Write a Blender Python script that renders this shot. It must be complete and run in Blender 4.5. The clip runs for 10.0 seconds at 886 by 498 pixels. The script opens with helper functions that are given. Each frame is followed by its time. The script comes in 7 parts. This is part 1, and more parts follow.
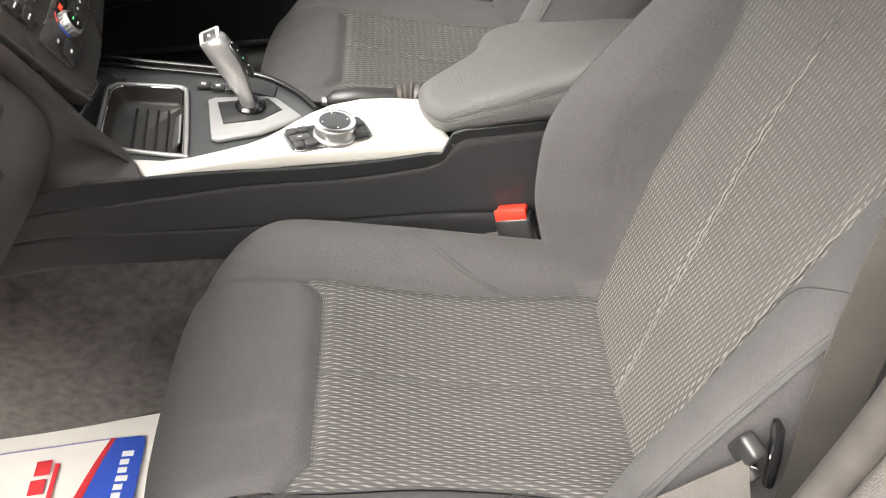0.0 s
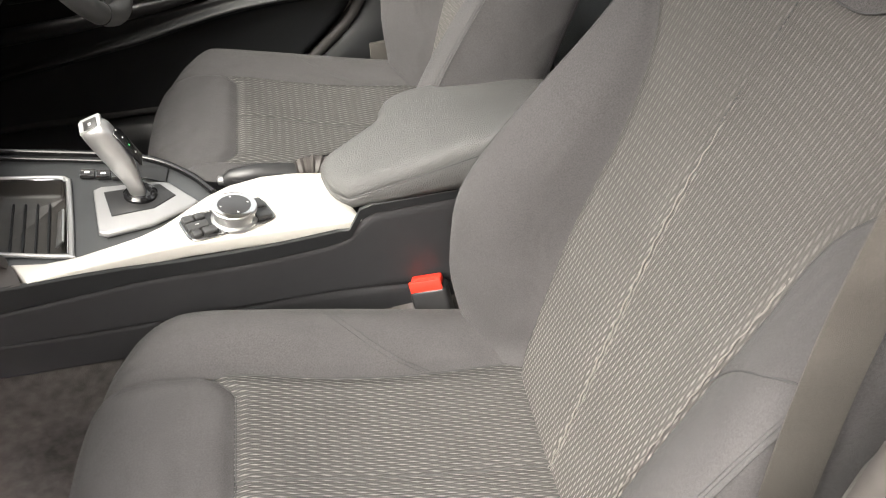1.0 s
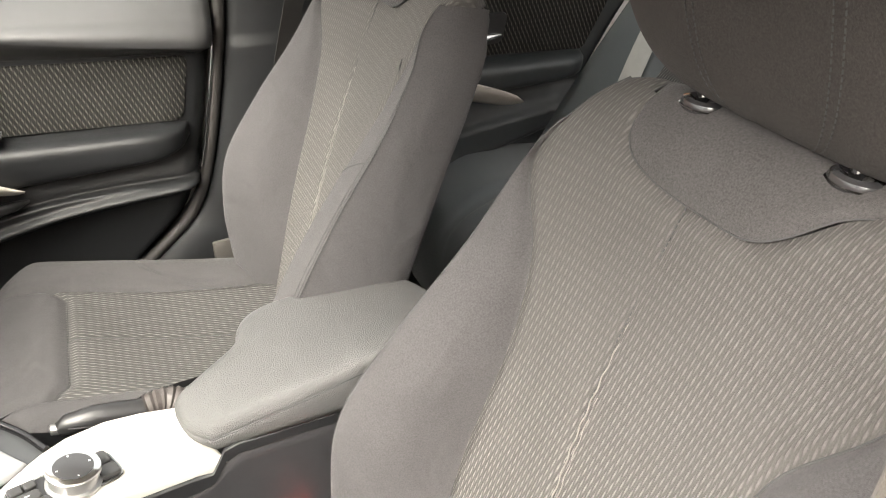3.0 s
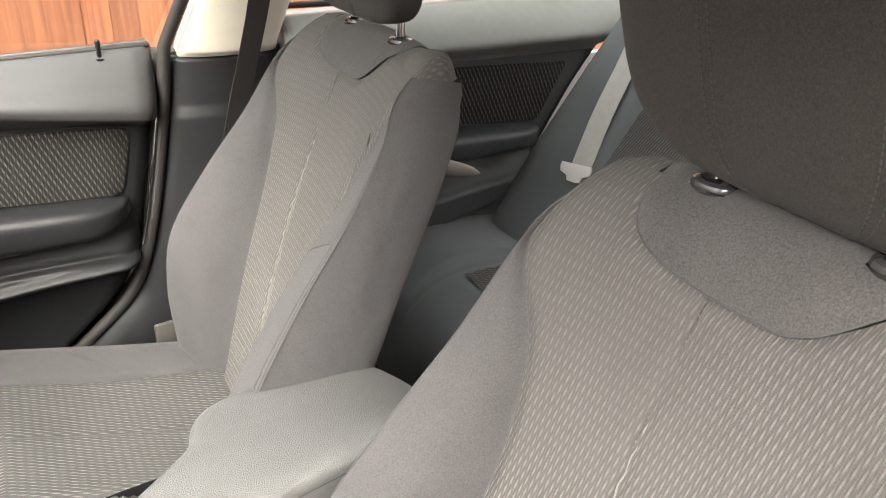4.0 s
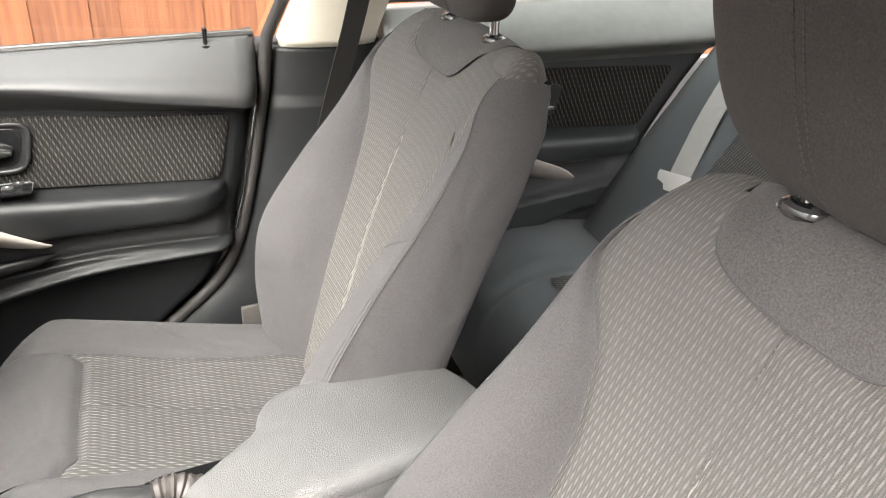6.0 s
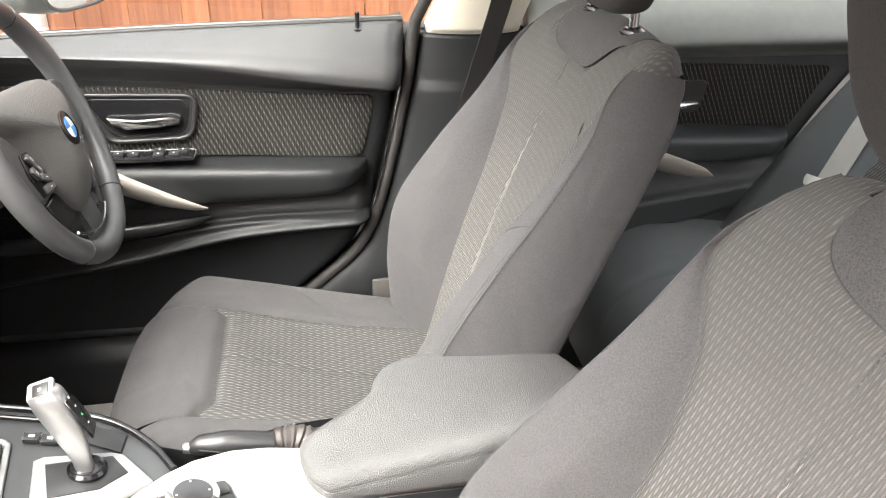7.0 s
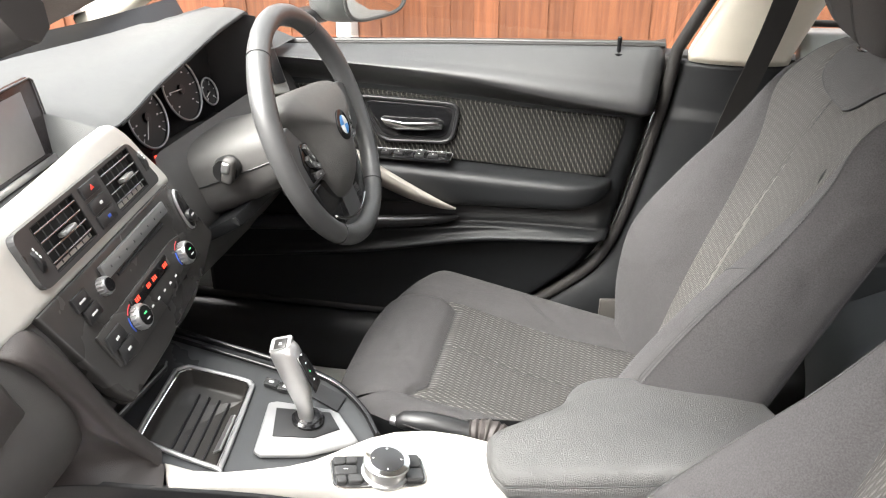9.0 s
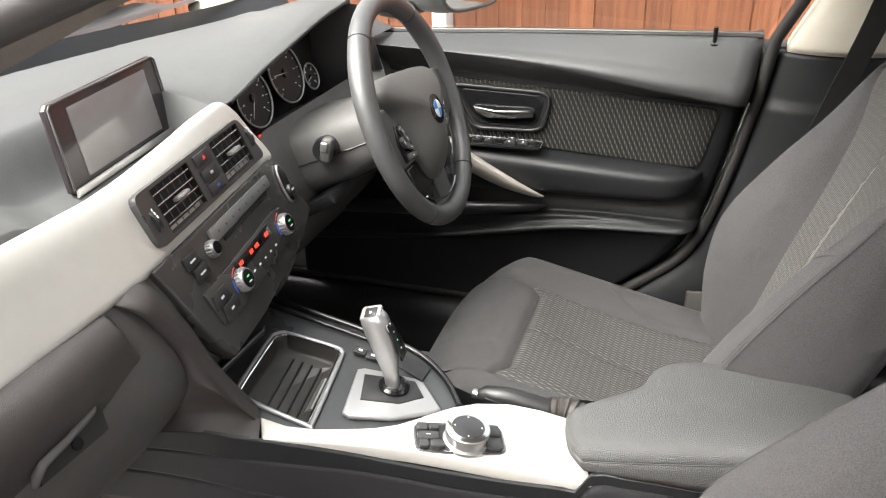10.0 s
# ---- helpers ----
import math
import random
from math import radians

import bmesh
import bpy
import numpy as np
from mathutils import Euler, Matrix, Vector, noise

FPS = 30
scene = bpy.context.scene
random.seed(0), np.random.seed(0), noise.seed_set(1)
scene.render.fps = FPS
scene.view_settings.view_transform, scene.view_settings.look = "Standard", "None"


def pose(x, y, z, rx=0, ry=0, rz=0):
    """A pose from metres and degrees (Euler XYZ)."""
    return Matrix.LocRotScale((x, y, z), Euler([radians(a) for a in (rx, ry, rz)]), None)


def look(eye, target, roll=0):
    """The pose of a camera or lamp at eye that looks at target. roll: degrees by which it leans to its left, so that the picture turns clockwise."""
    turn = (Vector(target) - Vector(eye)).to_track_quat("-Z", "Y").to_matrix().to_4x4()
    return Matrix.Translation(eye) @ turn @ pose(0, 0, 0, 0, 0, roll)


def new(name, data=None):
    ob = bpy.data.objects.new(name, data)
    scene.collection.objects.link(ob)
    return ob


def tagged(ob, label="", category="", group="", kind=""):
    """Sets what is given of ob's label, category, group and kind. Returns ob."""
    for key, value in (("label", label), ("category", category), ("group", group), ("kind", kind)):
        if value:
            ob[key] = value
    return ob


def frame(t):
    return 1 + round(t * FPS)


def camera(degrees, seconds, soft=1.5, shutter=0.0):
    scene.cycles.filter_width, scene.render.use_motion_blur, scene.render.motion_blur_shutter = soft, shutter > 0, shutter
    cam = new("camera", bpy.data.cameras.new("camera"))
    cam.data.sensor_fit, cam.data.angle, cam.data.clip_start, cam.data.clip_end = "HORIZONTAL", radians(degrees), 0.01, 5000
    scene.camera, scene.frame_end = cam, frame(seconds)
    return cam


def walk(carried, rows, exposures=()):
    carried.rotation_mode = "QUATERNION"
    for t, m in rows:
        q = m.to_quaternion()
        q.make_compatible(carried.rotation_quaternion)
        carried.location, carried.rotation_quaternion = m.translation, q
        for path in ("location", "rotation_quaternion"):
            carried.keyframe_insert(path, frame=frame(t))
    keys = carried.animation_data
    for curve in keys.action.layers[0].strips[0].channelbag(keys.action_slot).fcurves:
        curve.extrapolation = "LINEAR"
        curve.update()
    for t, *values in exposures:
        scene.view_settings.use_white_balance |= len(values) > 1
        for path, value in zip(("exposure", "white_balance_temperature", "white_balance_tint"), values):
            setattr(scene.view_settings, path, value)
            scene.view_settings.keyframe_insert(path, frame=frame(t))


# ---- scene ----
cam = camera(57.5, 10.0, soft=1.1)
PATH = [
    (0, (0.141, -0.936, 1.065), (0.132, 0.53, -0.296), -4.8),
    (0.5, (0.145, -0.904, 1.067), (0.25, 0.579, -0.271), -4.3),
    (1, (0.139, -0.872, 1.079), (0.369, 0.622, -0.231), -3.2),
    (1.5, (0.125, -0.85, 1.081), (0.49, 0.67, -0.166), -2.1),
    (2, (0.135, -0.829, 1.083), (0.596, 0.726, -0.087), -1.4),
    (2.5, (0.14, -0.802, 1.093), (0.698, 0.777, 0.0), -0.9),
    (3, (0.129, -0.767, 1.107), (0.8, 0.817, 0.087), -0.3),
    (4.5, (0.11, -0.657, 1.091), (0.993, 0.924, 0.242), 1.7),
    (5, (0.118, -0.651, 1.092), (0.975, 0.943, 0.241), 1.9),
    (6.5, (0.154, -0.699, 1.099), (0.611, 1.019, 0.182), 1.4),
    (7, (0.162, -0.714, 1.102), (0.445, 1.037, 0.178), 1.1),
    (7.5, (0.186, -0.724, 1.107), (0.281, 1.048, 0.184), 0.8),
    (8, (0.205, -0.733, 1.115), (0.129, 1.045, 0.203), 0.7),
    (8.5, (0.218, -0.742, 1.123), (-0.014, 1.025, 0.215), 0.3),
    (9, (0.222, -0.756, 1.129), (-0.142, 0.991, 0.224), -0.1),
    (9.5, (0.224, -0.775, 1.127), (-0.247, 0.944, 0.219), -0.4),
    (10, (0.232, -0.797, 1.118), (-0.339, 0.894, 0.216), -1.2),
]
walk(cam, [(t, look(eye, target, roll)) for t, eye, target, roll in PATH], [(0.0, 2.4, 6900, 10), (1.5, 2.5, 6980, 10), (3.0, 2.9, 7100, 10), (4.5, 3.05, 6900, 10), (6.5, 3.2, 6750, 10), (8.0, 3.12, 6650, 10), (9.0, 2.8, 6600, 10), (10.0, 2.4, 6650, 10)])

# ---- world and sun: a bright overcast day ----
world = bpy.data.worlds.new("world")
scene.world = world
world.use_nodes = True
wn = world.node_tree
sky = wn.nodes.new("ShaderNodeTexSky")
sky.sky_type = "NISHITA"
sky.sun_disc = False
sky.sun_elevation, sky.sun_rotation = radians(53), radians(225)
sky.air_density, sky.dust_density, sky.ozone_density = 1.0, 5.0, 1.0
soften = wn.nodes.new("ShaderNodeHueSaturation")
soften.inputs["Saturation"].default_value = 0.15
wn.links.new(sky.outputs[0], soften.inputs["Color"])
wn.links.new(soften.outputs[0], wn.nodes["Background"].inputs[0])
wn.nodes["Background"].inputs[1].default_value = 0.15

sun = new("sun", bpy.data.lights.new("sun", "SUN"))
sun.data.energy, sun.data.angle, sun.data.color = 1.5, radians(62), (1.0, 0.96, 0.90)
sun.matrix_world = look((-2.1, -2.1, 3.95), (0, 0, 0))

# ---- materials ----
MATS = {}


def nodes_of(name):
    m = bpy.data.materials.new(name)
    m.use_nodes = True
    return m, m.node_tree, m.node_tree.nodes["Principled BSDF"]


def plain(name, col, rough=0.5, metal=0.0, var=0.12, scale=60.0, bump=0.0, bscale=900.0, coat=0.0, emit=None, voronoi=False, sheen=0.0, wear=9.0, slow=1.0, soft=0.0, spec=0.5):
    """A surface with fine grain, slow stains and a little relief."""
    if name in MATS:
        return MATS[name]
    m, t, b = nodes_of(name)
    L = t.links.new
    tc = t.nodes.new("ShaderNodeTexCoord")
    n1, n2 = t.nodes.new("ShaderNodeTexNoise"), t.nodes.new("ShaderNodeTexNoise")
    n1.inputs["Scale"].default_value, n2.inputs["Scale"].default_value = scale, wear
    n1.inputs["Detail"].default_value, n2.inputs["Detail"].default_value = 6, 4
    L(tc.outputs["Object"], n1.inputs["Vector"]), L(tc.outputs["Object"], n2.inputs["Vector"])
    add = t.nodes.new("ShaderNodeMath")
    add.operation = "MULTIPLY_ADD"
    add.inputs[1].default_value = slow
    L(n2.outputs["Fac"], add.inputs[0]), L(n1.outputs["Fac"], add.inputs[2])
    mr = t.nodes.new("ShaderNodeMapRange")
    mr.inputs["From Min"].default_value, mr.inputs["From Max"].default_value = 0.1 + 0.5 * slow, 0.9 + 0.5 * slow
    mr.inputs["To Min"].default_value, mr.inputs["To Max"].default_value = 1 - var, 1 + var
    L(add.outputs[0], mr.inputs["Value"])
    mul = t.nodes.new("ShaderNodeMix")
    mul.data_type, mul.blend_type = "RGBA", "MULTIPLY"
    mul.inputs["Factor"].default_value = 1.0
    mul.inputs["A"].default_value = (*col, 1)
    L(mr.outputs[0], mul.inputs["B"])
    L(mul.outputs["Result"], b.inputs["Base Color"])
    rr = t.nodes.new("ShaderNodeMapRange")
    rr.inputs["To Min"].default_value, rr.inputs["To Max"].default_value = max(0.02, rough - 0.08), min(1, rough + 0.08)
    L(n2.outputs["Fac"], rr.inputs["Value"])
    L(rr.outputs[0], b.inputs["Roughness"])
    b.inputs["Metallic"].default_value = metal
    b.inputs["Coat Weight"].default_value = coat
    b.inputs["Specular IOR Level"].default_value = spec
    b.inputs["Sheen Weight"].default_value = sheen
    b.inputs["Sheen Roughness"].default_value = 0.4
    if bump:
        tx = t.nodes.new("ShaderNodeTexVoronoi" if voronoi else "ShaderNodeTexNoise")
        tx.inputs["Scale"].default_value = bscale
        L(tc.outputs["Object"], tx.inputs["Vector"])
        bp = t.nodes.new("ShaderNodeBump")
        bp.inputs["Strength"].default_value, bp.inputs["Distance"].default_value = bump, 0.001
        L(tx.outputs[0], bp.inputs["Height"])
        L(bp.outputs[0], b.inputs["Normal"])
        if soft:   # slack and padding under the cover
            n3, b3 = t.nodes.new("ShaderNodeTexNoise"), t.nodes.new("ShaderNodeBump")
            n3.inputs["Scale"].default_value, n3.inputs["Detail"].default_value, n3.inputs["Distortion"].default_value = 11, 2, 0.6
            L(tc.outputs["Object"], n3.inputs["Vector"])
            b3.inputs["Strength"].default_value, b3.inputs["Distance"].default_value = soft, 0.02
            L(n3.outputs["Fac"], b3.inputs["Height"])
            L(b3.outputs[0], bp.inputs["Normal"])
    if emit:
        b.inputs["Emission Color"].default_value, b.inputs["Emission Strength"].default_value = (*emit[0], 1), emit[1]
    MATS[name] = m
    return m


def weave(name, dark, light, pitch=0.0095, wave=0.030, amp=0.0030, line=0.0017, gain=1.0, fade=None):
    """Cloth with raised wavy cords that swing towards and away from one another; UV in metres."""
    m, t, b = nodes_of(name)
    L = t.links.new

    def math_(op, a, c=None, d=None):
        n = t.nodes.new("ShaderNodeMath")
        n.operation = op
        for k, v in enumerate((a, c, d)):
            if v is None:
                continue
            if isinstance(v, (int, float)):
                n.inputs[k].default_value = v
            else:
                L(v, n.inputs[k])
        return n.outputs[0]
    uv = t.nodes.new("ShaderNodeUVMap")
    uv.uv_map = "UVMap"
    sep = t.nodes.new("ShaderNodeSeparateXYZ")
    L(uv.outputs[0], sep.inputs[0])
    u, v = sep.outputs[0], sep.outputs[1]
    ph = math_("MULTIPLY", u, 2 * math.pi / wave)
    sn = math_("MULTIPLY", math_("SINE", ph), amp)

    def cords(shift, sign):
        x = math_("ADD", math_("ADD", v, shift), math_("MULTIPLY", sn, sign))
        f = math_("FRACT", math_("DIVIDE", x, 2 * pitch))
        d = math_("MULTIPLY", math_("ABSOLUTE", math_("SUBTRACT", f, 0.5)), 2 * pitch)
        swing = math_("MULTIPLY_ADD", math_("MULTIPLY", math_("COSINE", ph), sign), 0.5, 0.5)
        near = t.nodes.new("ShaderNodeMapRange")
        near.interpolation_type = "SMOOTHSTEP"
        near.inputs["From Min"].default_value, near.inputs["From Max"].default_value = line * 1.3, line * 0.4
        L(math_("DIVIDE", d, math_("MULTIPLY_ADD", swing, 0.75, 0.45)), near.inputs["Value"])
        return math_("MULTIPLY", near.outputs[0], math_("MULTIPLY_ADD", math_("POWER", swing, 1.6), 0.88, 0.12))
    cord = math_("MAXIMUM", cords(0.0, 1.0), cords(pitch, -1.0))
    if fade:   # the cords lie flatter where the cloth is stretched
        fl = t.nodes.new("ShaderNodeMapRange")
        fl.interpolation_type = "SMOOTHSTEP"
        fl.inputs["From Min"].default_value, fl.inputs["From Max"].default_value = fade[0], fade[1]
        fl.inputs["To Min"].default_value, fl.inputs["To Max"].default_value = 1.0, fade[2]
        L(u, fl.inputs["Value"])
        cord = math_("MULTIPLY", cord, fl.outputs[0])
    tc = t.nodes.new("ShaderNodeTexCoord")
    nz = t.nodes.new("ShaderNodeTexNoise")
    nz.inputs["Scale"].default_value, nz.inputs["Detail"].default_value = 14, 5
    L(tc.outputs["Object"], nz.inputs["Vector"])
    fine = t.nodes.new("ShaderNodeTexNoise")
    fine.inputs["Scale"].default_value = 1100
    L(tc.outputs["Object"], fine.inputs["Vector"])
    k = math_("MULTIPLY", cord, math_("MULTIPLY_ADD", nz.outputs["Fac"], 0.9, 0.5 * gain))
    mix = t.nodes.new("ShaderNodeMix")
    mix.data_type = "RGBA"
    mix.inputs["A"].default_value, mix.inputs["B"].default_value = (*dark, 1), (*light, 1)
    L(k, mix.inputs["Factor"])
    mul = t.nodes.new("ShaderNodeMix")
    mul.data_type, mul.blend_type = "RGBA", "MULTIPLY"
    mul.inputs["Factor"].default_value = 1
    L(mix.outputs["Result"], mul.inputs["A"])
    L(math_("MULTIPLY_ADD", fine.outputs["Fac"], 0.7, 0.65), mul.inputs["B"])
    L(mul.outputs["Result"], b.inputs["Base Color"])
    b.inputs["Roughness"].default_value = 0.85
    b.inputs["Specular IOR Level"].default_value = 0.15
    bp = t.nodes.new("ShaderNodeBump")
    bp.inputs["Strength"].default_value, bp.inputs["Distance"].default_value = 0.9, 0.0018
    L(math_("MULTIPLY_ADD", fine.outputs["Fac"], 0.25, cord), bp.inputs["Height"])
    L(bp.outputs[0], b.inputs["Normal"])
    return m


def glassy(name, tint=(0.78, 0.81, 0.79), gloss=0.07):
    """Tinted car glazing: lets light through, weaker, and mirrors a little."""
    m, t, b = nodes_of(name)
    clear, shine, mix = t.nodes.new("ShaderNodeBsdfTransparent"), t.nodes.new("ShaderNodeBsdfGlossy"), t.nodes.new("ShaderNodeMixShader")
    clear.inputs["Color"].default_value = (*tint, 1)
    shine.inputs["Roughness"].default_value = 0.02
    mix.inputs["Fac"].default_value = gloss
    t.links.new(clear.outputs[0], mix.inputs[1]), t.links.new(shine.outputs[0], mix.inputs[2])
    t.links.new(mix.outputs[0], t.nodes["Material Output"].inputs["Surface"])
    t.nodes.remove(b)
    return m


def wood(name):
    """Rust-brown stained fence timber: upright grain, each board its own shade."""
    m, t, b = nodes_of(name)
    L = t.links.new
    tc = t.nodes.new("ShaderNodeTexCoord")
    mp = t.nodes.new("ShaderNodeMapping")
    mp.inputs["Scale"].default_value = (60, 60, 3)
    L(tc.outputs["Object"], mp.inputs["Vector"])
    oi = t.nodes.new("ShaderNodeObjectInfo")
    off = t.nodes.new("ShaderNodeVectorMath")
    off.operation = "ADD"
    L(mp.outputs[0], off.inputs[0])
    sc = t.nodes.new("ShaderNodeMath")
    sc.operation = "MULTIPLY"
    sc.inputs[1].default_value = 40
    L(oi.outputs["Random"], sc.inputs[0])
    L(sc.outputs[0], off.inputs[1])
    nz = t.nodes.new("ShaderNodeTexNoise")
    nz.inputs["Scale"].default_value, nz.inputs["Detail"].default_value = 1.0, 8
    L(off.outputs[0], nz.inputs["Vector"])
    ramp = t.nodes.new("ShaderNodeValToRGB")
    ramp.color_ramp.elements[0].position, ramp.color_ramp.elements[1].position = 0.3, 0.75
    ramp.color_ramp.elements[0].color, ramp.color_ramp.elements[1].color = (0.13, 0.042, 0.017, 1), (0.22, 0.078, 0.032, 1)
    L(nz.outputs["Fac"], ramp.inputs[0])
    hs = t.nodes.new("ShaderNodeHueSaturation")
    mr = t.nodes.new("ShaderNodeMapRange")
    mr.inputs["To Min"].default_value, mr.inputs["To Max"].default_value = 0.8, 1.2
    L(oi.outputs["Random"], mr.inputs["Value"])
    L(mr.outputs[0], hs.inputs["Value"])
    L(ramp.outputs[0], hs.inputs["Color"])
    L(hs.outputs[0], b.inputs["Base Color"])
    b.inputs["Roughness"].default_value = 0.8
    bp = t.nodes.new("ShaderNodeBump")
    bp.inputs["Strength"].default_value, bp.inputs["Distance"].default_value = 0.4, 0.004
    L(nz.outputs["Fac"], bp.inputs["Height"])
    L(bp.outputs[0], b.inputs["Normal"])
    return m


CLOTH = plain("grey_knit_cloth", (0.068, 0.0655, 0.067), 0.9, bump=0.6, bscale=1500, var=0.38, scale=620, soft=0.45, sheen=0.06, spec=0.2, wear=16, slow=0.25)
CORD = plain("pale_twisted_cord", (0.165, 0.157, 0.145), 0.8, var=0.15, scale=300)
SEAM = plain("dark_seam_thread", (0.050, 0.050, 0.051), 0.8, var=0.1)
RIM = plain("worn_black_leather", (0.068, 0.068, 0.069), 0.38, spec=0.8, bump=0.2, bscale=900, voronoi=True, var=0.15)
CLOTH_V = plain("grey_knit_yoke", (0.066, 0.063, 0.063), 0.9, bump=0.6, bscale=1500, var=0.60, scale=620, sheen=0.08, spec=0.2, wear=16, slow=0.25)
INSERT = weave("wavy_cord_cloth", (0.060, 0.0585, 0.058), (0.190, 0.185, 0.177), pitch=0.0033, wave=0.024, amp=0.0004, line=0.0009)
BACKCLOTH = weave("wavy_cord_back_cloth", (0.073, 0.0695, 0.067), (0.248, 0.238, 0.226), pitch=0.0029, wave=0.022, amp=0.00015, line=0.0009, fade=(0.12, 0.52, 0.30))
VENTMAT = plain("matt_black_vent", (0.008, 0.008, 0.008), 0.7, var=0.1)
SCREENFRAME = plain("glossy_screen_frame", (0.030, 0.024, 0.026), 0.16, var=0.08)
DOORCLOTH = weave("door_cord_cloth", (0.018, 0.0175, 0.0168), (0.100, 0.095, 0.085), pitch=0.0046, wave=0.020, amp=0.0010, line=0.0013)
HIDE = plain("dark_grained_vinyl", (0.090, 0.0895, 0.089), 0.48, soft=0.12, bump=0.9, bscale=800, voronoi=True, var=0.08)
WARMBLACK = plain("warm_black_plastic", (0.056, 0.049, 0.047), 0.44, bump=0.25, bscale=1100, voronoi=True, var=0.1)
DECKMAT = plain("satin_dark_deck", (0.050, 0.052, 0.055), 0.30, bump=0.1, bscale=1600, var=0.12)
KEYBAR = plain("dark_grey_keys", (0.048, 0.048, 0.049), 0.3, var=0.06)
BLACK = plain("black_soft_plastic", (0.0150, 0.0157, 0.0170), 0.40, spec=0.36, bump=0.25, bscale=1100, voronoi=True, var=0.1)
FLANK = plain("console_flank_plastic", (0.027, 0.027, 0.029), 0.44, spec=0.4, bump=0.2, bscale=1100, voronoi=True, var=0.12)
DASH = plain("dash_skin", (0.082, 0.083, 0.083), 0.5, spec=0.25, bump=0.25, bscale=900, voronoi=True, var=0.08)
HARD = plain("hard_black_plastic", (0.021, 0.021, 0.022), 0.36, bump=0.1, bscale=1600, var=0.15)
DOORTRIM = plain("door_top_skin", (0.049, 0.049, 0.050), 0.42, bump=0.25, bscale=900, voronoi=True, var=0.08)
SILVER = plain("silver_plastic", (0.33, 0.33, 0.335), 0.36, metal=0.4, var=0.04)
KEYSILVER = plain("satin_key_strip", (0.17, 0.17, 0.17), 0.32, metal=0.3, var=0.05)
STACKBLACK = plain("satin_black_stack", (0.040, 0.038, 0.037), 0.26, var=0.12)
TRAYMAT = plain("worn_rubber_tray", (0.040, 0.037, 0.034), 0.42, bump=0.2, bscale=1200, var=0.2)
BADGEBLUE = plain("badge_blue", (0.05, 0.24, 0.58), 0.4, var=0.05)
GLOSS = plain("gloss_black", (0.010, 0.010, 0.011), 0.15, var=0.1)
PEARL = plain("satin_pearl_trim", (0.60, 0.58, 0.54), 0.33, metal=0.15, var=0.04, coat=0.3)
KNOBCAP = plain("knob_cap", (0.035, 0.035, 0.037), 0.14, metal=0.0, var=0.04)
GREYKEY = plain("grey_keys", (0.017, 0.016, 0.016), 0.35, var=0.08)
SHROUD = plain("column_plastic", (0.100, 0.096, 0.093), 0.56, bump=0.15, bscale=1200, voronoi=True, var=0.1)
DIALFACE = plain("dial_face", (0.010, 0.010, 0.011), 0.45, var=0.1)
# same dark trim as the front; rear skylight put into the colour, brighter and bluer
REARTRIM = plain("skylit_rear_trim", (0.195, 0.204, 0.195), 0.48, bump=0.25, bscale=900, voronoi=True, var=0.10)
REARCLOTH = plain("bluish_grey_rear_cloth", (0.098, 0.111, 0.116), 0.80, bump=0.4, bscale=1300, var=0.15, scale=800, sheen=0.3)
HEADCLOTH = plain("dark_headrest_cloth", (0.042, 0.038, 0.036), 0.9, bump=0.6, bscale=1500, var=0.60, scale=620, sheen=0.04, spec=0.2, wear=16, slow=0.25)
PALEBELT = plain("pale_belt_webbing", (0.36, 0.36, 0.34), 0.75, bump=0.4, bscale=900, var=0.08)
SPOKEGREY = plain("spoke_plastic", (0.078, 0.078, 0.079), 0.36, var=0.08)
HUBPAD = plain("grained_hub_pad", (0.100, 0.096, 0.092), 0.46, bump=0.8, bscale=620, voronoi=True, var=0.1)
HANDLE = plain("dull_chrome", (0.40, 0.40, 0.40), 0.22, metal=1.0, var=0.05)
SATIN = plain("satin_aluminium", (0.50, 0.50, 0.50), 0.35, metal=0.85, var=0.05)
CHROME = plain("chrome", (0.75, 0.75, 0.75), 0.10, metal=1.0, var=0.03)
CREAM = plain("cream_pillar_trim", (0.62, 0.57, 0.48), 0.75, bump=0.15, bscale=1200, var=0.04)
CARPET = plain("dark_carpet", (0.100, 0.091, 0.086), 0.98, bump=1.0, bscale=700, var=0.6, scale=70, sheen=0.1, wear=7)
PULLMAT = plain("satin_beige_pull", (0.42, 0.39, 0.35), 0.42, metal=0.1, var=0.05)
BELT = plain("seat_belt_webbing", (0.060, 0.055, 0.050), 0.6, bump=0.5, bscale=2400, var=0.45, scale=900, wear=14)
# passenger-side pillar trim and seal, paler than the driver-side pair
PILLARGREY = plain("grey_pillar_trim", (0.115, 0.108, 0.102), 0.55, bump=0.4, bscale=700, voronoi=True, var=0.2, scale=200)
BROWNSEAL = plain("grey_brown_door_seal", (0.055, 0.050, 0.047), 0.6, var=0.25, wear=30)
REARLOW = plain("dark_slate_rear_trim", (0.036, 0.041, 0.043), 0.46, bump=0.25, bscale=1100, voronoi=True, var=0.1)
BELTDARK = plain("dark_belt_webbing", (0.020, 0.018, 0.017), 0.8, bump=0.4, bscale=900, var=0.1)
RED = plain("red_button", (0.72, 0.035, 0.02), 0.4, var=0.05)
RUBBER = plain("door_seal_rubber", (0.024, 0.022, 0.021), 0.6, var=0.15)
WHITE = plain("white_plastic", (0.72, 0.72, 0.70), 0.4, var=0.04)
MARK = plain("white_print", (0.75, 0.75, 0.75), 0.5, var=0.02)
PAPER = plain("white_paper", (0.74, 0.72, 0.68), 0.8, var=0.03)
BLUE = plain("blue_print", (0.03, 0.09, 0.50), 0.6, var=0.05)
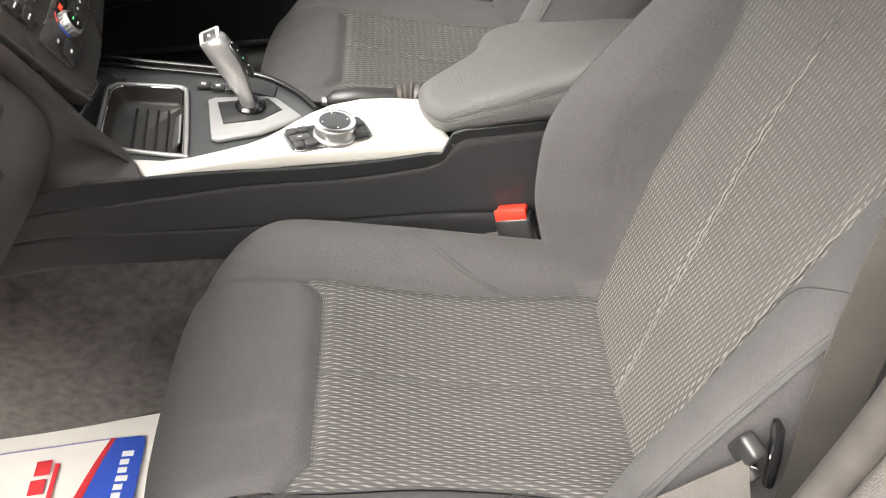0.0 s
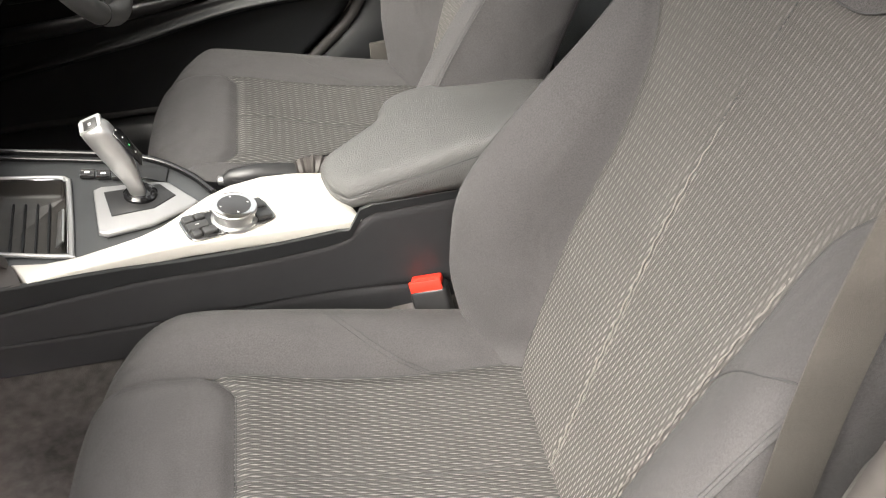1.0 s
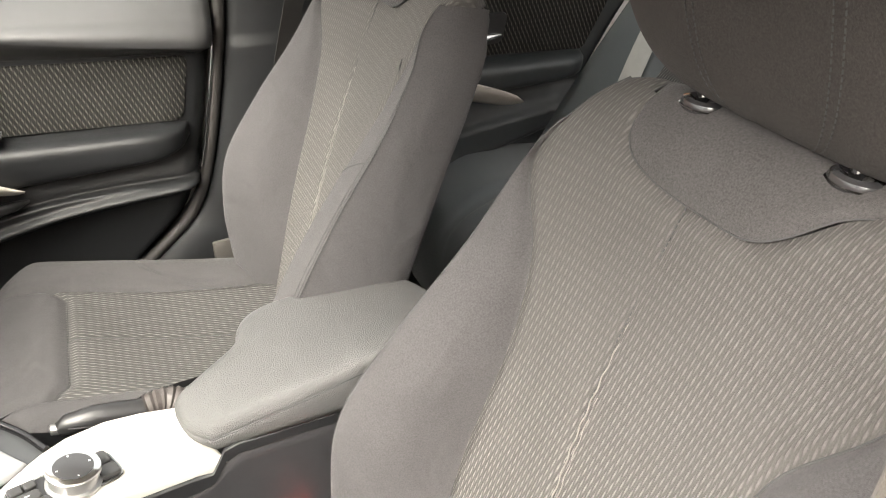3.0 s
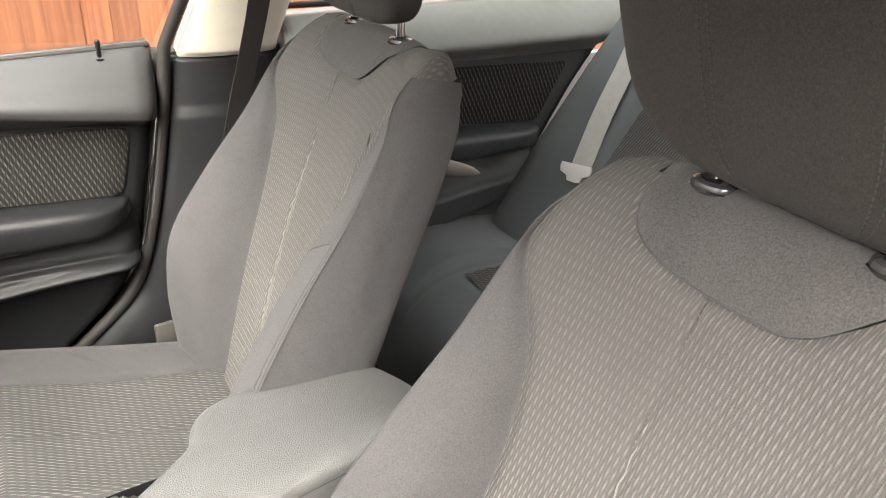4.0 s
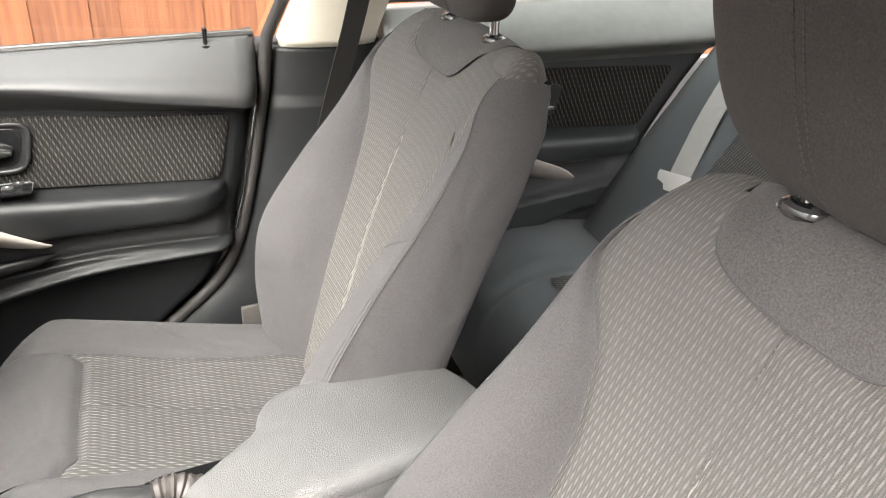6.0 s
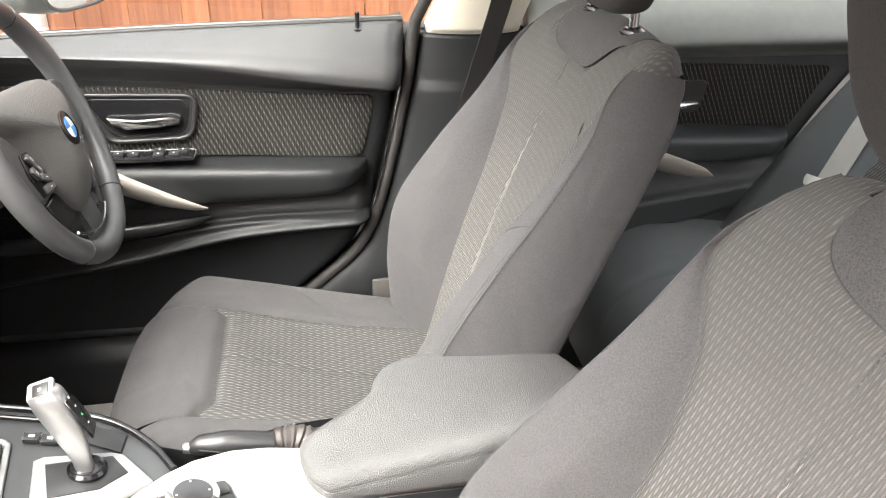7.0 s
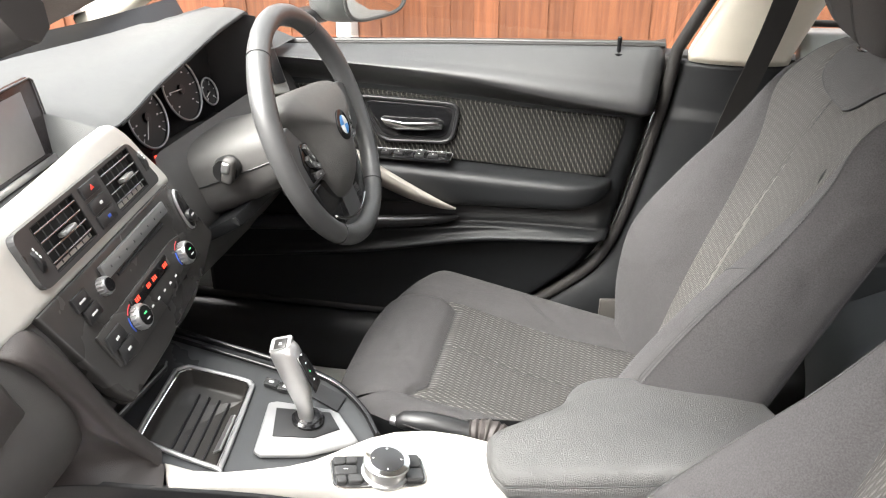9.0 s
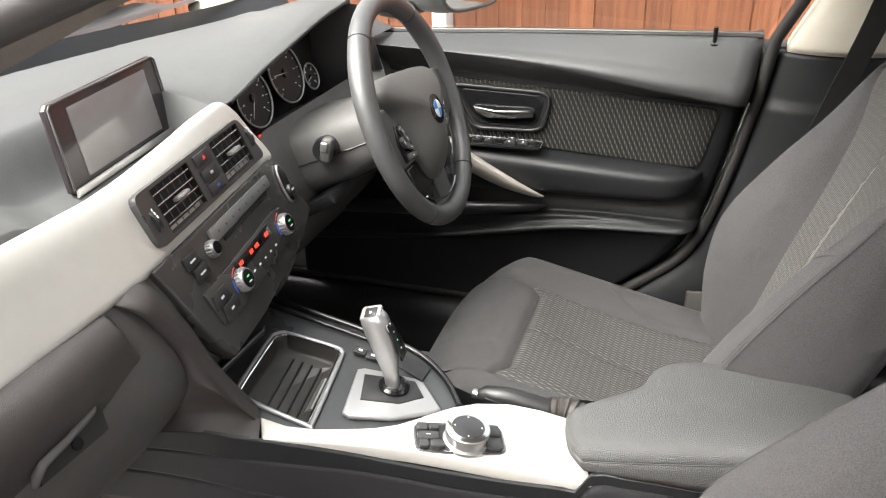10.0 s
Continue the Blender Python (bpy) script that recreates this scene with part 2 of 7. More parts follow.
REDINK = plain("red_print", (0.70, 0.04, 0.05), 0.6, var=0.05)
GREYINK = plain("lilac_print", (0.32, 0.30, 0.48), 0.6, var=0.05)
LED = plain("red_led", (0.2, 0.0, 0.0), 0.4, emit=((1.0, 0.04, 0.02), 0.8))
GREENLED = plain("green_led", (0.0, 0.1, 0.02), 0.4, emit=((0.1, 0.8, 0.25), 0.25))
SCREEN = plain("switched_off_screen", (0.17, 0.16, 0.162), 0.12, var=0.05)
HEADLINER = plain("pale_headliner", (0.55, 0.53, 0.48), 0.9, bump=0.2, var=0.04)
PAINT = plain("white_car_paint", (0.74, 0.74, 0.72), 0.2, coat=1.0, var=0.02)
GLASS = glassy("window_glass")
SCREENGLASS = glassy("windscreen_glass", (0.93, 0.95, 0.94), 0.05)
MIRROR = plain("mirror_glass", (0.85, 0.86, 0.87), 0.02, metal=1.0, var=0.01)
FENCE = wood("rust_brown_fence_wood")
STONE = plain("grey_tarmac_drive", (0.10, 0.096, 0.092), 0.9, bump=0.8, bscale=90, var=0.35, scale=120)
BRICK = plain("pinkish_brick_wall", (0.30, 0.21, 0.18), 0.9, bump=0.5, bscale=12, var=0.25)


# ---- mesh helpers ----
def mesh_of(name, verts, faces, uvs=None, smooth=True):
    me = bpy.data.meshes.new(name)
    me.from_pydata([tuple(p) for p in verts], [], faces)
    if uvs is not None:
        lay = me.uv_layers.new(name="UVMap")
        for lo in me.loops:
            lay.data[lo.index].uv = uvs[lo.vertex_index]
    if smooth:
        me.polygons.foreach_set("use_smooth", [True] * len(me.polygons))
    me.validate()
    me.update()
    return me


def thing(name, label, category, at=(0, 0, 0), group="", kind=""):
    ob = new(name)
    ob.empty_display_size = 0.05
    ob.location = at
    return tagged(ob, label, category, group, kind)


def place(name, me, mat, parent=None, label=""):
    if not me.materials:
        me.materials.append(mat)
    ob = new(name, me)
    if parent is not None:
        ob.parent = parent
    return tagged(ob, label)


def from_bm(name, bm, smooth=True):
    me = bpy.data.meshes.new(name)
    bmesh.ops.recalc_face_normals(bm, faces=bm.faces)
    for f in bm.faces:
        f.smooth = smooth
    bm.to_mesh(me)
    bm.free()
    return me


def part(name, bm, mat, parent, label="", smooth=True):
    return place(name, from_bm(name, bm, smooth), mat, parent, label)


def sharpen(ob, angle=35):
    ob.data.set_sharp_from_angle(angle=radians(angle))
    return ob


def box_bm(sx, sy, sz, r=0.0, seg=2, m=None):
    bm = bmesh.new()
    bmesh.ops.create_cube(bm, size=1.0)
    bmesh.ops.scale(bm, vec=(sx, sy, sz), verts=bm.verts)
    if r > 0:
        bmesh.ops.bevel(bm, geom=list(bm.edges), offset=min(r, 0.49 * min(sx, sy, sz)), segments=seg, profile=0.5, affect="EDGES")
    if m is not None:
        bm.transform(m)
    return bm


def box(name, size, m, mat, parent, r=0.002, seg=2, label=""):
    return sharpen(part(name, box_bm(*size, r, seg, m), mat, parent, label))


def prism_bm(outline, depth, r=0.0, seg=2, m=None):
    """An outline in x, y pushed along z by depth, with rounded edges."""
    bm = bmesh.new()
    f = bm.faces.new([bm.verts.new((x, y, 0)) for x, y in outline])
    up = bmesh.ops.extrude_face_region(bm, geom=[f])
    bmesh.ops.translate(bm, vec=(0, 0, depth), verts=[v for v in up["geom"] if isinstance(v, bmesh.types.BMVert)])
    bmesh.ops.recalc_face_normals(bm, faces=bm.faces)
    if r > 0:
        rim = [e for e in bm.edges if abs(e.verts[0].co.z - e.verts[1].co.z) < 1e-6]
        bmesh.ops.bevel(bm, geom=rim, offset=r, segments=seg, profile=0.5, affect="EDGES")
    if m is not None:
        bm.transform(m)
    return bm


def prism(name, outline, depth, m, mat, parent, r=0.001, seg=2, label="", angle=35):
    return sharpen(part(name, prism_bm(outline, depth, r, seg, m), mat, parent, label), angle)


def tube_me(name, pts, radius, sides=12, closed=False, flat=(1.0, 1.0)):
    """A round bar along a line of points; radius may be one number or a list."""
    pts = [Vector(p) for p in pts]
    n = len(pts)
    rad = radius if isinstance(radius, (list, tuple)) else [radius] * n
    verts, faces = [], []
    up = None
    for i, p in enumerate(pts):
        a = pts[(i - 1) % n] if (closed or i > 0) else p
        c = pts[(i + 1) % n] if (closed or i < n - 1) else p
        d = (c - a).normalized()
        if up is None:
            up = d.orthogonal().normalized()
        up = (up - d * up.dot(d)).normalized()
        s = d.cross(up)
        for k in range(sides):
            w = 2 * math.pi * k / sides
            verts.append(p + (up * math.cos(w) * flat[0] + s * math.sin(w) * flat[1]) * rad[i])
    for i in range(n if closed else n - 1):
        j = (i + 1) % n
        for k in range(sides):
            q = (k + 1) % sides
            faces.append((i * sides + k, i * sides + q, j * sides + q, j * sides + k))
    if not closed:
        faces.append(tuple(range(sides))[::-1])
        faces.append(tuple((n - 1) * sides + k for k in range(sides)))
    return mesh_of(name, verts, faces)


def tube(name, pts, radius, mat, parent, sides=12, closed=False, flat=(1.0, 1.0), label=""):
    return sharpen(place(name, tube_me(name, pts, radius, sides, closed, flat), mat, parent, label), 50)


def stitches(name, pts, mat, parent, dash=0.0034, gap=0.0020, r=0.0006):
    """A row of short thread stitches along a line, as one mesh."""
    pts = [Vector(p) for p in pts]
    verts, faces = [], []
    run, on = 0.0, True
    for p, q in zip(pts, pts[1:]):
        d = q - p
        ln = d.length
        if ln < 1e-6:
            continue
        d /= ln
        side = d.orthogonal().normalized()
        up = d.cross(side)
        x = -run
        while x < ln:
            a, b = max(x, 0.0), min(x + dash, ln)
            if b - a > 0.0004:
                k = len(verts)
                for e in (a, b):
                    for w in (side, up, -side, -up):
                        verts.append(p + d * e + w * r)
                for i in range(4):
                    j = (i + 1) % 4
                    faces.append((k + i, k + j, k + 4 + j, k + 4 + i))
            x += dash + gap
        run = ln - (x - dash - gap)
        if run > dash + gap:
            run = 0.0
    return place(name, mesh_of(name, verts, faces, smooth=False), mat, parent)


def twisted(name, pts, mat, parent, r=0.0011, lay=0.013, label="", phases=(0.0, math.pi)):
    """Strands laid round one another along a line."""
    pts = [Vector(p) for p in pts]
    fine = []
    for p, q in zip(pts, pts[1:]):
        m = max(1, int((q - p).length / (lay / 7)))
        fine += [p.lerp(q, i / m) for i in range(m)]
    fine.append(pts[-1])
    verts, faces = [], []
    for ph in phases:
        run, k0 = 0.0, len(verts)
        for i, p in enumerate(fine):
            d = (fine[min(i + 1, len(fine) - 1)] - fine[max(i - 1, 0)]).normalized()
            side = d.cross(Vector((0.3, 1, 0.1))).normalized()
            up = d.cross(side)
            if i:
                run += (p - fine[i - 1]).length
            a = 2 * math.pi * run / lay + ph
            c = p + (side * math.cos(a) + up * math.sin(a)) * r * 0.8
            for j in range(5):
                b = 2 * math.pi * j / 5
                verts.append(c + (side * math.cos(b) + up * math.sin(b)) * r)
        for i in range(len(fine) - 1):
            for j in range(5):
                m = (j + 1) % 5
                faces.append((k0 + i * 5 + j, k0 + i * 5 + m, k0 + i * 5 + 5 + m, k0 + i * 5 + 5 + j))
    return place(name, mesh_of(name, verts, faces), mat, parent, label)


def lathe_bm(profile, seg=32, m=None):
    """A turned body: profile of (radius, height) about z."""
    bm = bmesh.new()
    rings = []
    for r, h in profile:
        rings.append([bm.verts.new((max(r, 1e-5) * math.cos(2 * math.pi * k / seg), max(r, 1e-5) * math.sin(2 * math.pi * k / seg), h)) for k in range(seg)])
    for a, b in zip(rings, rings[1:]):
        for k in range(seg):
            bm.faces.new((a[k], a[(k + 1) % seg], b[(k + 1) % seg], b[k]))
    bm.faces.new(rings[0][::-1])
    bm.faces.new(rings[-1])
    if m is not None:
        bm.transform(m)
    return bm


def lathe(name, profile, m, mat, parent, seg=32, label="", angle=35):
    return sharpen(part(name, lathe_bm(profile, seg, m), mat, parent, label), angle)


def curve_at(table, s):
    """Smooth reading of a table of (s, value, ...) rows."""
    if s <= table[0][0]:
        return table[0][1:]
    for i in range(len(table) - 1):
        a, b = table[i], table[i + 1]
        if s <= b[0]:
            k = (s - a[0]) / (b[0] - a[0])
            p = table[i - 1] if i > 0 else a
            q = table[i + 2] if i + 2 < len(table) else b
            out = []
            for j in range(1, len(a)):
                h = b[0] - a[0]
                ma = (b[j] - p[j]) / (b[0] - p[0]) * h if b[0] > p[0] else 0
                mb = (q[j] - a[j]) / (q[0] - a[0]) * h if q[0] > a[0] else 0
                k2, k3 = k * k, k * k * k
                out.append((2 * k3 - 3 * k2 + 1) * a[j] + (k3 - 2 * k2 + k) * ma + (-2 * k3 + 3 * k2) * b[j] + (k3 - k2) * mb)
            return tuple(out)
    return table[-1][1:]


def val(table, s):
    return curve_at(table, s)[0]


def eased(n, bite=0.75):
    """n+1 steps from 0 to 1, closer together at both ends."""
    return [(1 - bite) * (i / n) + bite * (0.5 - 0.5 * math.cos(math.pi * i / n)) for i in range(n + 1)]


def sheet(name, f, nu, nv, mat, parent, label="", uv=None, flip=False):
    """A curved panel from f(a, b), a and b from 0 to 1."""
    A, B = eased(nu), eased(nv)
    verts, uvs, faces = [], [], []
    for a in A:
        for b in B:
            p = f(a, b)
            if len(p) == 2:
                verts.append(p[0]), uvs.append(p[1])
            else:
                verts.append(p), uvs.append(uv(a, b) if uv else (a, b))
    w = nv + 1
    for i in range(nu):
        for j in range(nv):
            q = (i * w + j, i * w + j + 1, (i + 1) * w + j + 1, (i + 1) * w + j)
            faces.append(q[::-1] if flip else q)
    return place(name, mesh_of(name, verts, faces, uvs), mat, parent, label)


def arc_table(points):
    """(x, z) points with their running length in front."""
    out, s = [], 0.0
    for i, p in enumerate(points):
        if i:
            s += math.dist(p, points[i - 1])
        out.append((s, *p))
    return out


def step01(a, b, x):
    k = min(1.0, max(0.0, (x - a) / (b - a)))
    return k * k * (3 - 2 * k)

# ---- setting: ground, cabin shell ----
def grid_sheet(name, f, us, vs, mat, parent=None, label="", thick=0.0, uv=None):
    """A panel over given stations; thick pushes a second skin along y."""
    verts = [Vector(f(u, v)) for u in us for v in vs]
    uvs = [uv(u, v) if uv else (u, v) for u in us for v in vs]
    w, faces = len(vs), []
    for i in range(len(us) - 1):
        for j in range(w - 1):
            faces.append((i * w + j, i * w + j + 1, (i + 1) * w + j + 1, (i + 1) * w + j))
    if thick:
        n = len(verts)
        verts += [p + Vector((0, thick, 0)) for p in verts]
        uvs += uvs
        faces += [tuple(k + n for k in q[::-1]) for q in faces]
        rim = [i * w for i in range(len(us))] + [(len(us) - 1) * w + j for j in range(1, w)] + [i * w + w - 1 for i in range(len(us) - 2, -1, -1)] + [j for j in range(w - 2, 0, -1)]
        for a, b in zip(rim, rim[1:] + rim[:1]):
            faces.append((a, b, b + n, a + n))
    return place(name, mesh_of(name, verts, faces, uvs), mat, parent, label)


def lin(a, b, n):
    return [a + (b - a) * i / n for i in range(n + 1)]


bm = bmesh.new()
bmesh.ops.create_grid(bm, x_segments=8, y_segments=8, size=60)
bmesh.ops.translate(bm, vec=(0, 0, -0.28), verts=bm.verts)
tagged(part("ground", bm, STONE, None), "worn grey tarmac drive round the car", "ground", kind="structure")

# cabin floor, with the tunnel under the console
FLOOR_Z = 0.07


def floor_pt(x, y):
    t = step01(0.085, 0.050, abs(y + 0.02))
    z = FLOOR_Z + 0.24 * t
    if x < -0.66:
        z += (-0.66 - x) * 1.1 * (1 - 0.4 * t)
    if abs(y) > 0.655:
        z += 0.11 * step01(0.655, 0.70, abs(y))
    return (x, y, z)


tagged(grid_sheet("floor", floor_pt, lin(-1.0, 1.6, 40), lin(-0.74, 0.74, 74), CARPET), "dark brushed carpet over the cabin floor", "floor", kind="structure")

# roof with headliner
def roof_pt(x, y):
    return (x, y, 1.27 - 0.10 * (y / 0.6) ** 4 - 0.05 * ((x - 0.7) / 0.9) ** 2)


roof = grid_sheet("ceiling", roof_pt, lin(0.05, 1.22, 14), lin(-0.60, 0.60, 14), HEADLINER)
tagged(roof, "pale cloth headliner under the car roof", "ceiling", kind="structure")
skin = grid_sheet("roof_panel", lambda x, y: (x, y, roof_pt(x, y)[2] + 0.03), lin(0.03, 1.24, 14), lin(-0.63, 0.63, 14), PAINT)
tagged(skin, "white painted car roof above the cabin", "roof", kind="structure")


# ---- driver's door ----
def front_end(z):
    return val([(0.20, 0.02), (0.25, 0.075), (0.29, 0.125), (0.367, 0.208), (0.465, 0.252), (0.69, 0.303), (0.80, 0.318)], z)


def belt_line(x):
    return val([(-0.60, 0.772), (-0.229, 0.752), (-0.026, 0.734), (0.15, 0.707), (0.316, 0.686)], x)


def ridge(x):
    return val([(-0.60, 0.330), (-0.465, 0.345), (-0.229, 0.378), (0.0, 0.424), (0.23, 0.440)], x)


def door_y(x, z):
    """How far out the door's inner face stands at x, z."""
    zb = belt_line(x)
    y = 0.700
    if z > zb - 0.004:
        k = (z - zb) / max(0.02, 0.797 - zb)
        y = 0.672 + 0.012 * step01(0.0, 0.5, k) + 0.050 * max(0, k) ** 3
        if z < zb:
            y = 0.690
    else:
        y += 0.004
    zr = ridge(x)
    up = val([(-0.60, 0.40), (-0.229, 0.425), (0.0, 0.452), (0.23, 0.456)], x)
    if z < 0.50:
        y = 0.704 - 0.016 * step01(0.50, up, z)
        if z < up:
            y = 0.688 - 0.014 * step01(up, up - 0.008, z) - 0.014 * step01(zr + 0.014, zr, z)
        if z < zr:
            y = 0.660 + 0.050 * step01(zr, zr - 0.030, z)
    return y


d1 = thing("door", "black driver's door lining with grey wavy cloth and silver pull", "car door", (0, 0.70, 0.22))
D0 = Vector((0, 0.70, 0.22))


def off(p, o):
    return tuple(Vector(p) - o)



def door_pt(a, z):
    x = -0.62 + (front_end(z) + 0.62) * a
    lip = 0.02 * step01(0.975, 1.0, a)
    return off((x, door_y(x, z) + lip, z), D0)


def cloth_head(x):
    return val([(-0.62, 0.715), (-0.23, 0.706), (-0.05, 0.696), (0.12, 0.684), (0.262, 0.678), (0.33, 0.672)], x)


def sill_line(x):
    return val([(-0.62, 0.769), (-0.295, 0.780), (-0.07, 0.789), (0.245, 0.798), (0.33, 0.800)], x)


def upper_pt(a, b):
    xr = -0.62 + 0.935 * a
    zb, zc = cloth_head(xr), belt_line(xr) + 0.006
    if b < 0.4:
        k = b / 0.4
        z = zb + (zc - zb) * k
        y = 0.706 - 0.046 * step01(0.0, 1.15, k)
    else:
        k = (b - 0.4) / 0.6
        z = zc + (sill_line(xr) - zc) * k
        y = 0.661 - 0.004 * math.sin(math.pi * min(1.0, 2.2 * k)) + 0.066 * max(0.0, (k - 0.12) / 0.88) ** 1.5
    x = -0.62 + (front_end(z) + 0.62) * a
    return off((x, y + 0.02 * step01(0.98, 1, a), z), D0)


grid_sheet("lower_panel", door_pt, lin(0, 1, 70), lin(0.20, 0.770, 190), BLACK, d1, thick=0.05)
grid_sheet("upper_trim", upper_pt, lin(0, 1, 50), lin(0, 1, 40), DOORTRIM, d1, "soft dark grey upper trim", thick=0.06)


def outline_sheet(name, y, corners, r, mat, parent, o, depth=0.010, uvrot=False, label=""):
    """A padded panel in the plane y, with rounded corners (x, z)."""
    pts = []
    n = len(corners)
    for i in range(n):
        p, a, c = Vector(corners[i]), Vector(corners[i - 1]), Vector(corners[(i + 1) % n])
        u, w = (a - p).normalized() * r, (c - p).normalized() * r
        for k in range(7):
            t = k / 6
            pts.append((1 - t) ** 2 * (p + u) + 2 * t * (1 - t) * p + t * t * (p + w))
    mid = sum(pts, Vector((0, 0))) / len(pts)
    verts, faces, uvs = [], [], []
    rings = ((1.0, 0.0), (1.0, depth * 0.6), (0.985, depth * 0.95), (0.9, depth), (0.6, depth), (0.25, depth))
    for s, h in rings:
        for p in pts:
            q = mid + (p - mid) * s
            verts.append(off((q.x, y - h, q.y), o))
            uvs.append((q.y, q.x))
    m = len(pts)
    for k in range(len(rings) - 1):
        for i in range(m):
            j = (i + 1) % m
            faces.append((k * m + i, k * m + j, (k + 1) * m + j, (k + 1) * m + i))
    faces.append(tuple((len(rings) - 1) * m + i for i in range(m)))
    return sharpen(place(name, mesh_of(name, verts, faces, uvs), mat, parent, label), 40)


outline_sheet("cloth_panel", 0.705, [(-0.56, 0.712), (-0.23, 0.704), (-0.05, 0.694), (0.12, 0.682), (0.262, 0.676), (0.236, 0.560), (-0.06, 0.575), (-0.56, 0.60)], 0.018, DOORCLOTH, d1, D0, 0.009, label="grey wavy cord cloth panel")
BEZEL = [(-0.250, 0.692), (-0.047, 0.686), (-0.062, 0.610), (-0.203, 0.606)]
outline_sheet("handle_bezel", 0.697, BEZEL, 0.024, HARD, d1, D0, 0.0035)
bowl = outline_sheet("handle_recess", 0.6935, [(-0.236, 0.684), (-0.058, 0.679), (-0.072, 0.618), (-0.197, 0.614)], 0.020, GLOSS, d1, D0, 0.0012)
rim_pts = []
for i in range(4):   # raised lip round the handle bowl
    p, a, c = (Vector(BEZEL[k % 4]) for k in (i, i - 1, i + 1))
    u, w = (a - p).normalized() * 0.024, (c - p).normalized() * 0.024
    rim_pts += [(1 - k / 6) ** 2 * (p + u) + k / 3 * (1 - k / 6) * p + (k / 6) ** 2 * (p + w) for k in range(7)]
tube("bowl_lip", [off((p.x, 0.692, p.y), D0) for p in rim_pts], 0.0042, HARD, d1, 10, True)
bm = prism_bm([(-0.200, 0.653), (-0.150, 0.650), (-0.090, 0.653), (-0.078, 0.648), (-0.080, 0.636), (-0.120, 0.634), (-0.170, 0.631), (-0.193, 0.640)], 0.011, 0.0045, 3)
for v in bm.verts:   # bowed outwards in the middle
    x, z, d = v.co
    v.co = Vector((x, 0.694 - d - 0.010 * (1 - ((x + 0.139) / 0.061) ** 2) - 0.25 * (z - 0.642), z)) - D0
sharpen(part("handle", bm, HANDLE, d1, "satin chrome inner door handle"), 50)


def arm_bar(parent, o, x0, x1, zt0, zt1, zb0, zb1, ybase, deep, mat, name="armrest"):
    """An armrest that swells out of the door and tapers to its rounded rear end."""
    verts, faces = [], []
    ring, nx = 18, 40
    for i in range(nx + 1):
        a = i / nx
        x = x0 + (x1 - x0) * a
        t = 1 - max(0, (a - 0.86) / 0.14) ** 2.2
        t = max(t, 0.02) ** 0.5
        zt, zb = zt0 + (zt1 - zt0) * a, zb0 + (zb1 - zb0) * a
        mid, hz = (zt + zb) / 2 + (1 - t) * 0.012, (zt - zb) / 2 * (0.35 + 0.65 * t)
        dp = deep * t
        for k in range(ring):
            w = math.pi * k / (ring - 1)
            cy, cz = math.sin(w), math.cos(w)
            sy = abs(cy) ** 0.45
            sz = math.copysign(abs(cz) ** 0.5, cz)
            lean = 0.3 * hz * (1 - sz) * 0.35
            verts.append(off((x, ybase - dp * sy + lean, mid + hz * sz), o))
    for i in range(nx):
        for k in range(ring - 1):
            faces.append((i * ring + k, i * ring + k + 1, (i + 1) * ring + k + 1, (i + 1) * ring + k))
    faces.append(tuple(nx * ring + k for k in range(ring)))
    faces.append(tuple(k for k in range(ring))[::-1])
    return place(name, mesh_of(name, verts, faces), mat, parent)


arm_bar(d1, D0, -0.40, 0.243, 0.585, 0.560, 0.478, 0.505, 0.705, 0.070, BLACK)
prism("switch_panel", [(-0.235, -0.022), (-0.058, -0.022), (-0.060, 0.022), (-0.22, 0.024)], 0.006, pose(0, 0.668, 0.584, 0, 0, 0) @ Matrix.Translation(-D0), GLOSS, d1, 0.0015)
tube("panel_edge", [off(p, D0) for p in ((-0.232, 0.690, 0.590), (-0.062, 0.689, 0.590), (-0.058, 0.684, 0.590), (-0.057, 0.652, 0.589))], 0.0008, KEYSILVER, d1, 6, label="thin bright edge of the switch panel")
for sx, sy in ((-0.185, -0.006), (-0.160, -0.006), (-0.118, 0.008), (-0.118, -0.012), (-0.092, -0.010), (-0.078, 0.006)):
    sw = box("window_switch", (0.018, 0.012, 0.008), pose(sx, 0.668 + sy, 0.592, 10, 0, 0), HARD, None, 0.002)
    sw.parent = d1
    sw.location = -D0
    dot = box("symbol", (0.0032, 0.0026, 0.0008), pose(sx, 0.667 + sy, 0.5968, 10, 0, 0), MARK, sw, 0.0002, 1)

# silver pull that sweeps down and back
pull = []
PULL = [(0.0, (-0.34, 0.652, 0.625), 0.030), (0.25, (-0.26, 0.640, 0.592), 0.030), (0.5, (-0.19, 0.630, 0.556), 0.027), (0.75, (-0.115, 0.632, 0.520), 0.020), (0.92, (-0.062, 0.640, 0.498), 0.009), (1.0, (-0.045, 0.645, 0.493), 0.003)]
pts, rad = [], []
for i in range(25):
    q = curve_at([(s, *p, r) for s, p, r in PULL], i / 24)
    pts.append(off(q[:3], D0)), rad.append(q[3])
tube("pull_handle", pts, [r * 1.3 for r in rad], PULLMAT, d1, 16, flat=(0.42, 1.0), label="satin silver door pull")
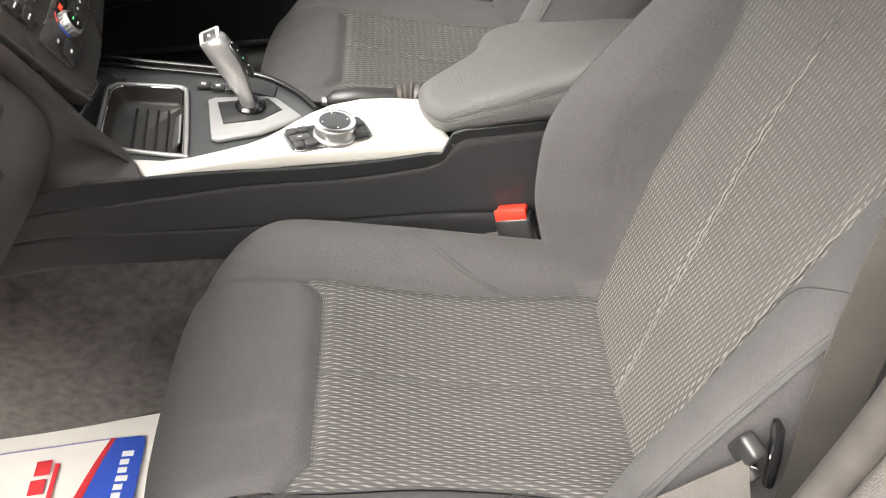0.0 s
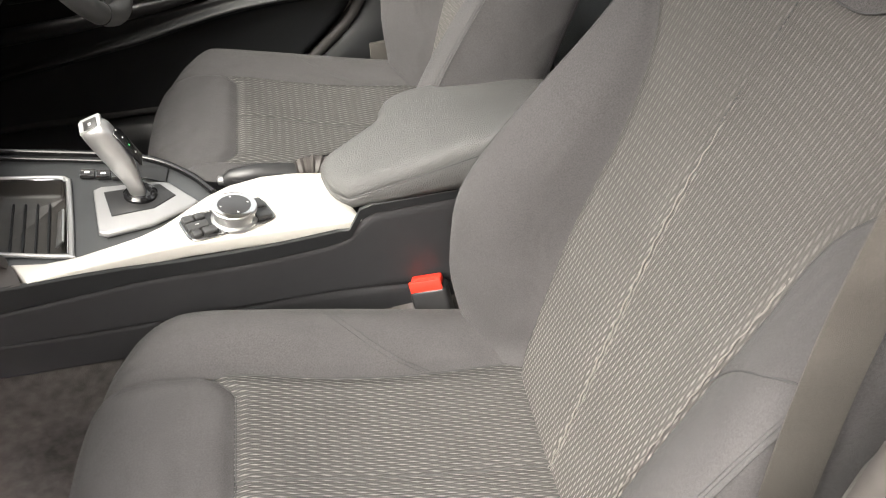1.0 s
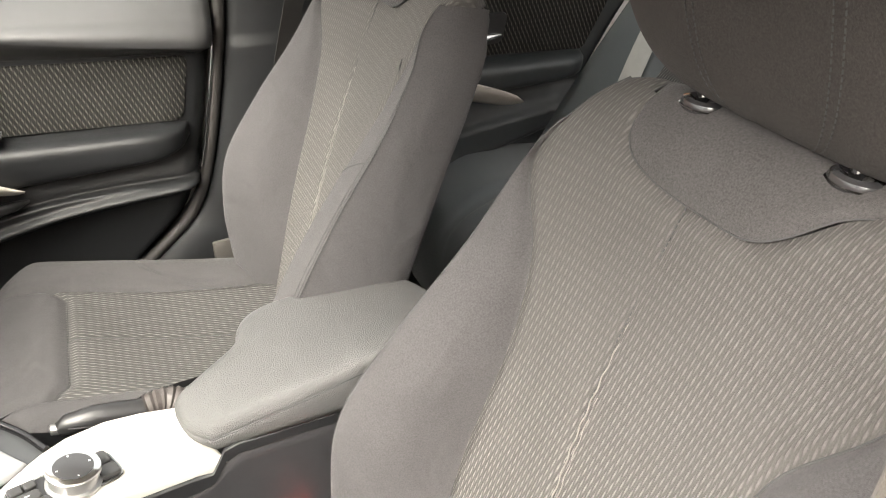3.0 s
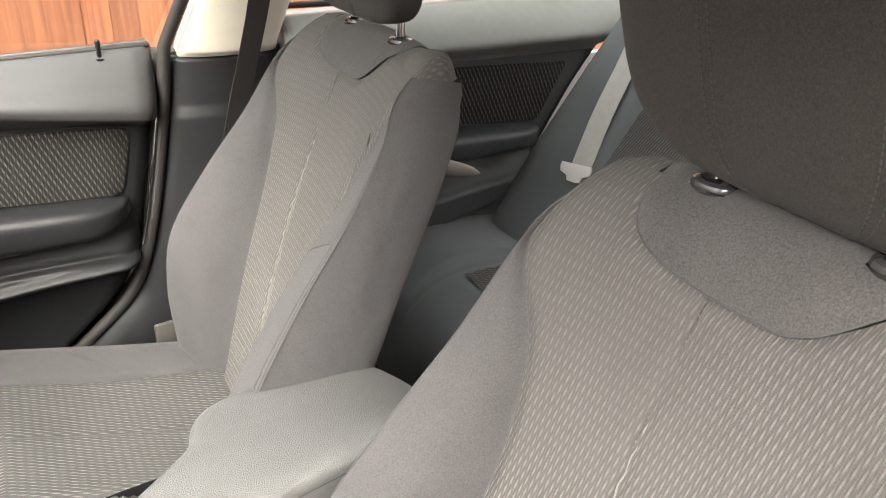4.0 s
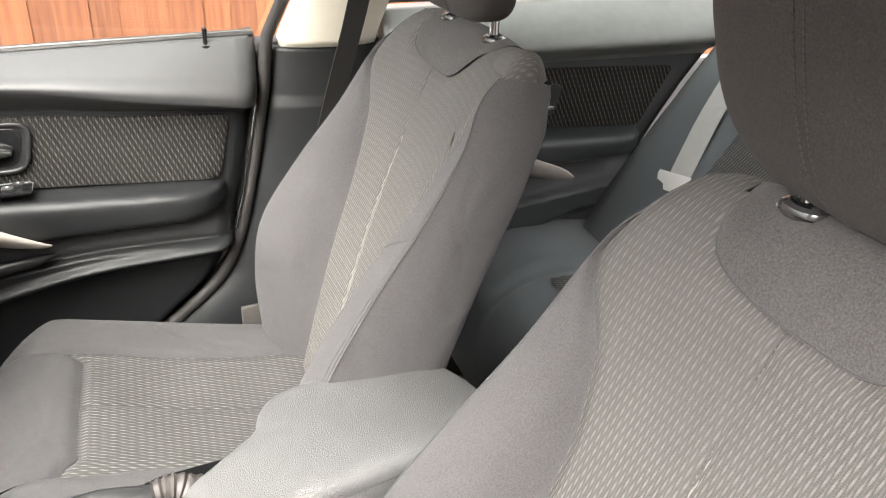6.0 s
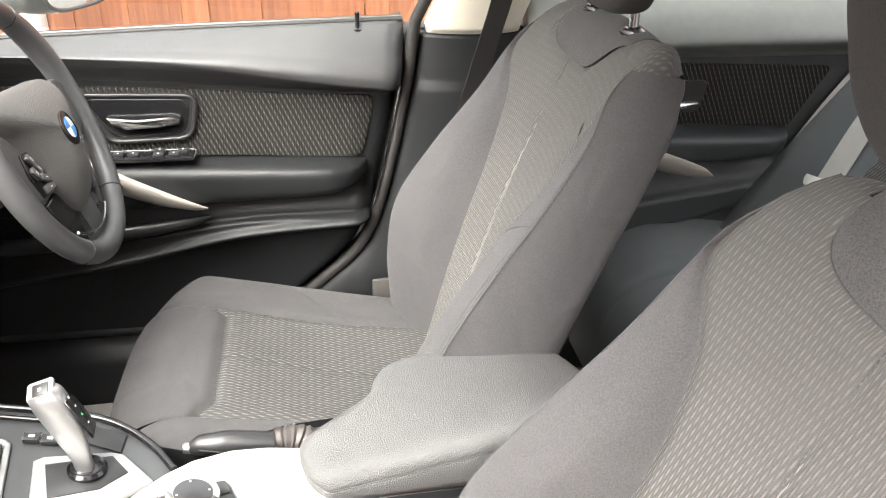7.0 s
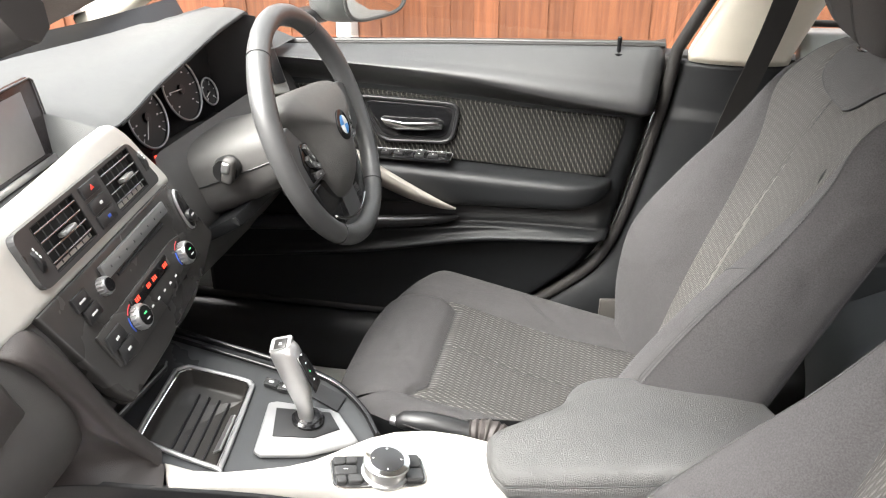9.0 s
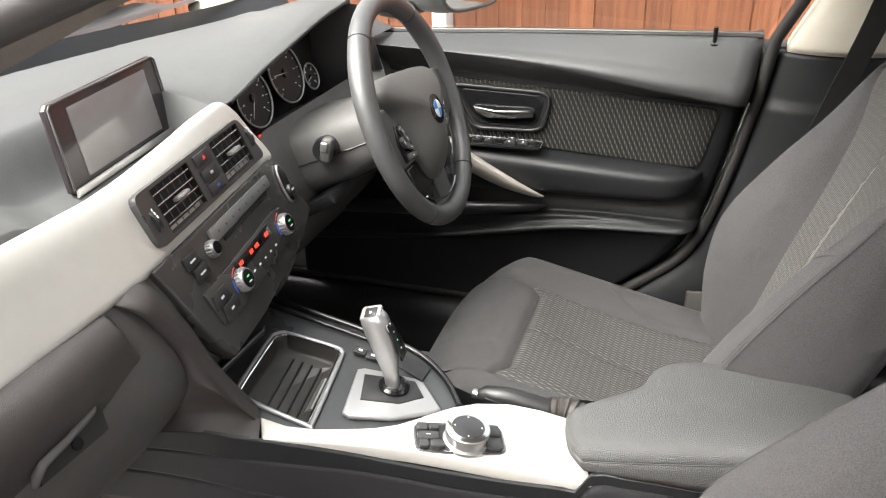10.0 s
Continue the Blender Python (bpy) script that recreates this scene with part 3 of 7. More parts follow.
# map pocket lip
tube("pocket_lip", [off(p, D0) for p in ((-0.50, 0.668, 0.415), (-0.30, 0.655, 0.435), (-0.15, 0.655, 0.452), (-0.07, 0.662, 0.462), (-0.045, 0.672, 0.464))], [0.022, 0.020, 0.017, 0.012, 0.004], HARD, d1, 14, flat=(0.7, 1.0))
lathe("lock_pin", [(0.0095, 0), (0.0095, 0.003), (0.004, 0.004), (0.0035, 0.02), (0.0042, 0.023), (0.0042, 0.031), (0.002, 0.033)], Matrix.Translation(Vector((0.235, 0.722, 0.785)) - D0), GLOSS, d1, 16)
tube("window_strip", [off((x, 0.738, sill_line(x) + 0.001), D0) for x in lin(-0.62, 0.315, 24)], 0.0042, RUBBER, d1, 8)
tube("strip_edge", [off((x, 0.741, sill_line(x) + 0.0058), D0) for x in lin(-0.62, 0.315, 24)], 0.0020, KEYSILVER, d1, 8, label="thin bright window strip")
tube("edge_strip", [off((front_end(z) + 0.004, 0.705, z), D0) for z in lin(0.46, 0.69, 10)], 0.0035, CHROME, d1, 8)


# ---- body side: sill, B-pillar, belts, for both sides ----
def pillar_front(z):
    return front_end(min(z, 0.80)) + 0.012 + max(0, z - 0.80) * 0.45


def body_side(side):
    nm = thing("body_pillar", "black lower and cream upper centre pillar trim", "pillar", (0.42, side * 0.72, 0.2), group="centre pillars")
    o = Vector((0.42, side * 0.72, 0.2))
    ybase = 0.708 if side > 0 else 0.700
    back = 0.0 if side > 0 else 0.035
    bulge = 0.030 if side > 0 else 0.072

    def low(a, z):
        w = 0.205 + 0.02 * (0.78 - z)
        x = pillar_front(z) + 0.012 + back + w * a
        y = ybase + 0.012 - bulge * (1.0 if side > 0 else 0.7 + 0.3 * step01(0.5, 0.7, z)) * math.sin(math.pi * min(1, a * 1.0)) ** 0.5 + 0.02 * step01(0.85, 1, a)
        if z > 0.688:
            y += 0.005 * step01(0.686, 0.692, z)
        return off((x, side * y, z), o)

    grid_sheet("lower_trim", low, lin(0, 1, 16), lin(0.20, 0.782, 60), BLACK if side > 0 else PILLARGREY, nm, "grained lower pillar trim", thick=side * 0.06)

    def high(a, z):
        x = pillar_front(z) + 0.028 + back + (0.165 - 0.10 * (z - 0.785)) * a
        y = ybase - 0.006 - (bulge - 0.008) * math.sin(math.pi * a) ** 0.6 - (z - 0.785) * 0.22
        y += 0.008 * step01(0.792, 0.784, z)
        return off((x, side * y, z), o)

    grid_sheet("upper_trim", high, lin(0, 1, 16), [0.783, 0.785, 0.788, 0.792, 0.797] + lin(0.81, 1.24, 24), CREAM, nm, "cream upper pillar trim", thick=side * 0.05)
    # rubber seal that follows the door opening
    seal = [off((pillar_front(z) + 0.004 + back, side * (ybase + 0.004 - max(0, z - 0.8) * 0.22), z), o) for z in lin(0.20, 1.24, 50)]
    tube("door_seal", seal, 0.011, RUBBER if side > 0 else BROWNSEAL, nm, 10)
    return nm


body_side(1)
body_side(-1)
shell = box("body_side_shell", (2.9, 0.03, 0.93), Matrix.Translation((0.45, 0.80, 0.235)), PAINT, None, 0.01)
tagged(shell, "white painted outer body side of the car", "car body", kind="structure")
lining = box("firewall", (0.04, 1.5, 0.95), pose(-0.98, 0, 0.36, 0, -12, 0), HARD, None, 0.01)
tagged(lining, "dark bulkhead ahead of the footwells", "bulkhead", kind="structure")
rearw = box("rear_bulkhead", (0.04, 1.5, 0.85), pose(1.62, 0, 0.45, 0, 0, 0), HARD, None, 0.01)
tagged(rearw, "dark panel behind the rear bench", "bulkhead", kind="structure")
for side in (1, -1):
    jam = box("inner_jamb", (0.32 if side > 0 else 0.26, 0.05, 1.0), Matrix.Translation((0.42 if side > 0 else 0.52, side * 0.755, 0.29)), RUBBER if side > 0 else PAINT, None, 0.01)
    tagged(jam, "door jamb below the centre pillar", "door jamb", kind="structure")


def sill(side):
    o = Vector((0, side * 0.70, 0.1))
    t = thing("door_sill", "black plastic sill trim below the door", "sill", o, group="sills")

    def f(x, b):
        y, z = curve_at([(0, 0.655, 0.06), (0.3, 0.662, 0.15), (0.5, 0.685, 0.185), (0.7, 0.72, 0.195), (0.85, 0.75, 0.185), (1, 0.76, 0.10)], b)
        return off((x, side * y, z), o)
    grid_sheet("sill_cover", f, lin(-0.75, 1.25, 30), lin(0, 1, 16), HARD, t, thick=0)
    tube("sill_seal", [off((x, side * 0.715, 0.205), o) for x in lin(-0.75, 0.10, 10)], 0.010, RUBBER, t, 8)
    if side < 0:
        box("outer_sill", (2.3, 0.08, 0.30), Matrix.Translation((0.2, -0.10, -0.06)), PAINT, t, 0.02, 3, "white painted outer sill")
    return t


sill(1), sill(-1)


def ribbon(name, pts, width_dir, w, mat, parent, label="", t=0.0016):
    """A strap along points, w wide across the given ways."""
    verts, faces = [], []
    n = len(pts)
    for i, p in enumerate(pts):
        p, d = Vector(p), Vector(width_dir[i] if isinstance(width_dir, list) else width_dir).normalized()
        a = Vector(pts[min(i + 1, n - 1)]) - Vector(pts[max(i - 1, 0)])
        nn = a.cross(d).normalized() * t / 2
        for s, e in ((-1, -1), (1, -1), (1, 1), (-1, 1)):
            verts.append(p + d * (w / 2 * s) + nn * e)
    for i in range(n - 1):
        for k in range(4):
            q = (k + 1) % 4
            faces.append((i * 4 + k, i * 4 + q, i * 4 + 4 + q, i * 4 + 4 + k))
    faces += [(0, 1, 2, 3), tuple((n - 1) * 4 + k for k in (3, 2, 1, 0))]
    return sharpen(place(name, mesh_of(name, verts, faces), mat, parent, label), 30)


def smooth_line(rows, n):
    tb = [(i, *p) for i, p in enumerate(rows)]
    return [curve_at(tb, i * (len(rows) - 1) / n) for i in range(n + 1)]


bd = thing("seat_belt", "dark seat belt hanging down the driver's pillar", "seat belt", (0.43, 0.66, 0.6), group="seat belts")
ob = Vector((0.43, 0.66, 0.6))
ribbon("webbing", [off(p, ob) for p in smooth_line([(0.50, 0.600, 1.02), (0.475, 0.640, 0.86), (0.445, 0.655, 0.74), (0.415, 0.662, 0.62), (0.375, 0.655, 0.45), (0.345, 0.64, 0.32), (0.335, 0.63, 0.26)], 24)], (1, 0.25, 0.25), 0.044, BELTDARK, bd)
box("anchor_sleeve", (0.050, 0.010, 0.075), Matrix.Translation(Vector((0.268, 0.628, 0.300)) - ob) @ pose(0, 0, 0, 0, 0, 8), BELT, bd, 0.003, 2, "taupe webbing loop at the belt anchor")


# ---- rear door ----
def rear_end(z):
    return val([(0.20, 0.84), (0.40, 1.010), (0.651, 1.172), (0.742, 1.243), (0.842, 1.335), (0.86, 1.352)], z)


d2 = thing("door", "dark rear door lining with grey wavy cloth panel", "car door", (0.9, 0.70, 0.3))
D2 = Vector((0.9, 0.70, 0.3))


def rear_y(x, z):
    y = 0.705
    up = 0.49 - (1.03 - x) * 0.12
    if z < 0.52:
        y = 0.705 - 0.02 * step01(0.52, up, z)
        if z < up:
            y = 0.685 - 0.02 * step01(up, up - 0.01, z)
            zr = up - 0.035 - (1.03 - x) * 0.15
            if z < zr:
                y = 0.665 + 0.03 * step01(zr, zr - 0.03, z)
    return y


cp = thing("body_pillar", "dark grey trim between rear door and rear window", "pillar", (1.4, 0.70, 0.8), group="centre pillars")
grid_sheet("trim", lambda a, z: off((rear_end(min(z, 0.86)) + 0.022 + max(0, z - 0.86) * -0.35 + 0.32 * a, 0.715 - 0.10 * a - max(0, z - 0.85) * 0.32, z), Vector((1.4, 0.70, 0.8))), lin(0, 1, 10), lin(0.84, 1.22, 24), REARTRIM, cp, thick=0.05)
grid_sheet("lower_panel", lambda a, z: off((0.535 + (rear_end(z) - 0.535) * a, rear_y(0.535 + (rear_end(z) - 0.535) * a, z) + 0.02 * step01(0.98, 1, a), z), D2), lin(0, 1, 50), lin(0.22, 0.76, 80), REARLOW, d2, thick=0.05)


def rear_up(a, b):
    z = 0.729 + (0.104 + 0.016 * a) * b
    x = 0.535 + (rear_end(z) - 0.535) * a
    y = 0.704 - 0.046 * step01(0.0, 0.34, b) + 0.066 * max(0.0, (b - 0.30) / 0.70) ** 1.6
    return off((x, y + 0.02 * step01(0.985, 1, a), z), D2)


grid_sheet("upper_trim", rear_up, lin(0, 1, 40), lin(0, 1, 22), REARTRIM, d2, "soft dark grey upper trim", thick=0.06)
outline_sheet("cloth_panel", 0.710, [(0.60, 0.722), (0.88, 0.718), (1.150, 0.708), (1.082, 0.586), (0.88, 0.60), (0.60, 0.60)], 0.016, DOORCLOTH, d2, D2, 0.009, label="grey wavy cord cloth panel")
outline_sheet("handle_bezel", 0.702, [(0.74, 0.690), (0.896, 0.687), (0.882, 0.625), (0.76, 0.625)], 0.016, HARD, d2, D2, 0.007)
tube("handle", [off(p, D2) for p in ((0.76, 0.690, 0.655), (0.80, 0.678, 0.648), (0.84, 0.678, 0.646), (0.875, 0.690, 0.645))], [0.006, 0.009, 0.009, 0.005], HANDLE, d2, flat=(1, 0.55), label="satin chrome inner door handle")
arm_bar(d2, D2, 0.60, 1.075, 0.605, 0.590, 0.520, 0.545, 0.710, 0.075, REARLOW)
pts, rad = [], []
for i in range(19):
    q = curve_at([(0, 0.62, 0.64, 0.60, 0.028), (0.5, 0.76, 0.632, 0.562, 0.026), (0.85, 0.865, 0.632, 0.528, 0.018), (1, 0.905, 0.64, 0.513, 0.004)], i / 18)
    pts.append(off(q[:3], D2)), rad.append(q[3])
tube("pull_handle", pts, [r * 1.2 for r in rad], PULLMAT, d2, 16, flat=(0.42, 1.0), label="satin silver door pull")
tube("edge_seal", [off((rear_end(z) + 0.004, 0.690, z), D2) for z in lin(0.25, 0.86, 20)], 0.011, GLOSS, d2, 8)
tube("window_strip", [off((x, 0.738, 0.850), D2) for x in lin(0.535, 1.33, 10)], 0.006, RUBBER, d2, 8)
box("window_post", (0.03, 0.02, 0.40), pose(1.06 - 0.9, 0.02, 0.74, 0, -24, 0), HARD, d2, 0.004)
lathe("lock_pin", [(0.008, 0), (0.004, 0.003), (0.0035, 0.02), (0.0042, 0.023), (0.0042, 0.03), (0.002, 0.032)], Matrix.Translation(Vector((1.168, 0.722, 0.842)) - D2), GLOSS, d2, 16)


# ---- rear seat ----
rs = thing("rear_seat", "dark grey cloth rear bench with ribbed inserts", "car seat", (1.0, 0, 0.2))
R0 = Vector((1.0, 0, 0.2))
RC = arc_table([(0.66, 0.14), (0.655, 0.26), (0.675, 0.335), (0.73, 0.375), (0.83, 0.385), (0.95, 0.372), (1.08, 0.355)])


def rc(a, y):
    x, z = curve_at(RC, RC[-1][0] * a)
    hump = 0.02 * step01(0.44, 0.54, abs(y)) * step01(0.7, 0.8, x) + 0.018 * step01(0.14, 0.06, abs(y))
    return off((x - 0.05 * step01(0.46, 0.62, abs(y)) * 0, y, z + hump - 0.012 * math.exp(-((abs(y) - 0.50) / 0.012) ** 2)), R0)


grid_sheet("cushion", rc, lin(0, 1, 30), lin(-0.70, 0.70, 110), REARCLOTH, rs)
grid_sheet("cushion_insert", lambda a, y: tuple(Vector(rc(0.52 + 0.48 * a, y)) + Vector((0, 0, 0.004))), lin(0, 1, 14), lin(0.17, 0.47, 24), INSERT, rs, uv=lambda a, y: (a * 0.3, y))
RB = arc_table([(0.925, 0.345), (0.970, 0.435), (1.040, 0.54), (1.107, 0.63), (1.183, 0.73), (1.278, 0.85), (1.335, 0.90), (1.42, 0.915)])


def rb(a, y):
    x, z = curve_at(RB, RB[-1][0] * a)
    fold = 0.010 * math.exp(-((abs(y) - 0.455) / 0.010) ** 2)
    return off((x + fold + 0.012 * step01(0.62, 0.70, abs(y)), y, z), R0)


grid_sheet("backrest", rb, lin(0, 1, 24), lin(-0.66, 0.66, 110), REARCLOTH, rs)
grid_sheet("backrest_insert", lambda a, y: tuple(Vector(rb(0.02 + 0.86 * a, y)) + Vector((-0.004, 0, 0.003))), lin(0, 1, 20), lin(0.16, 0.44, 24), INSERT, rs, uv=lambda a, y: (a * 0.6, y))
rbelt = thing("seat_belt", "pale grey rear seat belt with white tongue against the backrest", "seat belt", (1.14, 0.56, 0.5), group="seat belts")
oB = Vector((1.14, 0.56, 0.5))
ribbon("webbing", [off(p, oB) for p in smooth_line([(1.30, 0.60, 0.95), (1.245, 0.572, 0.855), (1.188, 0.545, 0.757), (1.108, 0.516, 0.655), (1.040, 0.487, 0.552)], 14)], (0.42, -0.9, 0.1), 0.044, PALEBELT, rbelt)
prism("tongue", [(-0.031, 0.008), (0.031, 0.008), (0.033, 0.0), (0.031, -0.010), (0.017, -0.016), (0.014, -0.026), (0.004, -0.028), (-0.014, -0.026), (-0.017, -0.016), (-0.031, -0.010), (-0.033, 0.0)], 0.007, Matrix.Translation(Vector((1.034, 0.489, 0.556)) - oB) @ pose(0, 0, 0, 70, 0, -62), WHITE, rbelt, 0.002, label="white plastic belt tongue")


# ---- front seats ----
SC = arc_table([(-0.15, 0.15), (-0.185, 0.21), (-0.203, 0.28), (-0.196, 0.325), (-0.165, 0.357), (-0.11, 0.372), (-0.05, 0.371), (0.0, 0.362), (0.1, 0.340), (0.2, 0.318), (0.33, 0.294), (0.42, 0.284)])
S_INS = SC[7][0]
S_END = SC[-1][0]
BOLSTER_K = [(-0.25, 0.0), (-0.19, 0.10), (-0.15, 0.45), (-0.08, 0.9), (0.0, 1.0), (0.15, 1.0), (0.3, 0.75), (0.45, 0.6)]
SEAM_V = [(-0.25, 0.165), (-0.15, 0.158), (-0.06, 0.148), (0.0, 0.147), (0.1, 0.138), (0.2, 0.140), (0.33, 0.152), (0.45, 0.155)]


def seat_core(s):
    return curve_at(SC, s)


def plan(x, v, short=0.0):
    """The nose of the cushion is rounded in plan."""
    return x + 0.055 * (abs(v) / 0.255) ** 3 * step01(-0.02, -0.19, x) + short * step01(0.0, -0.19, x)


def dip(d, deep=0.0070, w=0.0095):
    return deep * math.exp(-(d / w) ** 2)


BP = [(0.318, 0.265), (0.335, 0.33), (0.362, 0.42), (0.398, 0.52), (0.438, 0.62), (0.478, 0.715), (0.508, 0.785), (0.530, 0.832), (0.552, 0.860), (0.580, 0.873), (0.602, 0.866), (0.612, 0.845), (0.612, 0.79)]
SB = arc_table(BP)
B_VE = [0.130, 0.128, 0.132, 0.140, 0.152, 0.170, 0.212, 0.204, 0.190, 0.176, 0.168, 0.163, 0.16]
B_VR = [0.112, 0.114, 0.120, 0.128, 0.134, 0.146, 0.182, 0.184, 0.176, 0.170, 0.164, 0.16, 0.157]
B_EO = [0, 0, 0.003, 0.008, 0.012, 0.022, 0.033, 0.022, 0.010, 0.006, 0.016, 0.026, 0.032]
B_VC = [0.215, 0.218, 0.222, 0.225, 0.225, 0.222, 0.214, 0.208, 0.195, 0.18, 0.172, 0.167, 0.164]
B_OC = [0.040, 0.062, 0.092, 0.110, 0.086, 0.052, 0.037, 0.020, 0.004, -0.003, -0.003, -0.003, -0.003]
B_VS = [0.235, 0.242, 0.250, 0.252, 0.246, 0.234, 0.219, 0.209, 0.197, 0.182, 0.175, 0.17, 0.167]
B_EM = [0, 0, 0.003, 0.008, 0.012, 0.022, 0.032, 0.037, 0.036, 0.030, 0.026, 0.032, 0.036]
B_VM = [0.112, 0.114, 0.120, 0.128, 0.134, 0.146, 0.190, 0.211, 0.210, 0.203, 0.200, 0.182, 0.168]
B_SM = [0.236, 0.244, 0.250, 0.251, 0.247, 0.240, 0.228, 0.217, 0.213, 0.203, 0.188, 0.172, 0.162]
B_OM = [0.080, 0.094, 0.104, 0.097, 0.077, 0.050, 0.037, 0.039, 0.037, 0.030, 0.020, 0.010, 0]
B_DR = [0.045, 0.045, 0.045, 0.045, 0.040, 0.030, 0.016, 0.010, 0.006, 0.002, 0.002, 0.002, 0.002]
TB = [(SB[i][0], SB[i][1], SB[i][2], B_VE[i], B_EO[i], B_VC[i], B_OC[i], B_VS[i], B_DR[i], B_VR[i], B_EM[i], B_VM[i], B_SM[i], B_OM[i]) for i in range(len(BP))]
S_V = [row[0] for row in TB]
S_CORNER = 0.655
YOKE = [(-0.105, 0.655), (-0.081, 0.636), (-0.061, 0.613), (-0.042, 0.597), (-0.02, 0.588), (0.02, 0.586), (0.06, 0.587), (0.095, 0.593), (0.122, 0.606), (0.138, 0.628), (0.146, 0.655)]
S_TOP = S_V[-1]
SEAT_O = Vector((0.10, 0, 0.07))


def seat_pt(x, v, z):
    return (x - SEAT_O.x, v, z - SEAT_O.z)


def piping(name, pts, parent, r=0.0009):
    tube(name, pts, r, SEAM, parent, 5)


def front_seat(yc, label, short=0.0, low=1.0, wide=0.0, lift=0.0, fore=0.0, aside=0.0):
    t = thing("front_seat", label, "car seat", (SEAT_O.x, yc, SEAT_O.z), group="front seats")

    def ins_front(v):
        return S_INS - 0.014 - max(0.0, abs(v) - 0.108) * 0.95

    def insert(a, b):
        q = 2 * b - 1
        s = ins_front(q * 0.138) + (S_END - ins_front(q * 0.138)) * a
        x, z = seat_core(s)
        v = q * val(SEAM_V, x)
        z += 0.004 - 0.010 * (1 - q * q) * step01(0, 0.15, x) - dip((1 - abs(q)) * 0.14) - dip(a * 0.4) - dip(v, 0.003, 0.004)
        return seat_pt(plan(x, v, short), v, z), (s, v)
    sheet("cushion_insert", insert, 44, 60, INSERT, t, "wavy corded grey cloth")
    piping("seam", [insert(0.004, k / 40)[0] for k in range(41)], t)
    for bb in (0.0, 1.0):
        piping("seam", [insert(k / 40, bb)[0] for k in range(41)], t)
    piping("seam", [insert(k / 40, 0.5)[0] for k in range(41)], t, 0.0009)

    def front(a, b):
        q = 2 * b - 1
        s1 = ins_front(q * 0.138)
        s = s1 * a
        x, z = seat_core(s)
        v = q * val(SEAM_V, x)
        z += 0.005 * step01(0, 0.5, a) - dip((1 - abs(q)) * 0.15) - dip((1 - a) * s1, 0.007, 0.008)
        return seat_pt(plan(x, v, short), v, z)
    sheet("front_panel", front, 34, 34, CLOTH, t)

    def wing(side):
        def f(a, b):
            s = S_END * a
            x, z = seat_core(s)
            k, vb = val(BOLSTER_K, x) * (low if side > 0 else 1.0), val(SEAM_V, x)
            v, dz = curve_at([(0, vb, 0.0), (0.2, vb + 0.022, 0.016), (0.4, 0.190, 0.031), (0.55, 0.215, 0.031), (0.7, 0.238, 0.016), (0.8, 0.250, -0.010), (0.9, 0.257, -0.06), (1, 0.254, -0.15)], b)
            z += (dz * k if dz > 0 else dz * (1 if x > -0.1 else step01(-0.24, -0.1, x))) - dip(b * 0.13)
            return seat_pt(plan(x, v, short), side * v, max(z, 0.11))
        sheet("cushion_bolster", f, 44, 34, CLOTH, t, flip=side > 0)
        # double stitching across the bolster
        for dd in (0.0, 0.010):
            line = []
            for i in range(15):
                b = i / 14
                sx = 0.100 + 0.110 * b ** 1.2 + dd
                x, z = seat_core(S_INS + sx - 0.0)
                vb = val(SEAM_V, x)
                v, dz = curve_at([(0, vb, 0.0), (0.2, vb + 0.022, 0.016), (0.4, 0.190, 0.031), (0.55, 0.215, 0.031), (0.7, 0.238, 0.016)], (1 - b) * 0.55)
                line.append(seat_pt(x, side * v, z + dz * val(BOLSTER_K, x) * (low if side > 0 else 1.0) + 0.0003))
            stitches("stitching", line, SEAM, t, r=0.0008)
    wing(1), wing(-1)

    # backrest
    def back_pt(s, v, extra=0.0):
        row = curve_at(TB, s)
        x, z, ve, eo = row[:4]
        ve, eo = (ve + widen(s), eo) if v > 0 else (row[10], row[9])
        k = min(1.0, abs(v) / ve)
        return x - eo * k * k - extra, z

    def widen(s):
        return wide * step01(0.0, 0.06, s) * step01(0.42, 0.2, s)

    def v_line(v):
        return val(YOKE, v)

    def seam_shift(s):
        return 0.038 * step01(0.05, S_V[5], s)

    def main(a, b):
        q = 2 * b - 1
        top = min(v_line(q * (0.198 if q > 0 else 0.200)), S_CORNER)
        s = top * a
        row = curve_at(TB, s)
        ve = row[2] + widen(s) if q > 0 else row[10]
        v = q * ve
        x, z = back_pt(s, v)
        d = dip((1 - abs(q)) * ve) + (dip((1 - a) * top) if -0.1 < q * 0.197 < 0.14 else 0) + dip(v - seam_shift(s), 0.0035, 0.004)
        return seat_pt(x + d, v, z), (s, v)
    sheet("back_insert", main, 60, 64, BACKCLOTH, t, "wavy corded grey cloth", flip=True)
    for bb in (0.0, 1.0):
        piping("seam", [main(k / 40, bb)[0] for k in range(41)], t)
    rows = []
    for k in range(41):
        s = 0.588 * k / 40
        v = seam_shift(s)
        x, z = back_pt(s, v)
        rows.append(seat_pt(x + 0.003, v, z))
    for k, thin in ((0, 0.80), (1, 0.66)):
        line = [(x - 0.0034 + 0.0004 * k + 0.0045 * step01(24, 37, i), v - 0.0036 - 0.0050 * k, z - 0.0008) for i, (x, v, z) in enumerate(rows[:38])]
        twisted("twisted_cord", line, CORD, t, (0.0011 if wide else 0.0013) * thin, 0.024, phases=(0.0,))
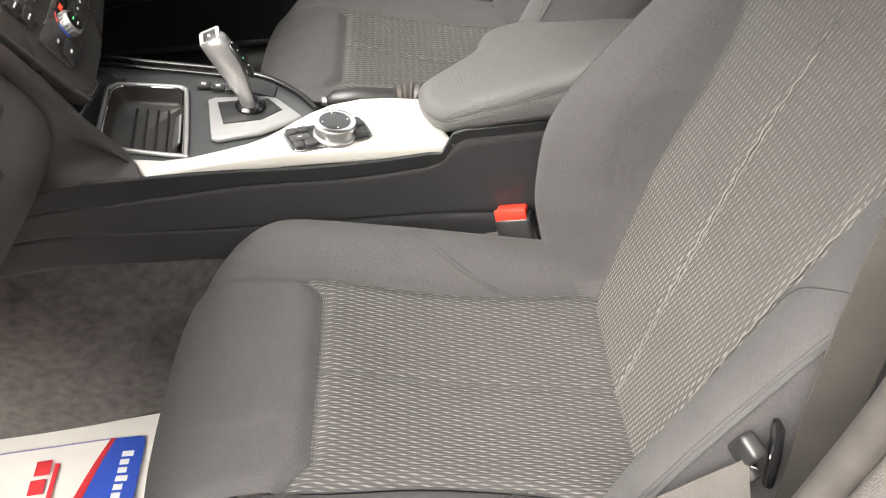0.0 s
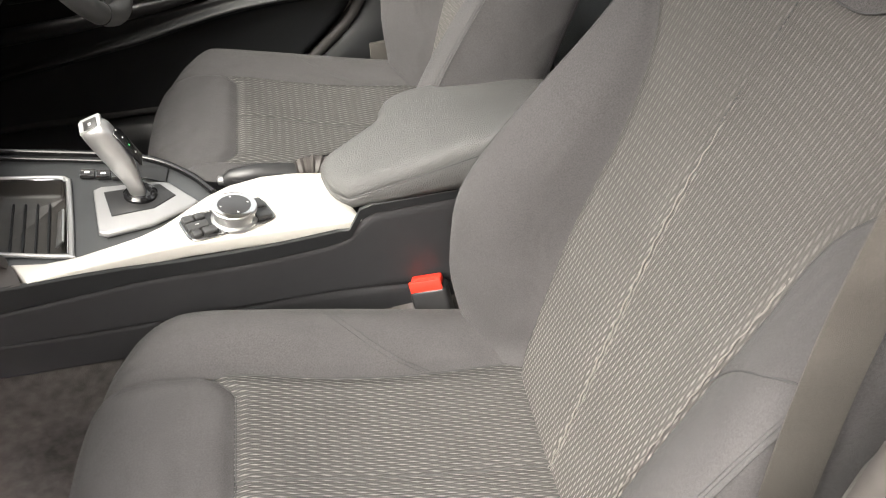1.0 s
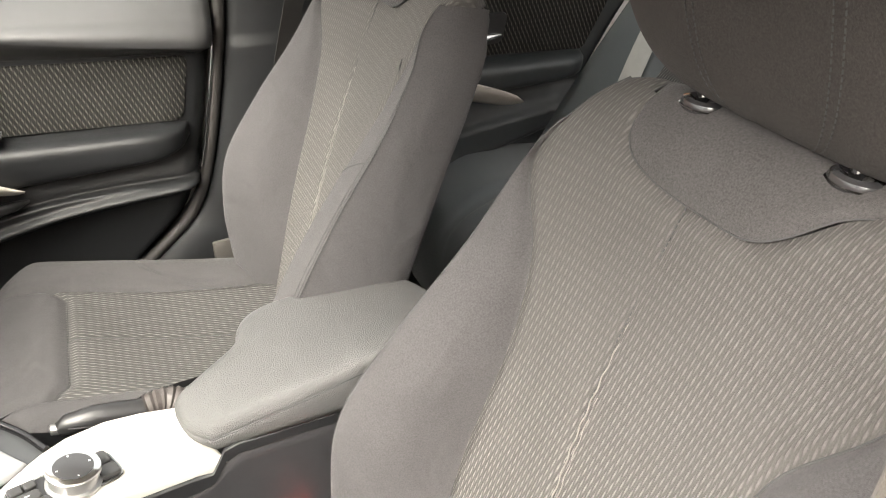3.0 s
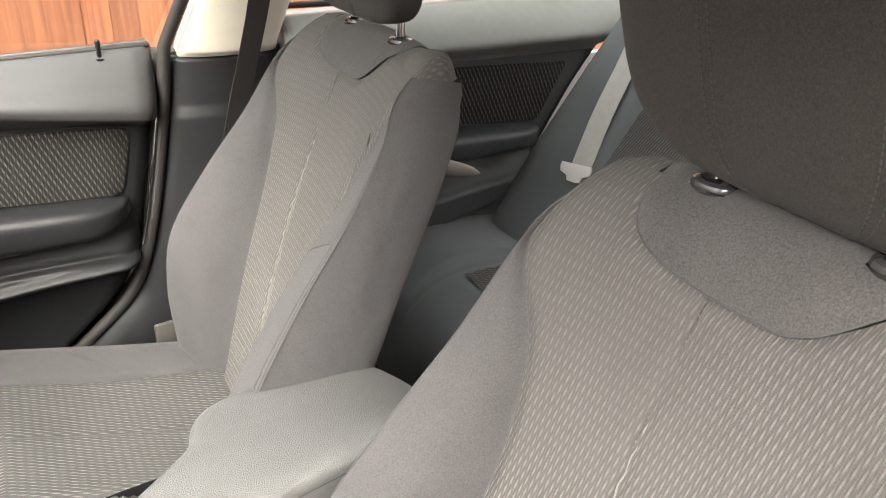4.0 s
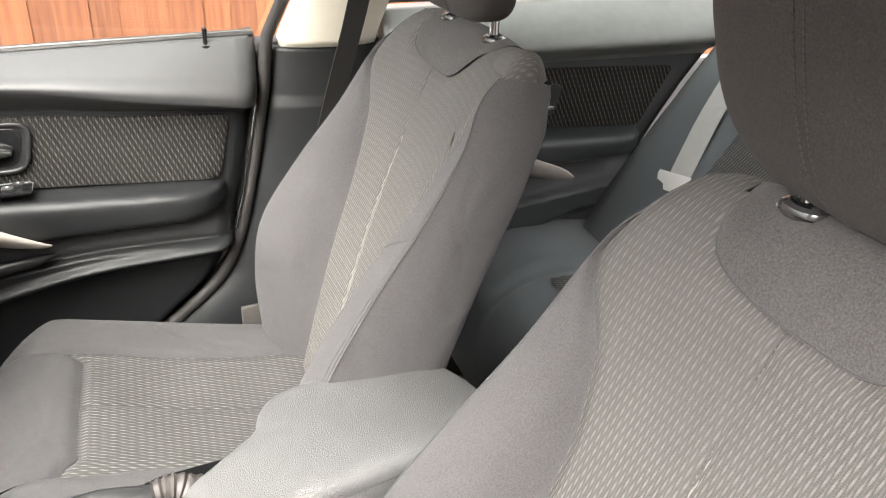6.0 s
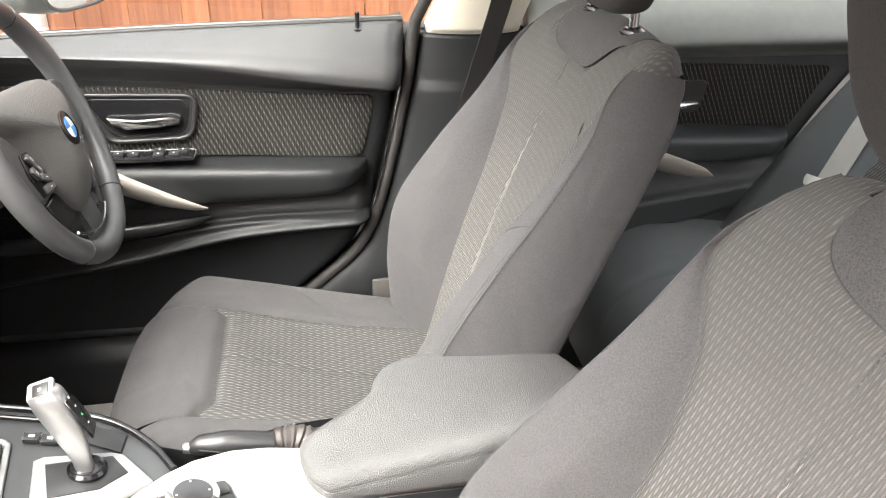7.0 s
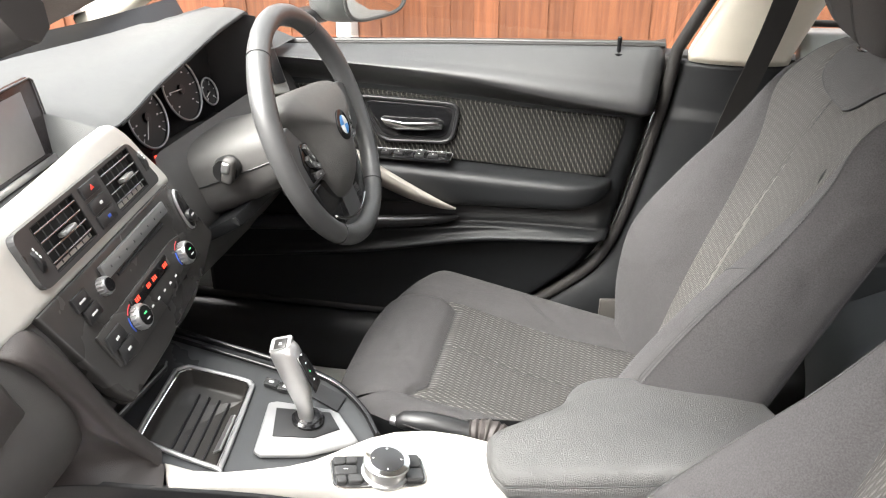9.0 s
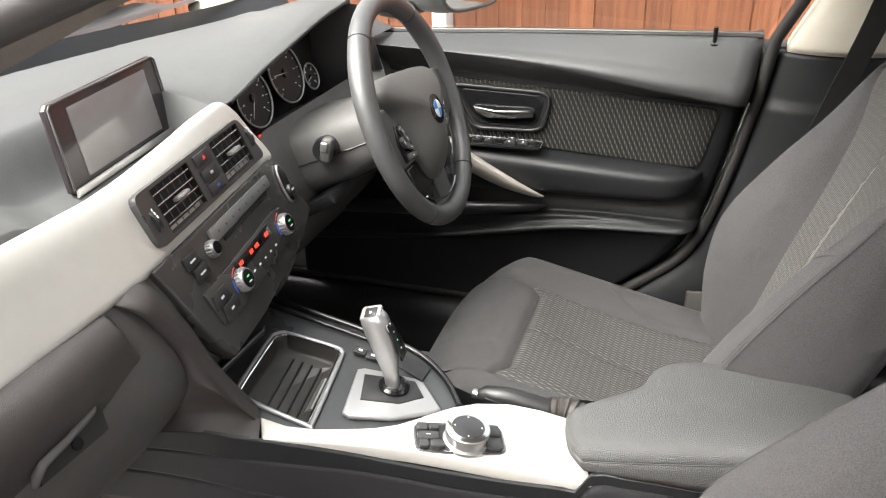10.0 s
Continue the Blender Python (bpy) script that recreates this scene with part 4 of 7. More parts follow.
    for k, thin in ((0, 0.6),):   # stretched cords along the outer seam
        line = []
        for i in range(41):
            s = 0.43 * i / 40
            v = -(curve_at(TB, s)[10] - 0.005 - 0.0065 * k)
            x, z = back_pt(s, v)
            line.append(seat_pt(x + 0.0015 - 0.001 * k + 0.004 * step01(32, 40, i), v, z))
        twisted("edge_cord", line, CORD, t, 0.0013 * thin, 0.024, phases=(0.0,))
    stitches("stitching", rows, SEAM, t, r=0.0008)
    CAPO = [(0.0, 0.523, 0.862), (0.25, 0.536, 0.878), (0.5, 0.552, 0.885), (0.75, 0.572, 0.881), (0.9, 0.586, 0.868), (1.0, 0.592, 0.845)]

    def cap(a, b):
        """Corded cloth drawn over the shoulder and a little way down the side."""
        s = S_CORNER + (S_TOP - S_CORNER) * a
        xi, zi = back_pt(s, -0.105)
        xo, zo = curve_at(CAPO, a)
        k = step01(0.0, 0.85, min(1.0, b / 0.6))
        v = 0.105 + (0.200 - 0.030 * step01(0.6, 1.0, a) - 0.105) * min(1.0, b / 0.6)
        x, z = xi + (xo - xi) * k, zi + (zo - zi) * k
        if b > 0.6:
            c = (b - 0.6) / 0.4 * math.pi / 2
            v += 0.016 * math.sin(c)
            z -= max(0.004, zo - 0.848) * (1 - math.cos(c))
        return seat_pt(x, -v, z - dip(b * 0.15, 0.003)), (S_CORNER + 0.095 * a, -v - 0.03 * max(0.0, b - 0.6))
    sheet("shoulder_cloth", cap, 30, 30, BACKCLOTH, t)
    piping("seam", [cap(k / 30, 0.0)[0] for k in range(31)], t)
    piping("seam", [cap(k / 30, 1.0)[0] for k in range(31)], t, 0.0012)

    def strip(a, b):
        s = S_CORNER + (S_TOP - S_CORNER) * a
        v = 0.146 + (curve_at(TB, s)[2] - 0.146) * b
        x, z = back_pt(s, v)
        return seat_pt(x, v, z - dip(b * 0.05, 0.003) - 0.020 * b ** 1.5 * step01(0.0, 0.5, a) - dip((1 - b) * 0.05, 0.003)), (s, v)
    sheet("shoulder_cloth", strip, 26, 12, BACKCLOTH, t, flip=True)
    piping("seam", [strip(k / 30, 0.02)[0] for k in range(31)], t)
    piping("seam", [strip(k / 30, 1.0)[0] for k in range(31)], t)

    def yoke(a, b):
        q = 2 * b - 1
        v = -0.105 + 0.251 * b
        s0 = v_line(v)
        s = s0 + (S_TOP - s0) * a
        x, z = back_pt(s, v)
        d = dip((1 - abs(q)) * 0.125, 0.003) + dip(a * 0.12, 0.003)
        return seat_pt(x - 0.001 + d, v, z + 0.0015 - d)
    sheet("yoke", yoke, 30, 24, CLOTH_V, t, "plain dark cloth yoke below the headrest", flip=True)
    piping("seam", [yoke(0.004, k / 30) for k in range(31)], t)

    for side in (1, -1):
        def edge(s, b):
            x, z, ve, eo, vc, oc, vs, dr, vr, em, vm, sm, om = curve_at(TB, s)
            if side < 0:
                rise, crest, shift = (0.48, 1.13, 0.42) if not wide else (0.44, 0.90, 0.30)
                v, o = curve_at([(0, vm, em), (0.34, vm + shift * (sm - vm), em + rise * (om - em)), (0.62, vm + 0.62 * (sm - vm), em + crest * (om - em)), (0.84, sm - 0.15 * (sm - vm), em + (1.12 if not wide else 1.04) * (om - em)), (1, sm, om)], b)
                return x, z, v, o
            ve += widen(s)
            oc += 0.5 * wide * step01(0.0, 0.16, s) * step01(0.46, 0.28, s)
            v, o = curve_at([(0, ve, eo), (0.28, ve + 0.38 * (vc - ve), eo + 0.62 * (oc - eo)), (0.62, vc, oc), (0.86, vs - 0.004, oc - 0.45 * dr), (1, vs, oc - dr)], b)
            return x, z, v, o

        def bol(a, b):
            x, z, v, o = edge(S_V[9 if side > 0 else 8] * a, b)
            return seat_pt(x - o + dip(b * 0.1), side * v, z - (0.020 * step01(0.86, 1.0, a) if side > 0 else 0.0))
        sheet("back_bolster", bol, 50, 30, CLOTH, t, flip=side < 0)

        def flank(a, b):
            s = S_V[9 if side > 0 else 8] * a
            x, z, v, o = edge(s, 1.0)
            xr = min(x + 0.080, 0.617) - (0.010 if side > 0 else 0.022) * step01(0.86, 1.0, a)
            x0 = x - o
            bx = val([(0, 0.0), (0.8, 0.86), (1, 1.0)], b)
            vv = v + (0.009 if side < 0 else -0.004) * math.sin(math.pi * min(1, b * 1.2)) - 0.035 * step01(0.75, 1.0, b)
            return seat_pt(x0 + (xr - x0) * bx + dip(b * 0.2, 0.0008, 0.004), side * vv, z - 0.016 * bx ** 2 * step01(0.85, 1, a) - (0.020 * step01(0.86, 1.0, a) if side > 0 else 0.0))
        sheet("side_panel", flank, 40, 26, CLOTH, t, flip=side < 0)
        for bb in (0.93, 1.0) if side < 0 else ():
            rows = []
            for i in range(60):
                x, z, v, o = edge(S_V[8] * (0.02 + 0.97 * i / 59), bb)
                rows.append(seat_pt(x - o, side * (v + 0.0004), z))
            stitches("stitching", rows, SEAM, t, r=0.0008)
        if side < 0:
            rows = []
            for i in range(60):
                x, z, v, o = edge(S_V[8] * (0.02 + 0.97 * i / 59), 0.967)
                rows.append(seat_pt(x - o, side * (v + 0.0002), z))
            piping("seam", rows, t, 0.0010)
        rows = []
        for i in range(24) if side > 0 else ():
            x, z, v, o = edge(S_V[2] + 0.06 + (S_V[6] - S_V[2] - 0.03) * i / 23, 0.70 - 0.10 * i / 23)
            rows.append(seat_pt(x - o - 0.0002, side * (v + 0.0003), z))
        if side > 0:
            tube("bolster_seam", rows, 0.0009, SEAM, t, 5)
        # short tuck across the bolster
        rows = []
        for i in range(25):
            bb = 0.06 + 0.90 * i / 24
            x, z, v, o = edge(0.312 + 0.132 * (1 - (1 - bb) ** 1.7), bb)
            rows.append(seat_pt(x - o - 0.0006, side * (v + 0.0003), z))
        if side < 0:
            tube("tuck", rows, 0.0009, SEAM, t, 5)

    def shell(a, b):
        q = 2 * b - 1
        s = S_V[9] * 0.90 * a
        x, z, ve, eo, vc, oc, vs = curve_at(TB, s)[:7]
        return seat_pt(min(x + 0.080, 0.596) + 0.012 * (1 - q * q), q * (vs - 0.035), z - 0.016 * step01(0.85, 1, a))
    sheet("back_shell", shell, 24, 20, HARD, t)
    box("back_core", (0.058, 0.350, 0.120), Matrix.Translation((0.574 - SEAT_O.x, 0, 0.784 - SEAT_O.z)), CLOTH, t, 0.026, 4)
    box("seat_base", (0.46, 0.42, 0.12), Matrix.Translation((0.13 - SEAT_O.x, 0, 0.16 - SEAT_O.z)), HARD, t, 0.02)
    for side in (1, -1):
        box("rail", (0.52, 0.05, 0.05), Matrix.Translation((0.13 - SEAT_O.x, side * 0.19, 0.095 - SEAT_O.z)), HARD, t, 0.005)

    # headrest
    def head(a, b):
        th, ph = 2 * math.pi * a, math.pi * (b - 0.5)
        e1, e2 = 0.45, 0.50

        def p(c, e):
            return math.copysign(abs(c) ** e, c)
        cx, cy, cz = p(math.cos(ph), e1) * p(math.cos(th), e2), p(math.cos(ph), e1) * p(math.sin(th), e2), p(math.sin(ph), e1)
        z = cz * 0.115
        return seat_pt(0.570 - fore - lift * 0.35 - cx * (0.056 if cx > 0 else 0.032) - 0.02 * (z / 0.1) + 0.020 * (1 - (cz + 1) / 2) * (cx > 0) * cx, aside + cy * (0.188 - 0.026 * (cz < 0) * cz * cz), 0.986 + lift + z)
    n, mm = 56, 36
    verts = [head(i / n, j / mm) for j in range(mm + 1) for i in range(n)]
    faces = [(j * n + i, j * n + (i + 1) % n, (j + 1) * n + (i + 1) % n, (j + 1) * n + i) for j in range(mm) for i in range(n)]
    h = place("headrest", mesh_of("headrest", verts, faces), HEADCLOTH, t, "dark grey cloth headrest")
    for side in (1, -1):
        for aa in (0.020, 0.026):
            stitches("stitching", [Vector(head((aa if side > 0 else 1 - aa), j / 40)) + Vector((-0.0004, 0, 0)) for j in range(1, 40)], SEAM, h, r=0.0006)
        pv = 0.016 + side * 0.079
        lathe("post", [(0.0065, 0), (0.0065, 0.13)], Matrix.Translation(seat_pt(0.572, pv, 0.862)), CHROME, t, 16, "chrome headrest post")
        sleeve = lathe("post_sleeve", [(0.024, -0.005), (0.025, 0.001), (0.022, 0.006), (0.016, 0.008), (0.012, 0.006), (0.009, 0.005)], Matrix.Translation(seat_pt(0.572, pv, 0.868)) @ Matrix.Diagonal((0.64, 0.90, 1, 1)), KNOBCAP, t, 24, "glossy dark guide sleeve")
        lathe("rim", [(0.0245, 0.0), (0.0262, 0.0008), (0.0245, 0.0016)], Matrix.Translation(seat_pt(0.572, pv, 0.8685)) @ Matrix.Diagonal((0.64, 0.90, 1, 1)), HANDLE, sleeve, 24, "bright thin rim")
    return t


front_seat(-0.365, "grey cloth passenger seat with wavy corded centre panels", 0.0, 1.0, 0.022, 0.003, aside=0.012)
seat_d = front_seat(0.365, "grey cloth driver's seat with a small tear in its side", 0.028, 0.35, lift=0.025, fore=0.036, aside=0.012)

sp = thing("seat_belt", "taupe webbing belt with a black tongue beside the passenger seat", "seat belt", (0.38, -0.63, 0.5), group="seat belts")
oP = Vector((0.38, -0.63, 0.5))
ribbon("webbing", [off(p, oP) for p in smooth_line([(0.50, -0.590, 1.12), (0.445, -0.608, 0.97), (0.418, -0.616, 0.90), (0.397, -0.622, 0.80), (0.391, -0.624, 0.72), (0.387, -0.630, 0.62), (0.392, -0.630, 0.50), (0.395, -0.62, 0.36)], 30)], (1.0, -0.05, 0.1), 0.038, BELT, sp, "taupe woven belt")
ribbon("lap_webbing", [off(p, oP) for p in smooth_line([(0.338, -0.646, 0.552), (0.310, -0.647, 0.534), (0.28, -0.649, 0.515), (0.24, -0.652, 0.492), (0.18, -0.655, 0.46)], 14)], (0.0, 0.62, 0.78), 0.036, BELT, sp)
TGM = Matrix.Translation(Vector((0.348, -0.624, 0.562)) - oP)
box("tongue", (0.013, 0.020, 0.034), TGM @ pose(-0.010, -0.006, 0.006, 20, -8, 20), HARD, sp, 0.004, 3, "black belt tongue")
box("tongue_plate", (0.012, 0.017, 0.011), TGM @ pose(-0.007, -0.010, -0.014, 20, -8, 20), CHROME, sp, 0.002)
tube("guide_loop", [tuple(TGM @ Vector(p)) for p in ((0.002, -0.008, 0.042), (0.004, -0.010, 0.034), (0.009, -0.011, -0.002), (0.012, -0.010, -0.034), (0.013, -0.008, -0.040))], [0.0025, 0.0048, 0.0048, 0.0044, 0.0025], GLOSS, sp, 10)

# small tears in the seat cloth, lying in the seams
for seat, pts in ((seat_d, [(0.481, -0.187, 0.775), (0.483, -0.187, 0.783), (0.487, -0.185, 0.792)]),):
    tube("tear", [seat_pt(x - 0.012, v, z) for x, v, z in pts], [0.0006, 0.0022, 0.0006], SEAM, seat, 8, flat=(1, 0.7))

# ---- centre console: its deck slopes up towards the dash ----
SLOPE = math.degrees(math.atan(0.18))
K = pose(0, 0, 0.47, 0, SLOPE, 0)


def deck(pts):
    return [(x * 1.016, y) for x, y in pts]


def deck_z(x):
    return 0.47 - 0.18 * x


con = thing("centre_console", "black centre console with pearl trim between the front seats", "console", (0, 0, 0.3))
C0 = Vector((0, 0, 0.3))
KC = Matrix.Translation(-C0) @ K


def con_near(x):
    return val([(-0.62, -0.235), (-0.40, -0.215), (-0.25, -0.185), (-0.20, -0.168), (-0.10, -0.128), (0.0, -0.100), (0.16, -0.072), (0.5, -0.072)], x)


def con_far(x):
    return val([(-0.62, 0.15), (-0.35, 0.095), (-0.20, 0.088), (-0.11, 0.084), (-0.06, 0.056), (0.0, 0.05), (0.1, 0.095), (0.5, 0.115)], x)


def flank_band(name, zt, zb, inset, label="", x0=-0.62, x1=0.52, mat=BLACK):
    def f(x, b):
        t, u = val(zt, x), val(zb, x)
        z = t + (u - t) * b
        y = con_near(x) - 0.004 + inset + 0.004 * step01(0.06, 0.0, b) + 0.004 * step01(0.95, 1.0, b)
        return off((x, y, z), C0)
    grid_sheet(name, f, lin(x0, x1, 60), [0, 0.03, 0.06, 0.12, 0.25, 0.5, 0.75, 0.88, 0.94, 0.97, 1], mat, con, label)


Z_TOP = [(-0.62, 0.40), (-0.56, 0.398), (-0.464, 0.449), (-0.40, 0.485), (-0.33, 0.516), (-0.275, 0.521), (-0.206, 0.508), (-0.056, 0.463), (0.06, 0.444), (0.13, 0.440), (0.155, 0.441), (0.160, 0.466), (0.20, 0.470), (0.52, 0.478)]
Z_MID = [(-0.62, 0.36), (-0.45, 0.455), (-0.366, 0.489), (-0.245, 0.482), (-0.125, 0.457), (0.009, 0.427), (0.112, 0.418), (0.140, 0.422), (0.156, 0.433), (0.162, 0.452), (0.20, 0.456), (0.52, 0.464)]
Z_LOW = [(-0.62, 0.43), (-0.381, 0.454), (-0.259, 0.438), (-0.107, 0.383), (0.0, 0.356), (0.208, 0.323), (0.52, 0.30)]
Z_FLOOR = [(-0.62, 0.37), (-0.402, 0.403), (-0.275, 0.389), (-0.162, 0.350), (0.0, 0.27), (0.2, 0.19), (0.52, 0.12)]
flank_band("upper_band", Z_TOP, Z_MID, 0.0, "smooth black console edge band", -0.46)
flank_band("side_panel", Z_MID, Z_LOW, 0.0015, "smooth black console flank", mat=FLANK)
flank_band("lower_panel", Z_LOW, Z_FLOOR, 0.004, mat=FLANK)
grid_sheet("tunnel_carpet", lambda x, b: off((x, con_near(x) + 0.004 + 0.012 * b, val(Z_FLOOR, x) + 0.004 + (0.075 - val(Z_FLOOR, x)) * b), C0), lin(-0.62, 0.52, 50), lin(0, 1, 16), CARPET, con, "dark carpet on the tunnel side")
grid_sheet("side_panel", lambda x, b: off((x, con_far(x) + 0.012, (deck_z(x) - 0.03 if x < 0.05 else 0.43) + (0.22 - (deck_z(x) - 0.03 if x < 0.05 else 0.43)) * b), C0), lin(-0.62, 0.52, 40), lin(0, 1, 12), BLACK, con)
# deck of the console, black
deck_far = [(-0.46, 0.10), (-0.30, 0.094), (-0.20, 0.092), (-0.13, 0.086), (-0.085, 0.072), (-0.045, 0.040), (-0.015, 0.0), (0.0, -0.02)]
deck_near = [(0.0, -0.05), (-0.05, -0.06), (-0.10, -0.10), (-0.16, -0.13), (-0.23, -0.15), (-0.46, -0.17)]
TRAY = [(-0.290, 0.012), (-0.281, 0.024), (-0.268, 0.027), (-0.204, 0.030), (-0.192, 0.024), (-0.187, 0.010), (-0.166, -0.118), (-0.172, -0.126), (-0.262, -0.118), (-0.274, -0.108)]
n = len(TRAY)
TC = (sum(p[0] for p in TRAY) / n, sum(p[1] for p in TRAY) / n)


def tray_ring(sx, sy, h, m=60):
    """The tray's outline drawn in towards its middle, at height h over the deck."""
    rows = [curve_at([(i, *p) for i, p in enumerate(TRAY + TRAY[:1])], k * n / m) for k in range(m)]
    return [KC @ Vector(((TC[0] + (x - TC[0]) * sx) * 1.016, TC[1] + (y - TC[1]) * sy, h)) for x, y in rows]


bm = bmesh.new()
outer = [bm.verts.new(KC @ Vector((x, y, -0.004))) for x, y in deck(deck_far + deck_near)]
inner = [bm.verts.new(p) for p in tray_ring(1, 1, -0.004)]
edges = [bm.edges.new((r[i], r[(i + 1) % len(r)])) for r in (outer, inner) for i in range(len(r))]
bmesh.ops.triangle_fill(bm, edges=edges, use_beauty=True)
under = [bm.verts.new(v.co + Vector((0, 0, -0.02))) for v in outer]
for i in range(len(outer)):
    j = (i + 1) % len(outer)
    bm.faces.new((outer[i], outer[j], under[j], under[i]))
part("deck", bm, DECKMAT, con, "satin black console deck", False)
tube("deck_edge", [tuple(KC @ Vector((x * 1.016, y - 0.004, 0.000))) for x, y in smooth_line([(-0.46, 0.098), (-0.30, 0.090), (-0.20, 0.088), (-0.13, 0.083), (-0.085, 0.068), (-0.045, 0.036), (-0.018, 0.0)], 30)], 0.0045, GLOSS, con, 8)
tube("deck_edge", [tuple(KC @ Vector((x * 1.016, y - 0.004, 0.001))) for x, y in smooth_line([(-0.46, 0.078), (-0.30, 0.072), (-0.20, 0.070), (-0.13, 0.066)], 20)], 0.003, GLOSS, con, 8)
# storage tray with ribbed rubber floor
tube("tray_rim", tray_ring(0.985, 0.985, -0.001), 0.0030, SILVER, con, 8, True, (1.0, 1.0), "satin chrome rim of the storage tray")
bm = bmesh.new()
rings = [[bm.verts.new(p) for p in tray_ring(*q)] for q in ((0.98, 0.98, 0.0), (0.93, 0.96, -0.0015), (0.90, 0.945, -0.003), (0.87, 0.93, -0.010), (0.83, 0.91, -0.022), (0.76, 0.88, -0.026))]
for r, q in zip(rings, rings[1:]):
    for i in range(len(r)):
        j = (i + 1) % len(r)
        bm.faces.new((r[i], r[j], q[j], q[i]))
bm.faces.new(rings[-1])
tray = part("tray", bm, TRAYMAT, con, "ribbed black rubber storage tray")
tube("inner_rim", tray_ring(0.90, 0.945, -0.002), 0.0013, CHROME, tray, 6, True, label="thin bright inner rim")
for k in range(4):
    x0 = -0.252 + k * 0.0135
    box("rib", (0.0030, 0.112, 0.004), KC @ pose(x0 * 1.016 + 0.007, -0.050, -0.0250, 0, 0, 8), BLACK, tray, 0.0012, 2)
# added bright plate that stands in for the reflection on the right inner wall
prism("tray_glint", [(-0.012, -0.026), (0.006, -0.034), (0.008, 0.026), (-0.004, 0.034)], 0.003, KC @ pose(-0.189, -0.062, -0.009, 0, -58, 9), SATIN, con, 0.001, label="bright plate for the highlight on the tray wall")
# cup holder flap and dark well in front
holder = prism("holder_flap", [(-0.030, -0.085), (0.0, -0.09), (0.010, 0.012), (0.002, 0.026), (-0.014, 0.020)], 0.007, KC @ pose(-0.302, -0.020, 0.006, 0, -38, 0), HARD, con, 0.003, 3, "black cup holder flap")
tube("flap_edge", [tuple(KC @ pose(-0.302, -0.020, 0.010, 0, -38, 0) @ Vector(p)) for p in ((0.000, -0.085, 0.004), (0.010, 0.010, 0.004), (0.002, 0.025, 0.004))], 0.0014, SATIN, holder, 6)
lathe("cup_well", [(0.036, 0.0), (0.036, 0.003), (0.032, 0.004), (0.031, -0.018), (0.0, -0.020)], KC @ Matrix.Translation((-0.365, -0.03, 0.0)), GLOSS, con, 32, "dark cup holder well")

# pearl trim that sweeps along the passenger side
pearl_out = [(-0.224, -0.139), (-0.19, -0.138), (-0.16, -0.128), (-0.125, -0.109), (-0.098, -0.093), (-0.076, -0.075), (-0.060, -0.056), (-0.045, -0.036), (-0.025, -0.012), (0.0, 0.010), (0.04, 0.030), (0.08, 0.038), (0.124, 0.040), (0.163, -0.066), (0.11, -0.076), (0.05, -0.088), (0.0, -0.099), (-0.05, -0.111), (-0.10, -0.128), (-0.15, -0.148), (-0.203, -0.171)]
prism("pearl_trim", deck(pearl_out), 0.022, KC @ Matrix.Translation((0, 0, -0.020)), PEARL, con, 0.004, 3, "pearl silver console trim strip")
# selector: bezel, gaiter plate, lever
lev = thing("gear_selector", "satin grey automatic gear selector lever", "gear lever", (-0.10, -0.03, 0.49))
G0 = Vector((-0.10, -0.03, 0.49))
KG = Matrix.Translation(-G0) @ K
prism("bezel", deck([(-0.158, -0.005), (-0.150, 0.002), (-0.085, 0.014), (-0.072, 0.012), (-0.036, -0.026), (-0.040, -0.034), (-0.085, -0.072), (-0.132, -0.092), (-0.142, -0.088)]), 0.008, KG @ Matrix.Translation((0, 0, -0.003)), SILVER, lev, 0.003, 3, "satin silver selector bezel")
prism("plate", deck([(-0.145, -0.012), (-0.082, 0.006), (-0.062, -0.018), (-0.085, -0.044), (-0.131, -0.060)]), 0.003, KG @ Matrix.Translation((0, 0, 0.0035)), HARD, lev, 0.001)
lathe("collar", [(0.020, 0), (0.020, 0.004), (0.017, 0.007), (0.013, 0.005), (0.011, 0.002)], KG @ Matrix.Translation((-0.104, -0.018, 0.006)), GLOSS, lev, 24)
LEVW = 0.93
LEV = [(0.0, (-0.103, -0.016, 0.490), 0.0095, 0.0085), (0.25, (-0.106, -0.014, 0.515), 0.0105, 0.009), (0.5, (-0.112, -0.011, 0.542), 0.0155, 0.012), (0.75, (-0.121, -0.008, 0.568), 0.0175, 0.0145), (0.92, (-0.128, -0.006, 0.585), 0.0172, 0.015), (1.0, (-0.1315, -0.005, 0.591), 0.0145, 0.0125)]
verts, faces = [], []
nl, ns = 28, 20
for i in range(nl + 1):
    x, y, z, ra_, rb2 = curve_at([(s, *p, a, b) for s, p, a, b in LEV], i / nl)
    ra_, rb2 = ra_ * LEVW, rb2 * LEVW
    for k in range(ns):
        w = 2 * math.pi * k / ns
        c, s = math.cos(w), math.sin(w)
        verts.append(off((x + math.copysign(abs(c) ** 0.7, c) * ra_, y + math.copysign(abs(s) ** 0.7, s) * rb2, z + math.copysign(abs(c) ** 0.7, c) * ra_ * 0.35), G0))
for i in range(nl):
    for k in range(ns):
        q = (k + 1) % ns
        faces.append((i * ns + k, i * ns + q, (i + 1) * ns + q, (i + 1) * ns + k))
faces.append(tuple(nl * ns + k for k in range(ns)))
stick = sharpen(place("lever", mesh_of("lever", verts, faces), SATIN, lev, "satin grey lever with black inlay"), 50)
top_m = Matrix.Translation(Vector((-0.1318, -0.005, 0.5925)) - G0) @ pose(0, 0, 0, 24, -18, 0)
